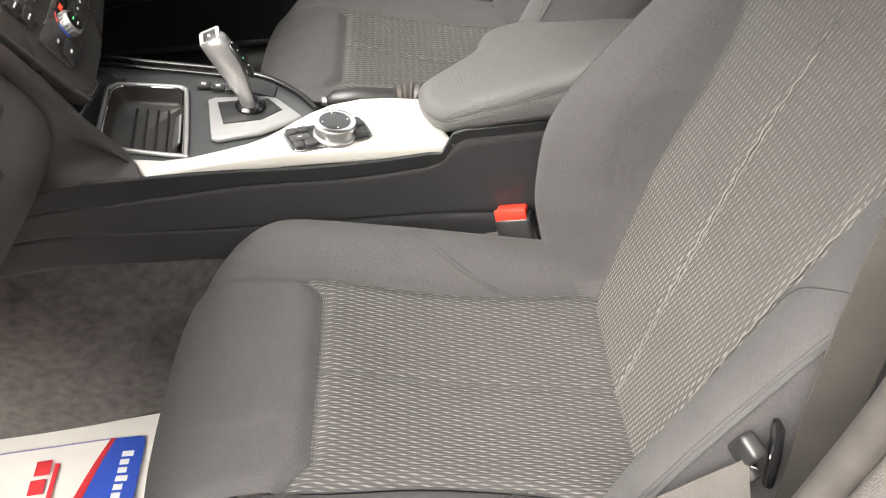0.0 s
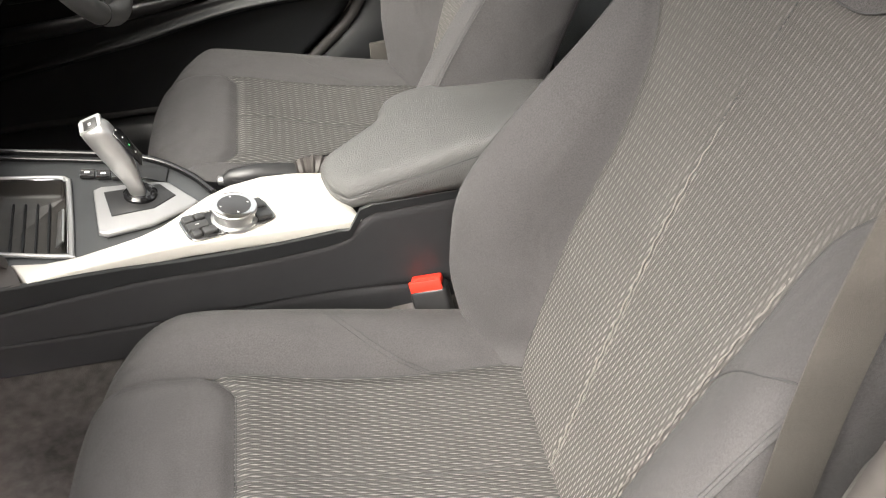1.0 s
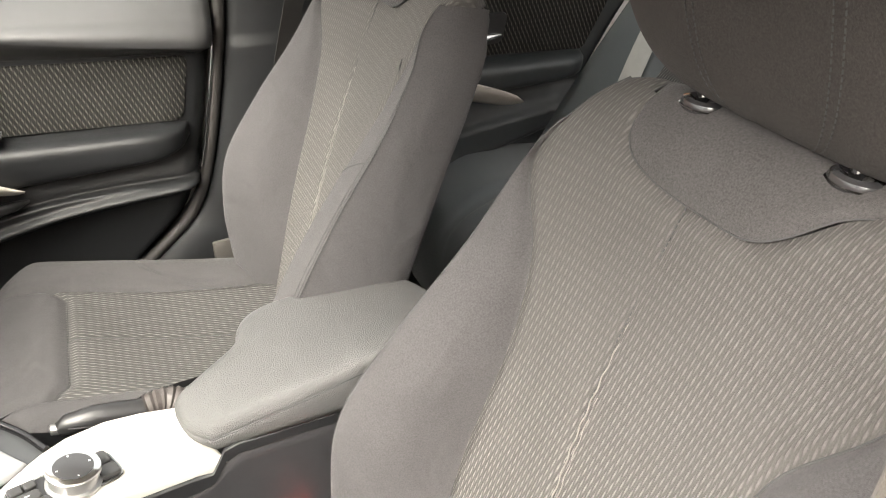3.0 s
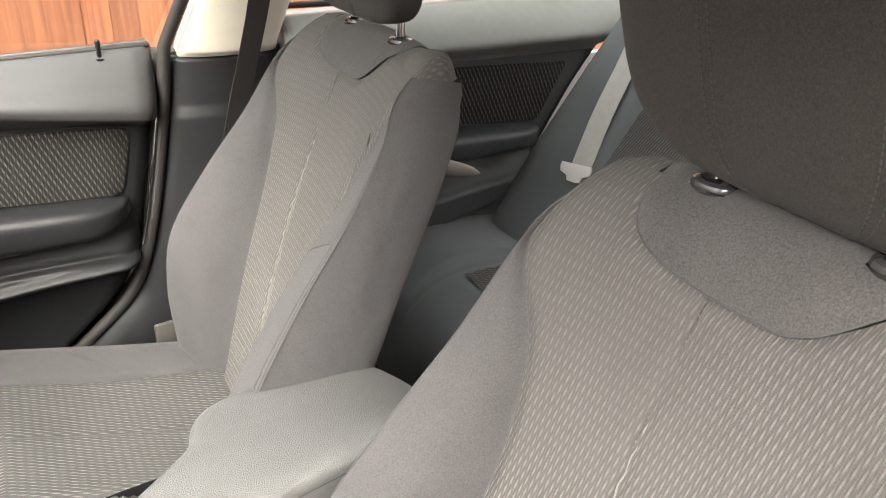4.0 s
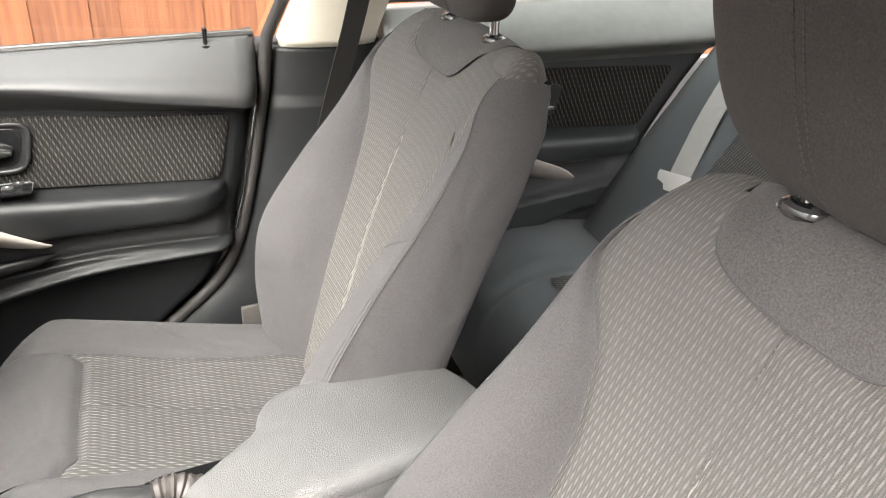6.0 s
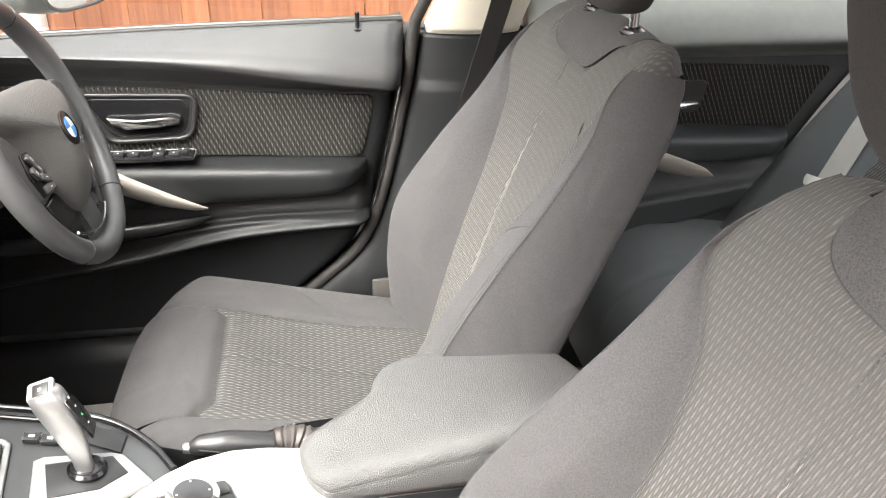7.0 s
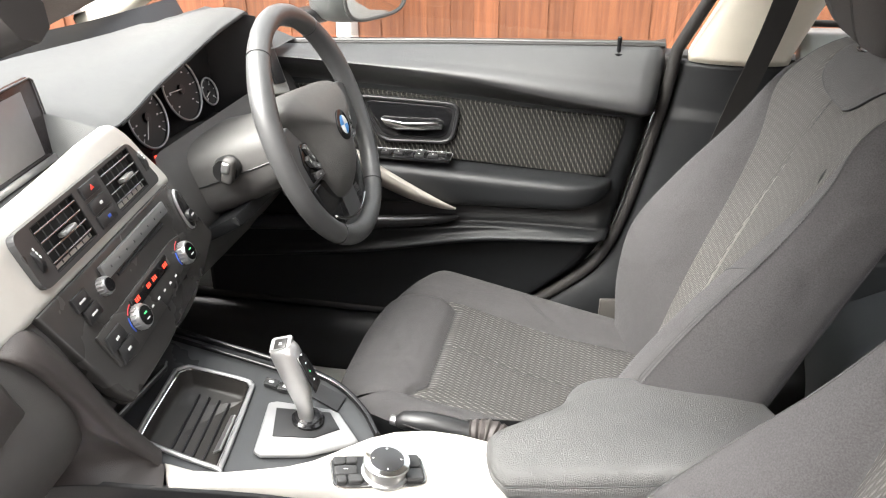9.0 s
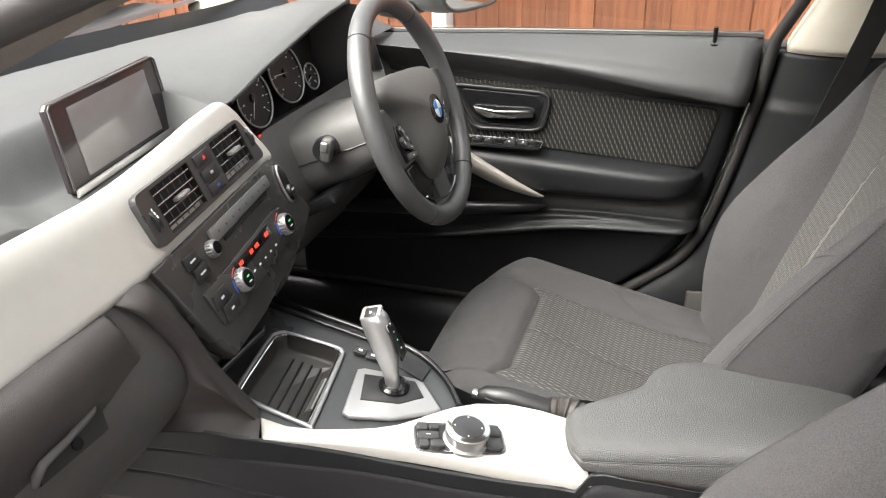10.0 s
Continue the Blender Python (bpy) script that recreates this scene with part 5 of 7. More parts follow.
prism("top_plate", [(-0.0150, -0.0085), (-0.0120, -0.0115), (0.0110, -0.0115), (0.0135, -0.0090), (0.0135, 0.0090), (0.0110, 0.0115), (-0.0120, 0.0115), (-0.0150, 0.0085)], 0.004, top_m @ Matrix.Translation((0, 0, -0.003)), SILVER, stick, 0.0014, 3, "bright lever top frame")
prism("top_button", [(-0.0085, -0.0070), (0.0085, -0.0070), (0.0085, 0.0070), (-0.0085, 0.0070)], 0.0010, top_m @ Matrix.Translation((0, 0, 0.001)), GREYKEY, stick, 0.0006, label="dark park button")
prism("letter_mark", [(-0.002, -0.002), (0.0015, -0.002), (0.0015, 0.0015), (-0.002, 0.0015)], 0.0005, top_m @ Matrix.Translation((0, 0, 0.0016)), MARK, stick, 0.0001)
bm = prism_bm([(-0.010, -0.033), (0.010, -0.030), (0.011, 0.010), (0.004, 0.018), (-0.010, 0.018)], 0.003, 0.001, 2, Matrix.Translation(Vector((-0.1025, -0.007, 0.566)) - G0) @ pose(0, 0, 0, 90, 0, 90) @ pose(0, 0, 0, -22, 0, 0))
part("inlay", bm, GLOSS, stick, "gloss black inlay with shift diagram")
for k in range(4):
    box("shift_mark", (0.0008, 0.0022, 0.0020), Matrix.Translation(Vector((-0.0985 - 0.0045 * k + 0.006, -0.008, 0.556 + 0.011 * k - 0.006)) - G0) @ pose(0, 0, 0, 0, -22, 0), MARK if k != 1 else GREENLED, stick, 0.0002, 1)
for k in range(3):
    b_ = box("deck_button", (0.017, 0.012, 0.006), KC @ pose((-0.170 + 0.019 * k) * 1.016, 0.034 - 0.002 * k, 0.001), HARD, con, 0.0015)
    tube("button_frame", [tuple(KC @ pose((-0.170 + 0.019 * k) * 1.016, 0.034 - 0.002 * k, 0.0036) @ Vector(p)) for p in ((-0.0085, 0.006, 0), (-0.0085, -0.006, 0), (0.0085, -0.006, 0), (0.0085, 0.006, 0))], 0.0007, HANDLE, b_, 6, True)
    box("symbol", (0.006, 0.004, 0.0006), KC @ pose((-0.170 + 0.019 * k) * 1.016, 0.034 - 0.002 * k, 0.0042), MARK, b_, 0.0001, 1)
prism("key_slot", [(-0.028, -0.012), (0.022, -0.016), (0.016, 0.014), (-0.026, 0.016)], 0.003, KC @ pose(-0.095, 0.040, -0.003, 0, 0, -14), HARD, con, 0.001)
# rotary controller
ctl = thing("rotary_controller", "silver rotary controller with black surround buttons", "control knob", (0.01, -0.065, 0.47))
R1 = Vector((0.01, -0.065, 0.47))
KR = Matrix.Translation(-R1) @ K
CT = KR @ pose(0.0, -0.066, 0.0, 0, 0, 24.2)


def pad(p, q, n=40, e=0.32):
    """A rounded oblong about the controller's middle."""
    return [(p * math.copysign(abs(math.cos(w)) ** e, math.cos(w)), q * math.copysign(abs(math.sin(w)) ** e, math.sin(w))) for w in [2 * math.pi * k / n for k in range(n)]]


prism("surround", pad(0.0545, 0.0240), 0.004, CT @ Matrix.Translation((0, 0, 0.0012)), HARD, ctl, 0.0015, 2, "dark rounded button surround")
tube("surround_edge", [CT @ Vector((x, y, 0.0042)) for x, y in pad(0.0540, 0.0235, 56)], 0.0014, HANDLE, ctl, 6, True)
for p0, p1, q0, q1 in ((-0.0515, -0.0375, 0.0085, 0.0205), (-0.0365, -0.0235, 0.0105, 0.0205), (-0.0515, -0.0250, -0.0065, 0.0070), (-0.0505, -0.0385, -0.0205, -0.0080), (-0.0375, -0.0200, -0.0205, -0.0080), (0.0300, 0.0510, 0.0010, 0.0205), (0.0300, 0.0510, -0.0205, -0.0010)):
    mx, my = (p0 + p1) / 2, (q0 + q1) / 2
    kb = prism("button", [(mx + x, my + y) for x, y in pad((p1 - p0) / 2, (q1 - q0) / 2, 24, 0.4)], 0.0062, CT @ Matrix.Translation((0, 0, 0.003)) @ pose(0, 0, 0, 4 if my > 0 else -4, 0, 0), KEYBAR, ctl, 0.0018, 3)
    box("symbol", (0.005, 0.0010, 0.0004), CT @ pose(mx, my, 0.0094, 4 if my > 0 else -4, 0, 0), MARK, kb, 0.0001, 1)
knob_m = KR @ Matrix.Translation((0.008, -0.066, 0.004)) @ Matrix.Diagonal((1.05, 1.05, 0.82, 1))
kn = lathe("knob", [(0.0265, 0), (0.0265, 0.004), (0.0235, 0.006), (0.0235, 0.018), (0.0258, 0.0205), (0.0258, 0.0245), (0.0235, 0.0265), (0.0215, 0.0262)], knob_m, SATIN, ctl, 48, "knurled silver rotary knob")
lathe("knob_rim", [(0.0222, 0.0), (0.0248, 0.0006), (0.0250, 0.0016), (0.0222, 0.0022)], knob_m @ Matrix.Translation((0, 0, 0.0250)), CHROME, kn, 48, "bright knob rim")
lathe("knob_cap", [(0.0218, 0), (0.0218, 0.0012), (0.016, 0.0024), (0.0, 0.003)], knob_m @ Matrix.Translation((0, 0, 0.0254)), KNOBCAP, kn, 40, "grey reflective knob cap")
for k in range(4):
    w = k * math.pi / 2 + 0.3
    box("arrow_mark", (0.0018, 0.0014, 0.0004), knob_m @ pose(0.0155 * math.cos(w), 0.0155 * math.sin(w), 0.0279), MARK, kn, 0.0001, 1)

# hand brake
hb = thing("hand_brake", "black leather hand brake lever beside the console", "hand brake", (0.04, 0.07, 0.42))
H0 = Vector((0.04, 0.07, 0.42))
tube("grip", [off(p, H0) for p in ((-0.012, 0.066, 0.440), (-0.002, 0.066, 0.444), (0.03, 0.068, 0.444), (0.06, 0.070, 0.438), (0.088, 0.071, 0.433))], [0.008, 0.0125, 0.0140, 0.0145, 0.0135], HARD, hb, 16, flat=(1, 0.9), label="glossy black leather grip")
lathe("release_button", [(0.0068, 0), (0.0068, 0.010), (0.005, 0.012)], Matrix.Translation(Vector((-0.010, 0.066, 0.4405)) - H0) @ pose(0, 0, 0, 0, -82, 0), SATIN, hb, 16, "grey release button")
boot = smooth_line([(0.086, 0.071, 0.436), (0.10, 0.072, 0.437), (0.112, 0.072, 0.435), (0.125, 0.07, 0.428), (0.15, 0.07, 0.41)], 20)
tube("gaiter", [off(p, H0) for p in boot], [0.0150 + 0.011 * (k / 20) ** 1.5 + 0.0016 * math.cos(math.pi * k * 0.75) for k in range(len(boot))], WARMBLACK, hb, 14, label="pleated leather gaiter")
tube("seam", [off(p, H0) for p in ((0.0, 0.053, 0.447), (0.03, 0.053, 0.440), (0.06, 0.055, 0.434), (0.085, 0.056, 0.432))], 0.0009, HARD, hb, 6)

# armrest box
ar = thing("armrest", "dark grained armrest lid on the centre box", "armrest", (0.3, 0.03, 0.45))
A0 = Vector((0.3, 0.03, 0.45))
PLAN = [(0.150, -0.070), (0.130, -0.045), (0.120, -0.008), (0.128, 0.006), (0.148, 0.020), (0.172, 0.036), (0.193, 0.052), (0.203, 0.068), (0.208, 0.088), (0.218, 0.106), (0.236, 0.121), (0.262, 0.131), (0.30, 0.137), (0.36, 0.142), (0.42, 0.138), (0.452, 0.118), (0.468, 0.07), (0.470, 0.0), (0.462, -0.05), (0.44, -0.074), (0.36, -0.078), (0.25, -0.078)]
cx, cy = 0.31, 0.02
verts, faces = [], []
fine = [curve_at([(i, *p) for i, p in enumerate(PLAN + PLAN[:1])], k * len(PLAN) / 76) for k in range(76)]
NEAR_SEAM = [(0.10, 0.476), (0.152, 0.481), (0.226, 0.501), (0.307, 0.521), (0.36, 0.530), (0.48, 0.528)]
NEAR_FOOT = [(0.10, 0.464), (0.163, 0.466), (0.230, 0.474), (0.302, 0.478), (0.48, 0.486)]
rings = [(0.955, 0, -0.003), (0.985, 0, 0.0), (1.0, 0, 0.3), (1.006, 0, 0.7), (1.004, 0, 0.95), (0.996, 0, 1.0), (1.004, 1, 0.07), (1.004, 1, 0.25), (0.990, 1, 0.55), (0.965, 1, 0.80), (0.92, 1, 0.94), (0.82, 1, 1.0), (0.6, 1, 1.03), (0.35, 1, 1.05), (0.1, 1, 1.05)]
for s, over, h in rings:
    for x, y in fine:
        X, Y = cx + (x - cx) * s, cy + (y - cy) * s
        k = step01(0.13, -0.08, Y)
        foot = 0.464 + (val(NEAR_FOOT, X) - 0.464) * k
        seam = 0.490 + (val(NEAR_SEAM, X) - 0.490) * k
        crest = 0.512 + (val(NEAR_SEAM, X) + 0.019 - 0.512) * k - 0.15 * max(0, X - 0.40)
        z = seam + (crest - seam) * h if over else foot + (seam - foot) * h
        verts.append(off((X, Y, z), A0))
m_ = len(fine)
for k in range(len(rings) - 1):
    for i in range(m_):
        j = (i + 1) % m_
        faces.append((k * m_ + i, k * m_ + j, (k + 1) * m_ + j, (k + 1) * m_ + i))
faces.append(tuple((len(rings) - 1) * m_ + i for i in range(m_)))
faces.append(tuple(range(m_))[::-1])
lid = place("lid", mesh_of("lid", verts, faces), HIDE, ar, "padded grained vinyl lid")
tube("piping", [Vector(verts[5 * m_ + i]) * 1.0 + Vector((0, 0, 0.0003)) for i in range(m_)], 0.0013, HARD, lid, 6, True)
box("lid_base", (0.25, 0.13, 0.020), Matrix.Translation(Vector((0.342, 0.000, 0.460)) - A0) @ pose(0, 0, 0, 0, -3, 0), HARD, ar, 0.004)
box("storage_box", (0.28, 0.155, 0.22), Matrix.Translation(Vector((0.360, 0.010, 0.345)) - A0), BLACK, ar, 0.006)

# belt buckle of the passenger seat
bk = thing("belt_buckle", "black belt buckle with a red release button", "belt buckle", (0.24, -0.10, 0.30))
BK = Matrix.Translation((-0.012, 0.012, 0.028)) @ pose(0, 0, 0, -14, -12, -14)
box("body", (0.050, 0.030, 0.105), BK @ Matrix.Translation((0.010, 0, -0.048)), HARD, bk, 0.006, 3)
box("release_button", (0.042, 0.015, 0.012), BK @ Matrix.Translation((0.009, 0.004, 0.009)), RED, bk, 0.003, 2, "bright red release button")
box("slot_frame", (0.044, 0.005, 0.018), BK @ Matrix.Translation((0.009, -0.0115, 0.0085)), RED, bk, 0.002, 2)
tube("stalk", [tuple(BK @ Vector(p)) for p in ((0.012, 0, -0.06), (0.03, 0.0, -0.11), (0.05, 0, -0.16))], 0.012, HARD, bk, 10)

# ---- dashboard ----
dash = thing("dashboard", "grey-black dashboard with pearl trim and centre stack", "dashboard", (-0.4, 0, 0.6))
S0 = Vector((-0.4, 0, 0.6))


def yaw_x(y):
    return -0.14 * max(-0.22, min(0.14, y)) - (0.05 * step01(-0.40, -0.75, y))


TOPP = [(0.0, -0.86, 0.80), (0.15, -0.74, 0.832), (0.35, -0.62, 0.842), (0.6, -0.50, 0.838), (0.8, -0.43, 0.829), (0.93, -0.385, 0.820), (1.0, -0.365, 0.813)]


HOOD = [(0.06, 0.8125), (0.10, 0.809), (0.14, 0.809), (0.22, 0.8275), (0.31, 0.8445), (0.41, 0.863), (0.50, 0.873), (0.528, 0.874), (0.538, 0.864), (0.548, 0.82), (0.565, 0.797), (0.62, 0.79), (0.75, 0.785)]


SCREEN_BASE = [(0, -0.715), (0.09, -0.70), (0.2, -0.67), (0.3, -0.645), (0.48, -0.592), (0.65, -0.572), (0.75, -0.565)]


def top_pt(a, y):
    x, z = curve_at(TOPP, a)
    x += yaw_x(y) * step01(-0.7, -0.4, x) * 0.9
    z -= 0.012 * step01(0.45, 0.72, abs(y)) * step01(0.06, 0.02, y)
    cut = step01(-0.31, -0.175, y) * step01(0.078, 0.070, y)
    z -= 0.056 * step01(-0.50, -0.438, x) * cut
    h = step01(0.04, 0.10, y)
    z += (val(HOOD, y) - 0.813) * step01(0.35, 1.0, a) * h
    z -= 0.034 * step01(0.988, 1.0, a) * step01(0.06, 0.0, y)
    xe = val(SCREEN_BASE, abs(y))
    z -= 0.06 * step01(xe, xe - 0.022, x)
    return off((x, y, z), S0)


grid_sheet("top_pad", top_pt, lin(0, 1, 80), lin(-0.74, 0.74, 148), DASH, dash, "grained grey dash top")
TR = [(0.0, -0.398, 0.768), (0.07, -0.373, 0.812), (0.12, -0.360, 0.821), (0.3, -0.348, 0.807), (0.55, -0.332, 0.772), (0.8, -0.318, 0.742), (0.93, -0.314, 0.729), (1.0, -0.322, 0.720)]


def trim_pt(b, a):
    x, z = curve_at(TR, b)
    y = -0.72 + (0.72 + val([(0, 0.050), (0.12, 0.078), (0.3, 0.100), (0.55, 0.118), (0.8, 0.134), (1.0, 0.138)], b)) * a
    z -= val([(-0.72, 0.011), (-0.20, 0.012), (-0.144, 0.011), (-0.046, 0.005), (0.02, 0.0), (0.2, 0.0)], y) * step01(0.5, 0.0, b)
    k = step01(-0.13, -0.45, y)
    zc = 0.775
    z = zc + (z - zc) * (1.0 + 0.12 * k)
    return off((x + yaw_x(y), y, z), S0)


grid_sheet("pearl_trim", trim_pt, lin(0, 1, 30), lin(0, 1, 50), PEARL, dash, "pearl silver dash trim", thick=0)
STK = Matrix.Translation((-0.28, 0, 0.655)) @ Matrix(((-math.sin(radians(8)), -math.sin(radians(22)) * math.cos(radians(8)), math.cos(radians(22)) * math.cos(radians(8)), 0), (math.cos(radians(8)), -math.sin(radians(22)) * math.sin(radians(8)), math.cos(radians(22)) * math.sin(radians(8)), 0), (0, math.cos(radians(22)), math.sin(radians(22)), 0), (0, 0, 0, 1)))
SK = Matrix.Translation(-S0) @ STK


def stack(pts):
    """(y, z) in the car to the slanted plane of the centre stack."""
    return [(y * 1.01, (z - 0.655) * 1.0785) for y, z in pts]


def at_stack(y, z, h=0.0):
    (a, b), = stack([(y, z)])
    return SK @ Matrix.Translation((a, b, h))


# lower dash body behind the stack
def low_pt(b, y):
    x, z = curve_at([(0, -0.31, 0.735), (0.25, -0.285, 0.68), (0.5, -0.275, 0.61), (0.75, -0.31, 0.53), (1.0, -0.42, 0.40)], b)
    x -= 0.05 * step01(0.12, 0.22, y) + 0.012
    return off((x + yaw_x(y) * (1 - 0.6 * b), y, z), S0)


grid_sheet("lower_dash", low_pt, lin(0, 1, 24), lin(-0.74, 0.74, 60), SHROUD, dash)
prism("stack_frame", stack([(-0.198, 0.730), (0.128, 0.732), (0.150, 0.700), (0.172, 0.640), (0.10, 0.618), (-0.05, 0.602), (-0.150, 0.600), (-0.165, 0.622)]), 0.022, SK @ Matrix.Translation((0, 0, -0.022)), STACKBLACK, dash, 0.004, 3, "gloss black centre stack")
# twin air vents
VENTS = ((-0.142, -0.056, 0.746, 0.794), (0.004, 0.084, 0.746, 0.795))


def vent(y0, y1, z0, z1):
    v = prism("air_vent", stack([(y0 - 0.002, z0 - 0.002), (y1 + 0.002, z0 - 0.002), (y1 + 0.002, z1 + 0.002), (y0 - 0.002, z1 + 0.002)]), 0.0012, SK @ Matrix.Translation((0, 0, -0.0038)), VENTMAT, dash, 0.001, 2, "black air vent with slats")
    for z, w, h, d in ((z0, y1 - y0, 0.002, 0), (z1, y1 - y0, 0.002, 0)):
        (a, b), = stack([((y0 + y1) / 2, z)])
        box("throat", (w, 0.002, 0.030), SK @ Matrix.Translation((a, b, -0.011)), VENTMAT, v, 0.0005, 1)
    for y in (y0, y1):
        (a, b), = stack([(y, (z0 + z1) / 2)])
        box("throat", (0.002, (z1 - z0) * 1.08, 0.030), SK @ Matrix.Translation((a, b, -0.011)), VENTMAT, v, 0.0005, 1)
    for k in range(4):
        z = z0 + (z1 - z0) * (k + 0.75) / 4.5
        (a, b), = stack([((y0 + y1) / 2, z)])
        box("slat", (abs(y1 - y0) - 0.003, 0.0022, 0.0055), SK @ Matrix.Translation((a, b, 0.0004)) @ pose(0, 0, 0, -20, 0, 0), VENTMAT, v, 0.0009, 2)
        box("slat_edge", (abs(y1 - y0) - 0.004, 0.0015, 0.0011), SK @ Matrix.Translation((a, b + 0.0010, 0.0034)), HANDLE, v, 0.0003, 1)
    for k in range(6):
        (a, b), = stack([(y0 + (y1 - y0) * (k + 0.5) / 6, (z0 + z1) / 2)])
        box("vane", (0.0018, (z1 - z0) * 1.02, 0.010), SK @ Matrix.Translation((a, b, -0.0065)) @ pose(0, 0, 0, 0, 18, 0), KEYBAR, v, 0.0006, 1)
    (a, b), = stack([((y0 + y1) / 2 + 0.003, (z0 + z1) / 2)])
    box("vent_tab", (0.026, 0.0055, 0.010), SK @ Matrix.Translation((a, b, 0.005)), SATIN, v, 0.002, 2, "silver vent tab")
    return v


bm = bmesh.new()
corners, frame_out = [(-0.172, 0.741), (-0.171, 0.798), (0.092, 0.799), (0.116, 0.741)], []
for i in range(4):
    p, a, c = (Vector(corners[k % 4]) for k in (i, i - 1, i + 1))
    u, w = (a - p).normalized() * 0.012, (c - p).normalized() * 0.012
    frame_out += [tuple((1 - k / 5) ** 2 * (p + u) + 2 * k / 5 * (1 - k / 5) * p + (k / 5) ** 2 * (p + w)) for k in range(6)]
loops = [[bm.verts.new(SK @ Vector((*p, 0.004))) for p in stack(frame_out)]]
for y0, y1, z0, z1 in VENTS:
    loops.append([bm.verts.new(SK @ Vector((*p, 0.004))) for p in stack([(y0, z0), (y1, z0), (y1, z1), (y0, z1)])])
bmesh.ops.triangle_fill(bm, edges=[bm.edges.new((r[i], r[(i + 1) % len(r)])) for r in loops for i in range(len(r))], use_beauty=True)
low = [bm.verts.new(v.co + (SK.to_3x3() @ Vector((0, 0, -0.012)))) for v in loops[0]]
for i in range(len(low)):
    j = (i + 1) % len(low)
    bm.faces.new((loops[0][i], loops[0][j], low[j], low[i]))
part("vent_surround", bm, KEYBAR, dash, "dark brown-grey vent frame", False)
for q in VENTS:
    vent(*q)
for y, z in ((-0.157, 0.766), (0.099, 0.770)):
    w = lathe("thumb_wheel", [(0.016, -0.004), (0.017, -0.003), (0.017, 0.003), (0.016, 0.004)], at_stack(y, z, -0.008) @ pose(0, 0, 0, 0, 90, 0), HARD, dash, 28)
    for k in range(5):
        box("ridge", (0.0012, 0.003, 0.0015), at_stack(y, z + 0.012 - 0.004 * k, 0.0090 - abs(k - 2) * 0.0012), MARK, w, 0.0003, 1)
for k, (z, mt) in enumerate(((0.787, RED), (0.769, MARK), (0.753, BLUE))):
    bt = prism("vent_button", stack([(-0.044, z - 0.007), (-0.006, z - 0.007), (-0.006, z + 0.007), (-0.044, z + 0.007)]), 0.004, SK @ Matrix.Translation((0, 0, 0.003)), HARD, dash, 0.0015)
    prism("symbol", stack([(-0.028, z - 0.002), (-0.020, z - 0.002), (-0.024, z + 0.003)] if k == 0 else [(-0.027, z - 0.0015), (-0.021, z - 0.0015), (-0.021, z + 0.0015), (-0.027, z + 0.0015)]), 0.0006, SK @ Matrix.Translation((0, 0, 0.007)), mt, bt, 0.0001)
# radio: bar of keys, slot, knob
prism("key_bar", stack([(-0.085, 0.706), (0.088, 0.708), (0.088, 0.722), (-0.085, 0.722)]), 0.006, SK, KEYSILVER, dash, 0.0015, label="grey radio preset bar")
for k in range(8):
    prism("key_number", stack([(-0.070 + 0.020 * k, 0.713), (-0.068 + 0.020 * k, 0.713), (-0.068 + 0.020 * k, 0.7155), (-0.070 + 0.020 * k, 0.7155)]), 0.0005, SK @ Matrix.Translation((0, 0, 0.006)), HARD, dash, 0.0001)
prism("disc_slot", stack([(-0.060, 0.699), (0.070, 0.700), (0.070, 0.7035), (-0.060, 0.7025)]), 0.002, SK, BLACK, dash, 0.0005)
for y0, z0 in ((-0.150, 0.711), (-0.144, 0.694)):
    rb3 = prism("radio_button", stack([(y0, z0 - 0.007), (y0 + 0.028, z0 - 0.006), (y0 + 0.026, z0 + 0.008), (y0, z0 + 0.008)]), 0.004, SK, HARD, dash, 0.0012)
    prism("symbol", stack([(y0 + 0.007, z0 - 0.001), (y0 + 0.019, z0 - 0.001), (y0 + 0.019, z0 + 0.001), (y0 + 0.007, z0 + 0.001)]), 0.0005, SK @ Matrix.Translation((0, 0, 0.004)), MARK, rb3, 0.0001)


def ribbed(name, r, h, m, parent, cap, n=20):
    kb = lathe(name, [(r, 0), (r, h * 0.85), (r * 0.93, h), (r * 0.80, h)], m, SATIN, parent, 40, "ribbed silver knob")
    for k in range(n):
        w = 2 * math.pi * k / n
        box("rib", (0.0022, 0.0018, h * 0.8), m @ pose(r * math.cos(w), r * math.sin(w), h * 0.45, 0, 0, math.degrees(w)), SATIN, kb, 0.0005, 1)
    lathe("knob_face", [(r * 0.81, 0), (r * 0.80, 0.001), (0, 0.001)], m @ Matrix.Translation((0, 0, h)), GLOSS, kb, 32)
    if cap:
        box("symbol", (0.006, 0.0018, 0.0005), m @ Matrix.Translation((0, 0.003, h + 0.0013)), GREENLED, kb, 0.0001, 1)
        box("symbol", (0.007, 0.0013, 0.0005), m @ Matrix.Translation((0, -0.004, h + 0.0013)), MARK, kb, 0.0001, 1)
    return kb


ribbed("volume_knob", 0.0095, 0.016, at_stack(-0.094, 0.7045, -0.006), dash, False, 16)
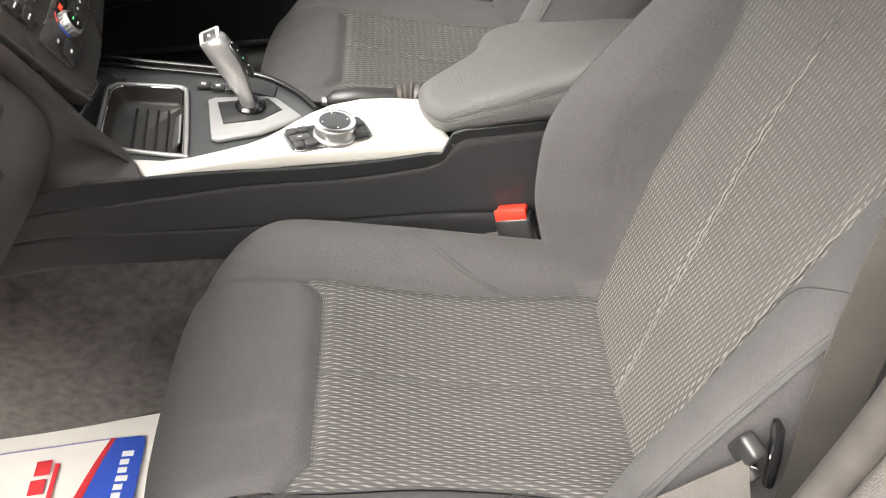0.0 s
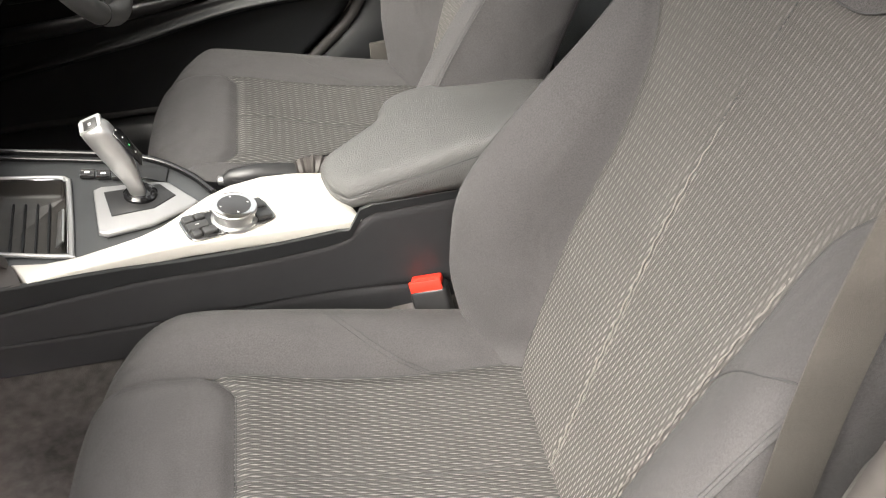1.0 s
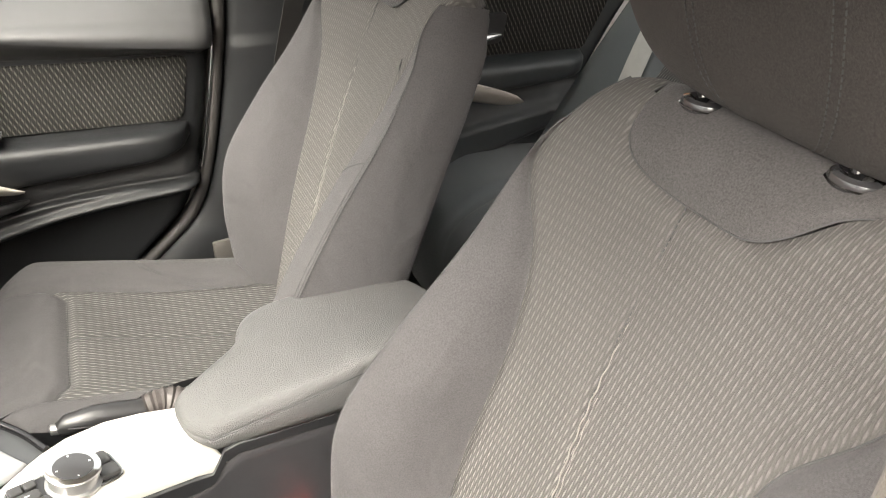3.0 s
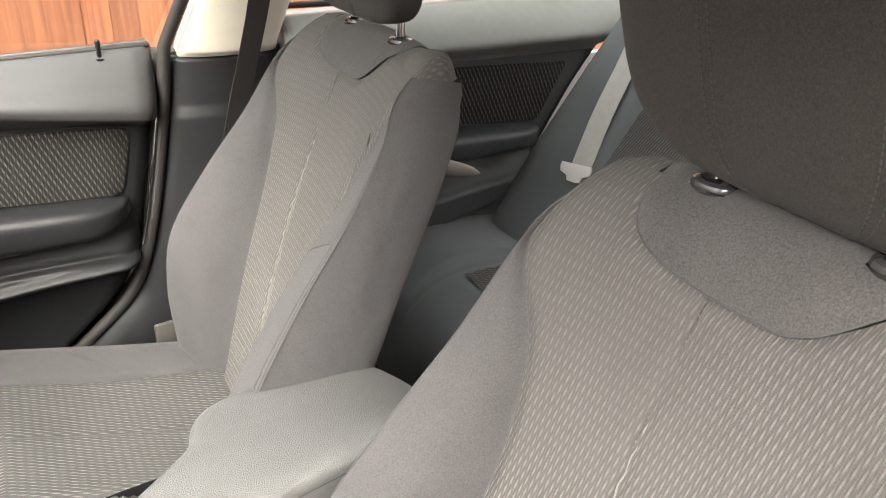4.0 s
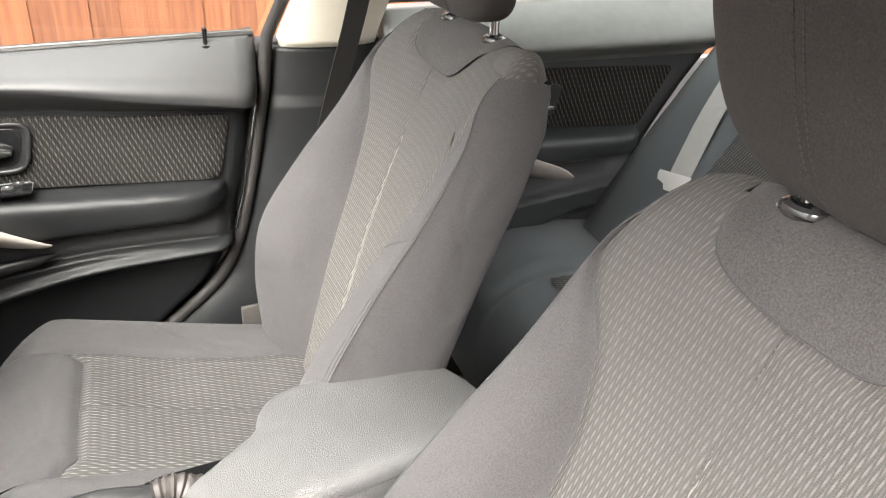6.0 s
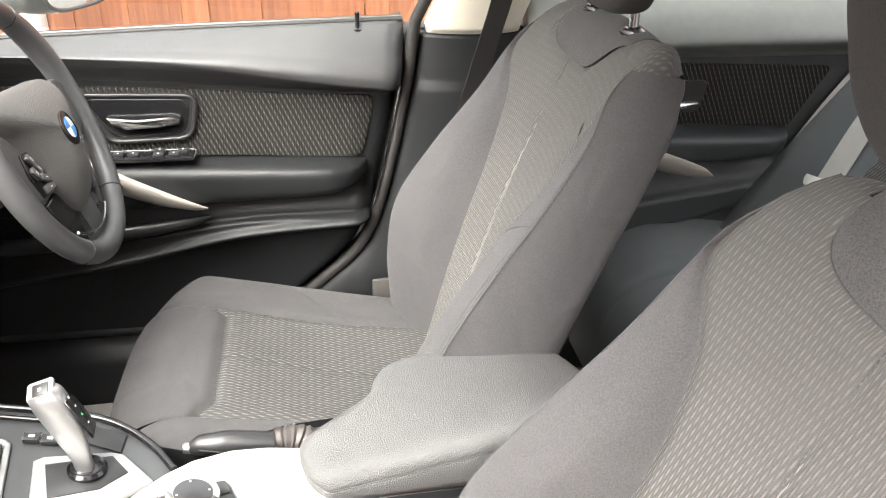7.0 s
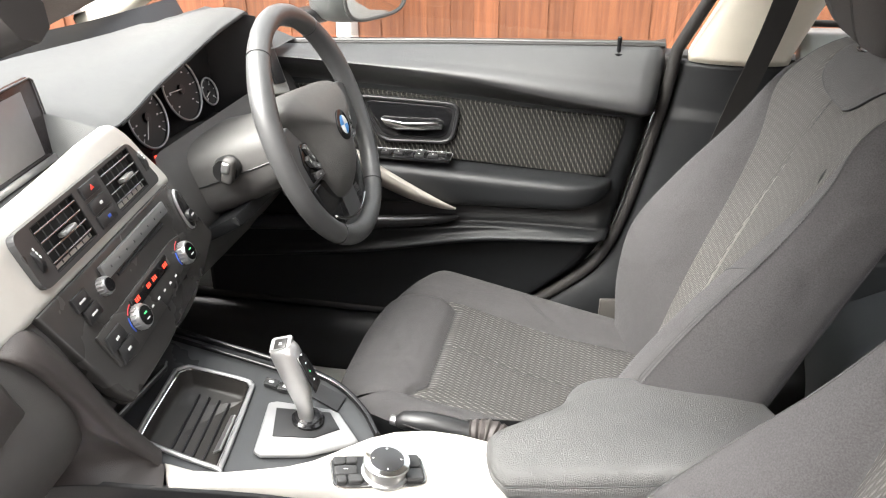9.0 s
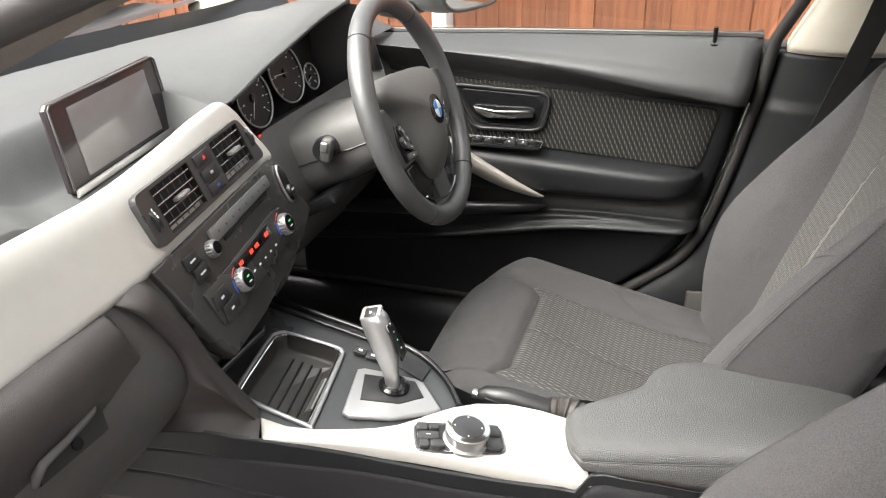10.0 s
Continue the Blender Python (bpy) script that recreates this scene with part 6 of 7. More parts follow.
# climate panel
prism("climate_panel", stack([(-0.150, 0.676), (0.060, 0.682), (0.098, 0.676), (0.104, 0.640), (0.05, 0.638), (-0.11, 0.630), (-0.142, 0.636)]), 0.004, SK, STACKBLACK, dash, 0.0015)
prism("display", stack([(-0.075, 0.661), (0.032, 0.663), (0.032, 0.677), (-0.075, 0.675)]), 0.001, SK @ Matrix.Translation((0, 0, 0.0042)), GLOSS, dash, 0.0003)
for y, w in ((-0.066, 0.012), (-0.034, 0.010), (-0.018, 0.012), (0.014, 0.012)):
    for k in range(3):
        prism("led_digit", stack([(y + k * w / 3, 0.6665), (y + (k + 0.55) * w / 3, 0.6665), (y + (k + 0.55) * w / 3, 0.671), (y + k * w / 3, 0.671)]), 0.0003, SK @ Matrix.Translation((0, 0, 0.0053)), LED, dash, 0.0001)
for k in range(5):
    y = -0.045 + 0.018 * k
    prism("symbol", stack([(y, 0.648), (y + 0.005, 0.648), (y + 0.005, 0.6502), (y, 0.6502)]), 0.0005, SK @ Matrix.Translation((0, 0, 0.0042)), MARK, dash, 0.0001)
ribbed("temperature_knob", 0.0140, 0.020, at_stack(-0.076, 0.6545, -0.006), dash, True)
ribbed("temperature_knob", 0.0140, 0.020, at_stack(0.071, 0.6585, -0.006), dash, True)
for y in (-0.076, 0.071):
    yz, = stack([(y, 0.6545 if y < 0 else 0.6585)])
    for col, a0, a1 in ((BLUE, 150, 205), (REDINK, 95, 140)):
        tube("scale_mark", [SK @ Vector((yz[0] + 0.0185 * math.cos(radians(a0 + (a1 - a0) * k / 8)), yz[1] + 0.0185 * math.sin(radians(a0 + (a1 - a0) * k / 8)), 0.0045)) for k in range(9)], 0.0006 if col is REDINK else 0.0009, col, dash, 6)
for y0, z0 in ((-0.145, 0.660), (-0.138, 0.643)):
    b4 = prism("climate_button", stack([(y0, z0 - 0.008), (y0 + 0.036, z0 - 0.006), (y0 + 0.034, z0 + 0.009), (y0 + 0.002, z0 + 0.009)]), 0.004, SK @ Matrix.Translation((0, 0, 0.003)), HARD, dash, 0.0012)
    prism("symbol", stack([(y0 + 0.014, z0 - 0.001), (y0 + 0.021, z0 - 0.001), (y0 + 0.021, z0 + 0.0015), (y0 + 0.014, z0 + 0.0015)]), 0.0005, SK @ Matrix.Translation((0, 0, 0.007)), MARK, b4, 0.0001)
# start button plate
ell = [(0.130 + 0.0115 * math.cos(w) + 0.002 * math.sin(w), 0.694 + 0.027 * math.sin(w)) for w in [2 * math.pi * k / 28 for k in range(28)]]
prism("start_plate", stack(ell), 0.004, SK, SATIN, dash, 0.0015, label="oval satin surround of the start button")
prism("start_inset", stack([(0.129 + (y - 0.129) * 0.84, 0.694 + (z - 0.694) * 0.91) for y, z in ell]), 0.002, SK @ Matrix.Translation((0, 0, 0.003)), GLOSS, dash, 0.0005)
lathe("start_button", [(0.0085, 0), (0.0085, 0.004), (0.0075, 0.006), (0, 0.006)], at_stack(0.129, 0.684, 0.004), HARD, dash, 32)
prism("symbol", stack([(0.125, 0.683), (0.133, 0.683), (0.133, 0.6855), (0.125, 0.6855)]), 0.0005, at_stack(0, 0.655, 0.0102), MARK, dash, 0.0001)

# screen on the dash top
scr = thing("display_screen", "switched-off navigation screen in a dark frame on the dash", "screen", (-0.43, -0.0295, 0.786))
SM = pose(0.0, 0, 0.0, 0, 0, 0) @ Matrix(((-math.sin(radians(8)), -math.sin(radians(8)) * math.cos(radians(8)), math.cos(radians(8)) ** 2, 0), (math.cos(radians(8)), -math.sin(radians(8)) ** 2, math.sin(radians(8)) * math.cos(radians(8)), 0), (0, math.cos(radians(8)), math.sin(radians(8)), 0), (0, 0, 0, 1))) @ Matrix.Diagonal((1.06, 0.92, 1, 1))
prism("frame", [(-0.106, -0.012), (0.106, -0.012), (0.110, -0.006), (0.108, 0.095), (0.102, 0.100), (-0.104, 0.100), (-0.110, 0.094), (-0.112, -0.006)], 0.010, SM @ Matrix.Translation((0, 0, -0.010)), SCREENFRAME, scr, 0.003, 3, "dark screen frame")
tube("frame_edge", [tuple(SM @ Vector(p)) for p in ((-0.111, -0.004, 0.001), (-0.108, 0.094, 0.001), (-0.103, 0.0985, 0.001), (0.101, 0.0985, 0.001), (0.107, 0.094, 0.001), (0.109, -0.004, 0.001))], 0.0013, KEYBAR, scr, 8)
prism("glass", [(-0.080, 0.002), (0.080, 0.002), (0.078, 0.088), (-0.080, 0.088)], 0.002, SM @ Matrix.Translation((0, 0, -0.0005)), SCREEN, scr, 0.0005, label="dark reflective screen")
prism("base_trim", [(-0.112, -0.013), (0.120, -0.013), (0.112, -0.003), (-0.110, -0.003)], 0.004, SM @ Matrix.Translation((0, 0, 0.0005)), SATIN, scr, 0.002, label="satin strip below the screen")

# instrument binnacle
bin_ = thing("instrument_cluster", "round black dials with pale rings under a hood", "instrument panel", (-0.45, 0.37, 0.76))
I0 = Vector((-0.45, 0.37, 0.76))
HY = [0.11 + 0.46 * k / 60 for k in range(61)]


def lip_pt(b, y):
    x, z = -0.365 + yaw_x(y) * 0.9, val(HOOD, y)
    return off((x - 0.075 * b + 0.003 * step01(0.15, 0.0, b), y, z - 0.004 * step01(0, 0.1, b) - 0.016 * step01(0.05, 1.0, b)), I0)


grid_sheet("hood_lip", lip_pt, [0, 0.04, 0.08, 0.15, 0.3, 0.5, 0.75, 1], HY, BLACK, bin_, "black underside of the hood")
grid_sheet("back_plate", lambda z, y: off((-0.446 - 0.02 * z, y, 0.69 + (val(HOOD, y) - 0.024 - 0.69) * z), I0), lin(0, 1, 6), lin(0.19, 0.535, 20), DIALFACE, bin_, "dark dial carrier")
tube("hood_edge", [off((-0.366 + yaw_x(y) * 0.9, y, val(HOOD, y) - 0.0035), I0) for y in lin(0.13, 0.535, 40)], [0.0026 + 0.0016 * k / 40 for k in range(41)], DASH, bin_, 10)
grid_sheet("lower_lip", lambda b, y: off((-0.446 + 0.068 * b, y, 0.706 - 0.018 * b - 0.03 * step01(0.8, 1, b) + 0.05 * step01(0.26, 0.15, y)), I0), lin(0, 1, 12), lin(0.14, 0.58, 30), DIALFACE, bin_)
grid_sheet("side_cheek", lambda b, z: off((-0.446 + 0.068 * b, 0.215 - 0.075 * b, 0.69 + (val(HOOD, 0.215 - 0.075 * b) - 0.004 - 0.016 * (1 - b) - 0.69) * z), I0), lin(0, 1, 8), lin(0, 1, 10), DIALFACE, bin_)
grid_sheet("side_cheek", lambda b, z: off((-0.446 + 0.078 * b, 0.50 + 0.035 * b, 0.68 + (val(HOOD, 0.50 + 0.035 * b) - 0.004 - 0.016 * (1 - b) - 0.68) * z), I0), lin(0, 1, 8), lin(0, 1, 10), DIALFACE, bin_)
DM = Matrix.Translation(-I0) @ Matrix.Translation((-0.436, 0, 0.76)) @ pose(0, 0, 0, 0, 72, 0) @ pose(0, 0, 0, 0, 0, 90)


def dial(y, z, r, n, ang):
    m = DM @ Matrix.Translation((y, (z - 0.76) * 1.05, 0.0))
    d = lathe("dial", [(r, 0), (r, 0.004), (r * 0.97, 0.006), (r * 0.93, 0.003), (0, 0.003)], m, DIALFACE, bin_, 48, "black dial face")
    tube("dial_ring", [tuple(m @ Vector((r * 0.98 * math.cos(2 * math.pi * k / 48), r * 0.98 * math.sin(2 * math.pi * k / 48), 0.006))) for k in range(48)], 0.0016, SATIN, d, 8, True, label="pale chrome dial ring")
    for k in range(n):
        w = radians(225 - 270 * k / (n - 1))
        box("tick", (0.007 if k % 2 == 0 else 0.004, 0.0012, 0.0004), m @ pose(0.84 * r * math.cos(w), 0.84 * r * math.sin(w), 0.0034, 0, 0, math.degrees(w)), MARK, d, 0.0001, 1)
    for k in range(0, n, 2):
        w = radians(225 - 270 * k / (n - 1))
        box("numeral", (0.0042, 0.0022, 0.0004), m @ pose(0.62 * r * math.cos(w), 0.62 * r * math.sin(w), 0.0034), MARK, d, 0.0001, 1)
    lathe("needle_hub", [(0.16 * r, 0.003), (0.15 * r, 0.007), (0, 0.007)], m, HARD, d, 20)
    box("needle", (0.75 * r, 0.0016, 0.001), m @ pose(0, 0, 0.0065, 0, 0, ang) @ Matrix.Translation((0.38 * r, 0, 0)), WHITE, d, 0.0002, 1)


dial(0.271, 0.766, 0.047, 15, 232)
dial(0.384, 0.777, 0.051, 13, 175)
dial(0.458, 0.753, 0.023, 7, 200)
box("warning_light", (0.001, 0.005, 0.004), Matrix.Translation(Vector((-0.430, 0.270, 0.707)) - I0), LED, bin_, 0.0003, 1)

# pearl end piece and side vent beyond the wheel
prism("side_vent_trim", [(-0.035, -0.06), (0.03, -0.075), (0.045, 0.055), (-0.02, 0.065)], 0.014, Matrix.Translation(Vector((-0.40, 0.615, 0.77)) - S0) @ pose(0, 0, 0, 0, 70, 0) @ pose(0, 0, 0, 0, 0, 90), PEARL, dash, 0.004, 3, "pearl trim round the side air vent")
prism("side_vent", [(-0.02, -0.045), (0.016, -0.052), (0.028, 0.035), (-0.008, 0.042)], 0.008, Matrix.Translation(Vector((-0.396, 0.615, 0.772)) - S0) @ pose(0, 0, 0, 0, 70, 0) @ pose(0, 0, 0, 0, 0, 90) @ Matrix.Translation((0, 0, 0.008)), HARD, dash, 0.002)

# glove box and knee panel
gb = thing("glove_box", "dark brown-black glove box lid with a long handle", "glove box", (-0.30, -0.48, 0.6))
GB = Vector((-0.30, -0.48, 0.6))
LID = [(0, -0.300, 0.728), (0.06, -0.276, 0.722), (0.18, -0.262, 0.695), (0.34, -0.272, 0.655), (0.55, -0.305, 0.605), (0.75, -0.362, 0.548), (1.0, -0.44, 0.480)]


def lid_edge(b):
    return val([(0, -0.272), (0.2, -0.262), (0.4, -0.232), (0.7, -0.214), (1.0, -0.216)], b) - 0.003


def glove(b, a):
    x, z = curve_at(LID, b)
    y1 = lid_edge(b)
    y = -0.73 + (y1 + 0.73) * a
    d = y1 - y
    return off((x - 0.012 * math.exp(-(d / 0.006) ** 2) + 0.012 * step01(0.0, 0.12, d) - 0.03 * step01(-0.60, -0.73, y), y, z), GB)


grid_sheet("lid", glove, lin(0, 1, 40), [k / 50 for k in range(46)] + [0.92, 0.94, 0.96, 0.97, 0.98, 0.985, 0.99, 0.995, 1.0], WARMBLACK, gb, "grained glove box lid")
grid_sheet("lower_edge", lambda b, y: off((-0.44 - 0.10 * b, y, 0.48 - 0.03 * b), GB), lin(0, 1, 4), lin(-0.73, -0.20, 10), WARMBLACK, gb)
prism("handle_recess", [(-0.040, -0.012), (0.042, -0.016), (0.046, 0.010), (-0.030, 0.014)], 0.003, Matrix.Translation(Vector((-0.2585, -0.378, 0.655)) - GB) @ pose(0, 0, 0, 0, 74, 0) @ pose(0, 0, 0, 0, 0, 90), HARD, gb, 0.001)
tube("handle", [off(p, GB) for p in ((-0.262, -0.336, 0.667), (-0.255, -0.345, 0.667), (-0.252, -0.38, 0.665), (-0.252, -0.412, 0.663), (-0.254, -0.419, 0.655), (-0.258, -0.420, 0.645))], [0.002, 0.0032, 0.0035, 0.0045, 0.005, 0.003], SHROUD, gb, 10, label="grey glove box handle")
lathe("lock", [(0.006, 0), (0.006, 0.002), (0.004, 0.002)], Matrix.Translation(Vector((-0.2545, -0.372, 0.652)) - GB) @ pose(0, 0, 0, 0, 74, 0), GLOSS, gb, 16)


RIDGE = [(0, -0.290, -0.262, 0.728), (0.2, -0.262, -0.245, 0.712), (0.4, -0.250, -0.212, 0.655), (0.6, -0.243, -0.195, 0.615), (0.8, -0.236, -0.178, 0.576), (1, -0.224, -0.144, 0.513)]
FOOT = [(0, -0.300, -0.268, 0.722), (0.2, -0.312, -0.230, 0.624), (0.4, -0.372, -0.214, 0.547), (0.6, -0.42, -0.2165, 0.480), (0.8, -0.31, -0.203, 0.519), (1, -0.207, -0.174, 0.509)]


def knee(a, b):
    r, f = Vector(curve_at(RIDGE, a)), Vector(curve_at(FOOT, a))
    if b < 0.3:
        i = r + Vector((-0.055, 0.06, 0.006)) * (1 - 0.6 * a)
        k = b / 0.3
        p = i.lerp(r, k) + Vector((0.010, 0.0, 0.008)) * math.sin(math.pi * k) * (1 - 0.5 * a)
    else:
        k = (b - 0.3) / 0.7
        p = r.lerp(f, k) + Vector((-0.004, 0.012, 0)) * math.sin(math.pi * k) - Vector((0, 0.006, 0)) * math.exp(-((k - 0.08) / 0.08) ** 2)
    return off(tuple(p), S0)


grid_sheet("knee_panel", knee, lin(0, 1, 40), lin(0, 1, 40), WARMBLACK, dash, "rounded panel beside the centre stack")

# steering column with stalks
col = thing("steering_column", "black steering column shroud with stalks", "steering column", (-0.32, 0.365, 0.68))
L0 = Vector((-0.32, 0.365, 0.68))
verts, faces = [], []
for i in range(15):
    a = i / 14
    x, z, hy, hz = curve_at([(0, -0.46, 0.642, 0.132, 0.064), (0.4, -0.37, 0.663, 0.110, 0.065), (0.75, -0.29, 0.692, 0.088, 0.060), (0.95, -0.235, 0.715, 0.078, 0.052), (1, -0.228, 0.717, 0.072, 0.045)], a)
    for k in range(28):
        w = 2 * math.pi * k / 28
        c, s = math.cos(w), math.sin(w)
        verts.append(off((x, 0.365 + math.copysign(abs(c) ** 0.6, c) * hy, z + math.copysign(abs(s) ** 0.6, s) * hz), L0))
for i in range(14):
    for k in range(28):
        faces.append((i * 28 + k, i * 28 + (k + 1) % 28, (i + 1) * 28 + (k + 1) % 28, (i + 1) * 28 + k))
faces.append(tuple(14 * 28 + k for k in range(28)))
place("shroud", mesh_of("shroud", verts, faces), SHROUD, col)
tube("split_line", [off(p, L0) for p in ((-0.45, 0.2345, 0.642), (-0.37, 0.2545, 0.663), (-0.30, 0.2745, 0.688), (-0.24, 0.2865, 0.712))], 0.0014, HARD, col, 6)
tube("stalk", [off(p, L0) for p in ((-0.315, 0.295, 0.700), (-0.312, 0.262, 0.700), (-0.310, 0.250, 0.700))], [0.014, 0.020, 0.018], HARD, col, 16, label="wiper stalk end")
box("stalk_cap", (0.018, 0.018, 0.040), Matrix.Translation(Vector((-0.300, 0.243, 0.706)) - L0) @ pose(0, 0, 0, 0, 12, 0), SHROUD, col, 0.006, 3)
box("stalk_key", (0.012, 0.006, 0.016), Matrix.Translation(Vector((-0.300, 0.233, 0.713)) - L0) @ pose(0, 0, 0, 0, 12, 0), SATIN, col, 0.003, 3, "silver stalk push key")
tube("adjust_lever", [off(p, L0) for p in ((-0.30, 0.32, 0.628), (-0.30, 0.27, 0.622), (-0.295, 0.235, 0.628))], [0.006, 0.008, 0.005], HARD, col, 10, flat=(0.6, 1.4))
prism("under_panel", [(-0.20, -0.16), (0.20, -0.16), (0.20, 0.16), (-0.20, 0.16)], 0.02, Matrix.Translation(Vector((-0.46, 0.40, 0.52)) - L0) @ pose(0, 0, 0, 0, -30, 0), BLACK, col, 0.005)

# steering wheel
wheel = thing("steering_wheel", "black leather three-spoke steering wheel", "steering wheel", (-0.20, 0.365, 0.74))
WM = pose(0, 0, 0, 0, 0, 2.3) @ pose(0, 0, 0, 0, 69.7, 0) @ pose(0, 0, 0, 0, 0, 90)   # local x to the driver's right, y up, z towards the driver
RR = 0.172
rim = [tuple(WM @ Vector((RR * math.cos(w), RR * math.sin(w), 0))) for w in [2 * math.pi * k / 72 for k in range(72)]]
rims = [0.0158 + 0.0016 * (math.exp(-((k - 6) / 4) ** 2) + math.exp(-((k - 30) / 4) ** 2)) for k in range(72)]
tube("rim", rim, rims, RIM, wheel, 18, True, label="worn black leather rim")
for wdeg in (52, 128, 233, 307):
    w = radians(wdeg)
    m = WM @ pose(RR * math.cos(w), RR * math.sin(w), 0, 0, 0, wdeg) @ pose(0, 0, 0, 90, 0, 0)
    tube("rim_seam", [tuple(m @ Vector((0.0162 * math.cos(2 * math.pi * k / 24), 0.0162 * math.sin(2 * math.pi * k / 24), 0))) for k in range(24)], 0.0009, HARD, wheel, 6, True)
# hub pad, the wheel a little off straight
HM = WM @ pose(0, 0, 0, 0, 0, -8)
verts, faces = [], []
hub = [(0.0, 0.064), (0.045, 0.064), (0.082, 0.060), (0.103, 0.052), (0.110, 0.040), (0.104, 0.026), (0.086, 0.008), (0.068, -0.028), (0.055, -0.070), (0.037, -0.100), (0.018, -0.112), (0.0, -0.114)]
hub = hub + [(-x, y) for x, y in hub[-2:0:-1]]
hubf = [curve_at([(i, *p) for i, p in enumerate(hub + hub[:1])], k * len(hub) / 72) for k in range(72)]
for s, h in ((0.98, -0.036), (1.0, -0.004), (0.985, 0.004), (0.93, 0.0105), (0.80, 0.0185), (0.60, 0.0270), (0.34, 0.0330), (0.10, 0.0345)):
    for x, y in hubf:
        verts.append(tuple(HM @ Vector((x * s, (y + 0.012) * s - 0.012, h - 0.006 * step01(-0.05, -0.12, y * s)))))
for k in range(7):
    for i in range(72):
        j = (i + 1) % 72
        faces.append((k * 72 + i, k * 72 + j, (k + 1) * 72 + j, (k + 1) * 72 + i))
faces.append(tuple(7 * 72 + i for i in range(72)))
place("hub_pad", mesh_of("hub_pad", verts, faces), HUBPAD, wheel, "grained airbag pad")
EM = HM @ Matrix.Translation((-0.002, -0.008, 0.0330))
em = lathe("emblem", [(0.0235, 0), (0.0235, 0.002), (0.021, 0.003), (0, 0.003)], EM, GLOSS, wheel, 40, "round badge in blue and white quarters")
for q in range(4):
    ring_ = [(0, 0)] + [(0.0145 * math.cos(radians(90 * q + 90 * k / 8)), 0.0145 * math.sin(radians(90 * q + 90 * k / 8))) for k in range(9)]
    prism("badge_quarter", ring_, 0.0006, EM @ Matrix.Translation((0, 0, 0.003)), BADGEBLUE if q % 2 else MARK, em, 0.0001)


for sx in (1, -1):
    prism("spoke", [(0.112 * sx, 0.036), (0.142 * sx, 0.034), (0.167 * sx, 0.024), (0.169 * sx, -0.026), (0.148 * sx, -0.044), (0.112 * sx, -0.058), (0.062 * sx, -0.060), (0.074 * sx, -0.020), (0.092 * sx, 0.010)], 0.014, WM @ Matrix.Translation((0, 0, -0.014)), SPOKEGREY, wheel, 0.004, 3, "satin grey spoke cover")
    prism("lower_cover", [(0.058 * sx, -0.064), (0.110 * sx, -0.062), (0.100 * sx, -0.100), (0.084 * sx, -0.122), (0.062 * sx, -0.146), (0.024 * sx, -0.150), (0.026 * sx, -0.108)], 0.014, WM @ Matrix.Translation((0, 0, -0.018)), GLOSS, wheel, 0.004, 3, "gloss black lower spoke cover")
    keys = prism("switch_panel", [(0.084 * sx, 0.002), (0.106 * sx, 0.006), (0.118 * sx, -0.020), (0.112 * sx, -0.052), (0.064 * sx, -0.054), (0.072 * sx, -0.024)], 0.003, WM @ Matrix.Translation((0, 0, -0.0005)), GLOSS, wheel, 0.0012, 2, "dark switch panel")
    for bx, by, turn, ln in ((0.096, -0.006, 62, 0.016), (0.090, -0.020, 62, 0.018), (0.104, -0.022, 62, 0.016), (0.086, -0.035, 30, 0.024), (0.090, -0.047, 8, 0.030)):
        m = WM @ pose(sx * bx, by, 0.0045, 0, 0, sx * turn)
        kb = box("spoke_button", (ln, 0.010, 0.006), m, SPOKEGREY, keys, 0.0018, 2)
        box("button_edge", (ln - 0.002, 0.0014, 0.0012), m @ Matrix.Translation((0, -0.0046, 0.0024)), HANDLE, keys, 0.0004, 1)
        box("symbol", (0.006, 0.0016, 0.0004), m @ Matrix.Translation((0, 0, 0.0032)), MARK, keys, 0.0001, 1)
prism("lower_spoke", [(-0.050, -0.108), (0.050, -0.108), (0.066, -0.158), (0.034, -0.168), (-0.034, -0.168), (-0.066, -0.158)], 0.014, WM @ Matrix.Translation((0, 0, -0.018)), RIM, wheel, 0.005, 3)
tube("spoke_inlay", [tuple(HM @ Vector(p)) for p in smooth_line([(-0.070, -0.128, 0.001), (-0.040, -0.1405, 0.002), (0.0, -0.1455, 0.003), (0.040, -0.1405, 0.002), (0.070, -0.128, 0.001)], 24)], 0.0020, HANDLE, wheel, 8, label="bright chrome inlay")

# ---- paper mats on the floor ----
def paper_mat(x0, x1, y0, y1, turn, label):
    t = thing("paper_mat", label, "paper mat", ((x0 + x1) / 2, (y0 + y1) / 2, FLOOR_Z + 0.003), group="paper mats")
    t.rotation_euler = (0, 0, radians(turn))
    w, h = (x1 - x0) / 2, (y1 - y0) / 2
    verts, faces = [], []
    nx, ny = 16, 16
    for i in range(nx + 1):
        for j in range(ny + 1):
            x, y = -w + 2 * w * i / nx, -h + 2 * h * j / ny
            verts.append((x, y, 0.004 + 0.0026 * noise.noise((x * 9, y * 9, 0.3))))
    for i in range(nx):
        for j in range(ny):
            faces.append((i * (ny + 1) + j, (i + 1) * (ny + 1) + j, (i + 1) * (ny + 1) + j + 1, i * (ny + 1) + j + 1))
    place("sheet", mesh_of("sheet", verts, faces), PAPER, t)
    return t


def ink(name, outline, mat, parent, lift=0.0072):
    prism(name, outline, 0.0006, Matrix.Translation((0, 0, lift)), mat, parent, 0.0001)


mat_p = paper_mat(-0.66, -0.28, -0.536, -0.204, 6, "white paper floor mat with red and blue print")


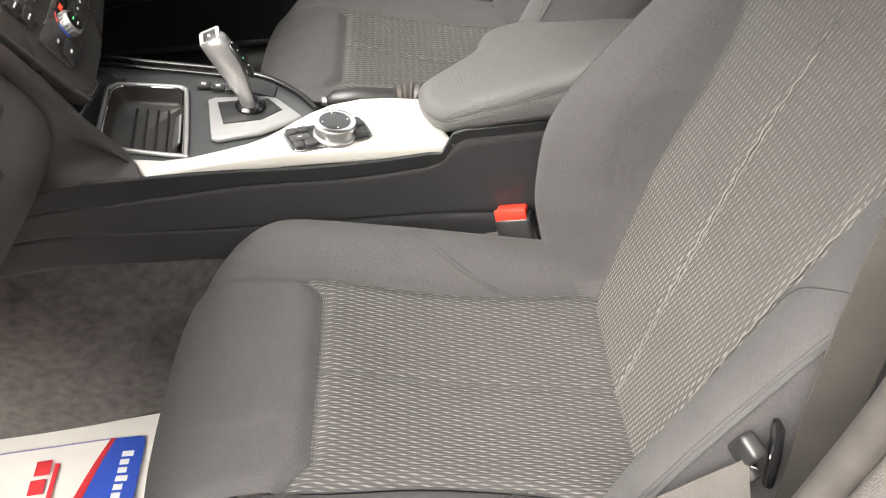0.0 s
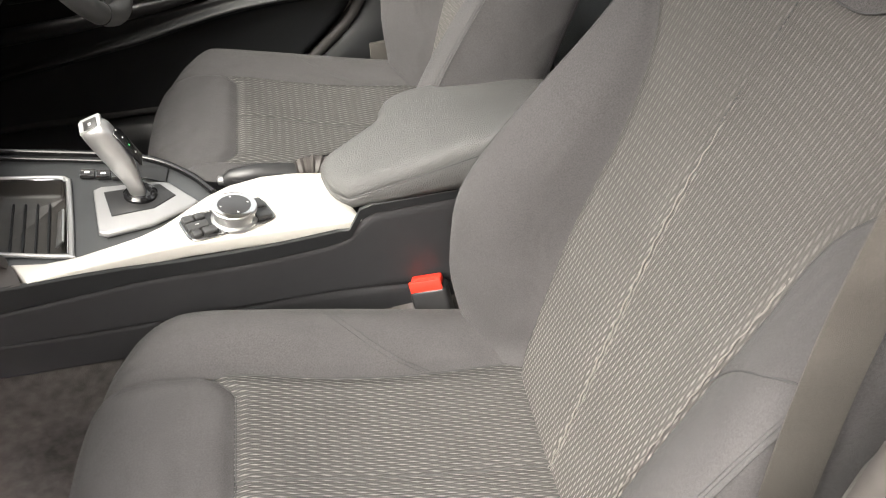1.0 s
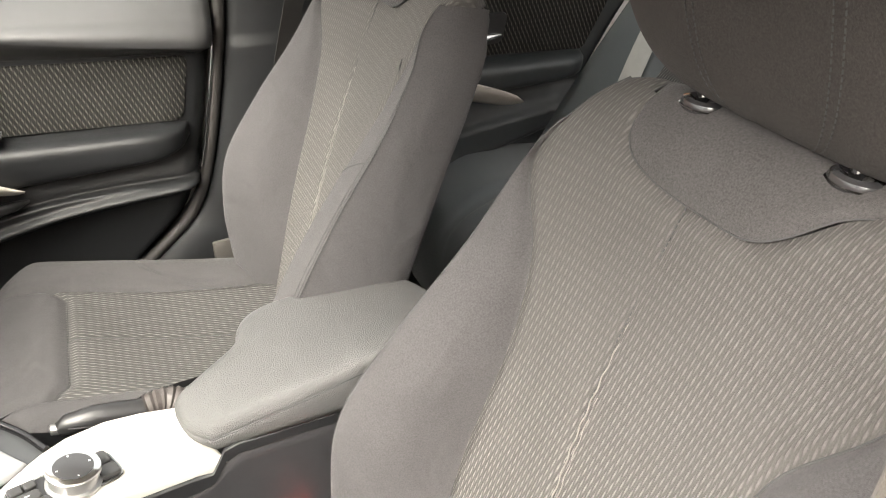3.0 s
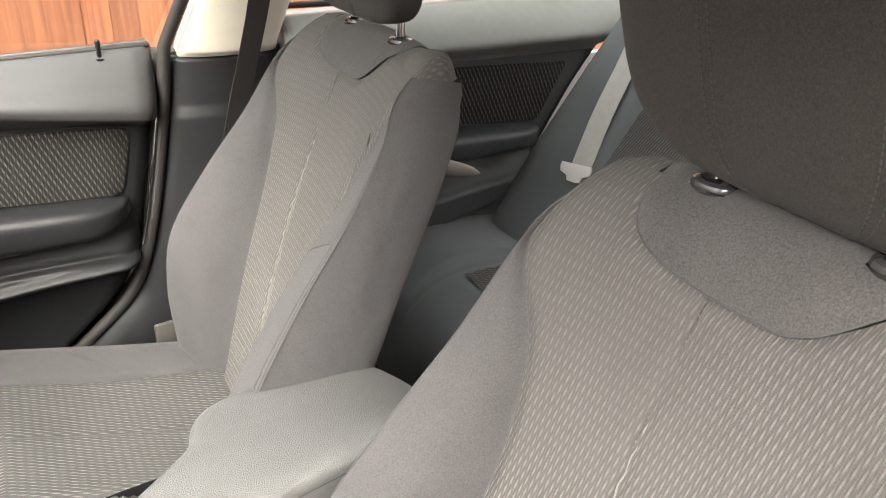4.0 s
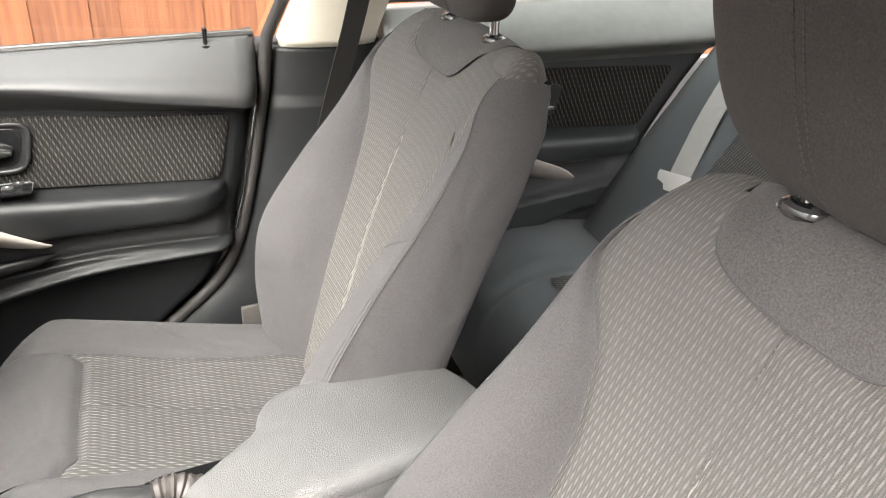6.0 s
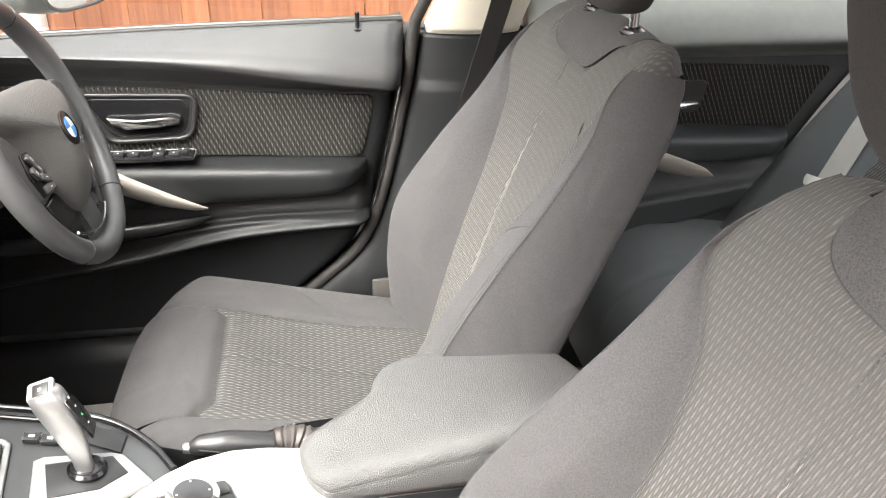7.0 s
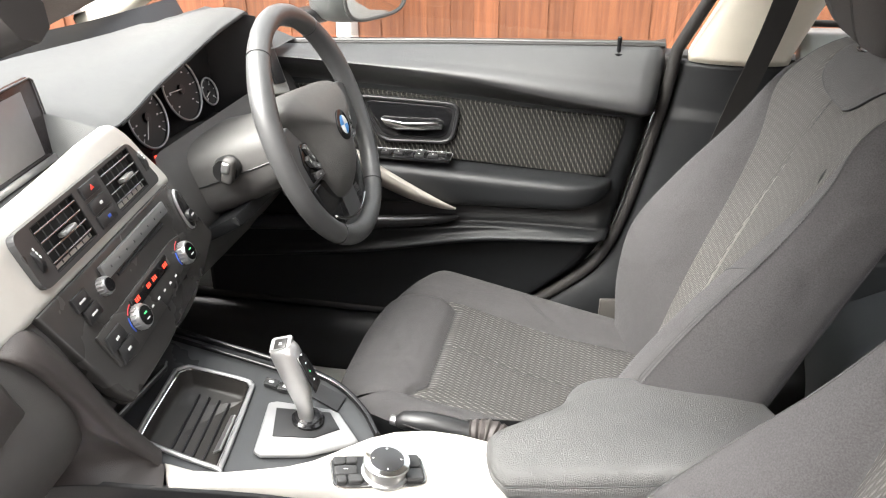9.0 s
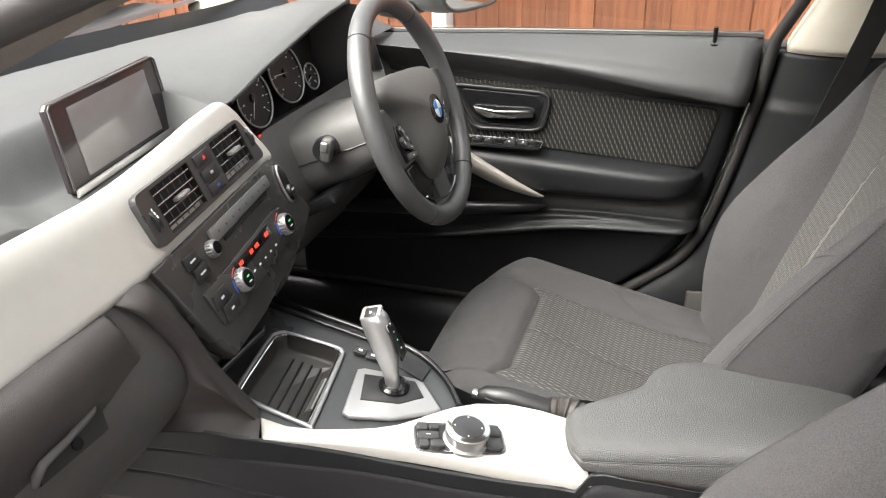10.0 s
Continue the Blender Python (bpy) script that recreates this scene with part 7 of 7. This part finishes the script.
def on_mat(pts):
    """Car (x, y) to the turned sheet's own axes."""
    cs, sn = math.cos(radians(6)), math.sin(radians(6))
    return [((x + 0.47) * cs + (y + 0.37) * sn, -(x + 0.47) * sn + (y + 0.37) * cs) for x, y in pts]


SWEEP = [(-0.367, -0.228), (-0.378, -0.265), (-0.385, -0.295), (-0.391, -0.326), (-0.396, -0.37), (-0.398, -0.42)]
ink("blue_panel", on_mat([(-0.331, -0.227)] + SWEEP + [(-0.318, -0.42), (-0.318, -0.332), (-0.321, -0.242), (-0.324, -0.230)]), BLUE, mat_p)
ink("red_arc", on_mat(SWEEP + [(x - 0.0075 - 0.002 * k, y) for k, (x, y) in reversed(list(enumerate(SWEEP)))]), REDINK, mat_p, 0.0075)
ink("border_line", on_mat([(-0.62, -0.246), (-0.367, -0.2265), (-0.367, -0.2290), (-0.62, -0.2485)]), GREYINK, mat_p)
for k in range(4):
    y0 = -0.259 - 0.031 * k
    ink("red_letter_bar", on_mat([(-0.474, y0), (-0.452, y0 + 0.002), (-0.450, y0 - 0.022), (-0.472, y0 - 0.024)]), REDINK, mat_p)
ink("red_small_bar", on_mat([(-0.446, -0.264), (-0.439, -0.264), (-0.434, -0.37), (-0.441, -0.37)]), REDINK, mat_p)
for k in range(10):
    y0 = -0.252 - 0.0135 * k
    ink("white_letter_bar", on_mat([(-0.351, y0), (-0.338 if k % 3 else -0.334, y0), (-0.338 if k % 3 else -0.334, y0 - 0.009), (-0.351, y0 - 0.009)]), MARK, mat_p, 0.0077)
mat_d = paper_mat(-0.70, -0.258, 0.42, 0.650, 0, "white paper mat in the driver's footwell")
ink("blue_panel", [(0.13, -0.02), (0.180, -0.02), (0.180, 0.056), (0.15, 0.076)], BLUE, mat_d)

# ---- glass, outside ----
def pane(name, pts, label, mat=GLASS):
    me = mesh_of(name, pts, [tuple(range(len(pts)))], smooth=False)
    ob = place(name, me, mat)
    return tagged(ob, label, "window", kind="structure")


pane("window_1", [(-0.60, 0.742, 0.795), (0.318, 0.742, 0.795), (0.50, 0.60, 1.22), (0.10, 0.60, 1.22)], "clear driver's door window")
pane("window_2", [(0.535, 0.742, 0.845), (1.335, 0.742, 0.850), (1.15, 0.60, 1.20), (0.60, 0.60, 1.22)], "clear rear door window")

fence = thing("fence", "rust-brown upright timber board fence", "fence", (0, 2.6, -0.28))
rng = random.Random(4)
me_b = []
for k in range(6):
    bm = bmesh.new()
    wv, th = 0.118, 0.016
    sec = [(-wv / 2, 0.0), (wv / 2, -0.012), (wv / 2, -0.012 - th * 0.5), (-wv / 2, -th)]
    lo = [bm.verts.new((x, y, 0)) for x, y in sec]
    hi = [bm.verts.new((x + rng.uniform(-0.002, 0.002), y, 1.83 + rng.uniform(-0.006, 0.006))) for x, y in sec]
    for i in range(4):
        bm.faces.new((lo[i], lo[(i + 1) % 4], hi[(i + 1) % 4], hi[i]))
    bm.faces.new(lo[::-1]), bm.faces.new(hi)
    me = from_bm("board", bm, False)
    me.materials.append(FENCE)
    me_b.append(me)
for k in range(110):
    ob = new("board", me_b[k % 6])
    ob.parent = fence
    ob.location = (-5.2 + k * 0.100, rng.uniform(-0.003, 0.003), 0)
    ob.rotation_euler = (0, 0, rng.uniform(-0.02, 0.02))
for z in (0.3, 0.95, 1.6):
    box("rail", (11.2, 0.05, 0.07), Matrix.Translation((0.3, 0.04, z)), FENCE, fence, 0.004)
fence2 = thing("fence", "rust-brown timber fence ahead of the car", "fence", (-5.2, 0, -0.28))
for k in range(60):
    ob = new("board", me_b[k % 6])
    ob.parent = fence2
    ob.location = (rng.uniform(-0.003, 0.003), -3.4 + k * 0.100, 0)
    ob.rotation_euler = (0, 0, radians(-90) + rng.uniform(-0.02, 0.02))

FRIT = plain("black_glass_edge", (0.006, 0.006, 0.007), 0.25, var=0.1)
edge_band = grid_sheet("windscreen_edge", lambda y, b: (val(SCREEN_BASE, abs(y)) - 0.020 - 0.030 * b, y, 0.800 + 0.058 * b), lin(-0.72, 0.72, 60), lin(0, 1, 4), FRIT)
tagged(edge_band, "black band along the foot of the windscreen", "windscreen edge", kind="structure")
# ---- windscreen, screen pillar, bonnet, mirror, outside ----
pane("window_3", [(-0.80, -0.62, 0.845), (-0.80, 0.62, 0.845), (0.02, 0.52, 1.24), (0.02, -0.52, 1.24)], "clear windscreen", SCREENGLASS)


def pillar_bar(name, pts, w, h, mat, label):
    t = thing(name, label, "pillar", pts[0])
    o = Vector(pts[0])
    verts, faces = [], []
    n = len(pts)
    for i, p in enumerate(pts):
        p = Vector(p)
        d = (Vector(pts[min(i + 1, n - 1)]) - Vector(pts[max(i - 1, 0)])).normalized()
        side = d.cross(Vector((0, 0, 1))).normalized()
        up = side.cross(d)
        for k in range(12):
            a = 2 * math.pi * k / 12
            c, s = math.cos(a), math.sin(a)
            verts.append(p - o + side * math.copysign(abs(c) ** 0.6, c) * w / 2 + up * math.copysign(abs(s) ** 0.6, s) * h / 2)
    for i in range(n - 1):
        for k in range(12):
            q = (k + 1) % 12
            faces.append((i * 12 + k, i * 12 + q, i * 12 + 12 + q, i * 12 + 12 + k))
    faces += [tuple(range(12)), tuple((n - 1) * 12 + k for k in range(12))[::-1]]
    place("trim", mesh_of("trim", verts, faces), mat, t)
    return t


PILLAR = plain("taupe_pillar_trim", (0.17, 0.145, 0.13), 0.75, bump=0.2, bscale=900, var=0.08)
pillar_bar("screen_pillar", [(-0.80, -0.592, 0.780), (-0.65, -0.590, 0.834), (-0.30, -0.588, 0.972), (0.0, -0.586, 1.098), (0.15, -0.584, 1.166), (0.30, -0.575, 1.225), (0.50, -0.56, 1.262)], 0.072, 0.090, PILLAR, "taupe windscreen pillar trim at the passenger side")
tube("edge_strip", [(x + 0.80, -0.0365, (x + 0.80) * 0.37 - 0.018) for x in lin(-0.75, 0.12, 12)], 0.006, RUBBER, bpy.data.objects["screen_pillar"], 8)
pillar_bar("screen_pillar", [(-0.80, 0.70, 0.80), (-0.60, 0.68, 0.92), (-0.30, 0.62, 1.08), (0.05, 0.55, 1.23)], 0.06, 0.06, CREAM, "pale windscreen pillar trim at the driver's side")

bon = thing("bonnet", "white painted bonnet ahead of the windscreen", "car bonnet", (-1.3, 0, 0.8))
grid_sheet("panel", lambda x, y: (x + 1.3, y, 0.075 - 0.06 * ((x + 0.9) / 1.0) ** 2 - 0.05 * (y / 0.75) ** 4 - 0.0), lin(-1.9, -0.96, 14), lin(-0.78, 0.78, 20), PAINT, bon)
grid_sheet("scuttle", lambda x, y: (x + 1.3, y, 0.015 + 0.02 * step01(-0.9, -0.8, x)), lin(-0.98, -0.78, 6), lin(-0.72, 0.72, 8), HARD, bon, "black scuttle panel")
for y0, y1 in ((-0.55, 0.05), (0.02, 0.62)):
    tube("wiper", [(0.42, y0, 0.045), (0.44, (y0 + y1) / 2, 0.058), (0.45, y1, 0.062)], 0.008, HARD, bon, 8, label="black wiper arm")

MIRSHELL = plain("grey_mirror_shell", (0.20, 0.20, 0.20), 0.35, var=0.06)
mir = thing("door_mirror", "grey door mirror outside the driver's window", "mirror", (-0.318, 0.87, 0.808))
mir.rotation_euler = (0, 0, radians(-24))
verts, faces = [], []
for j in range(13):
    ph = math.pi * (j / 12 - 0.5)
    for i in range(24):
        th = 2 * math.pi * i / 24

        def p(c, e):
            return math.copysign(abs(c) ** e, c)
        verts.append((0.06 * p(math.cos(ph), 0.6) * p(math.cos(th), 0.6) - 0.03, 0.11 * p(math.cos(ph), 0.6) * p(math.sin(th), 0.7) + 0.06, 0.072 * p(math.sin(ph), 0.6) + 0.05))
for j in range(12):
    for i in range(24):
        faces.append((j * 24 + i, j * 24 + (i + 1) % 24, (j + 1) * 24 + (i + 1) % 24, (j + 1) * 24 + i))
place("shell", mesh_of("shell", verts, faces), MIRSHELL, mir)
MG = pose(0.027, 0.06, 0.05, 0, 86, 0) @ pose(0, 0, 0, 0, 0, 90)
prism("glass", pad(0.094, 0.058, 48, 0.55), 0.003, MG, MIRROR, mir, 0.001, label="mirror glass")
tube("glass_rim", [tuple(MG @ Vector((x, y, 0.002))) for x, y in pad(0.097, 0.061, 56, 0.55)], 0.0042, SHROUD, mir, 8, True)
box("foot", (0.06, 0.10, 0.03), pose(-0.075, -0.05, -0.005), HARD, mir, 0.01, 3)

post = box("gate_post", (0.066, 0.10, 1.56), Matrix.Translation((-0.828, 2.40, 0.42)), WHITE, None, 0.01)
tagged(post, "white painted gate post by the fence", "post", kind="structure")

# plain unseen wall, added to close the passenger side and cut its low light
wall = box("wall_west", (20.0, 0.25, 3.3), Matrix.Translation((0.0, -5.2, 1.37)), BRICK, None, 0.01)
tagged(wall, "plain unseen brick wall that cuts low light from the passenger side", "wall", kind="structure")
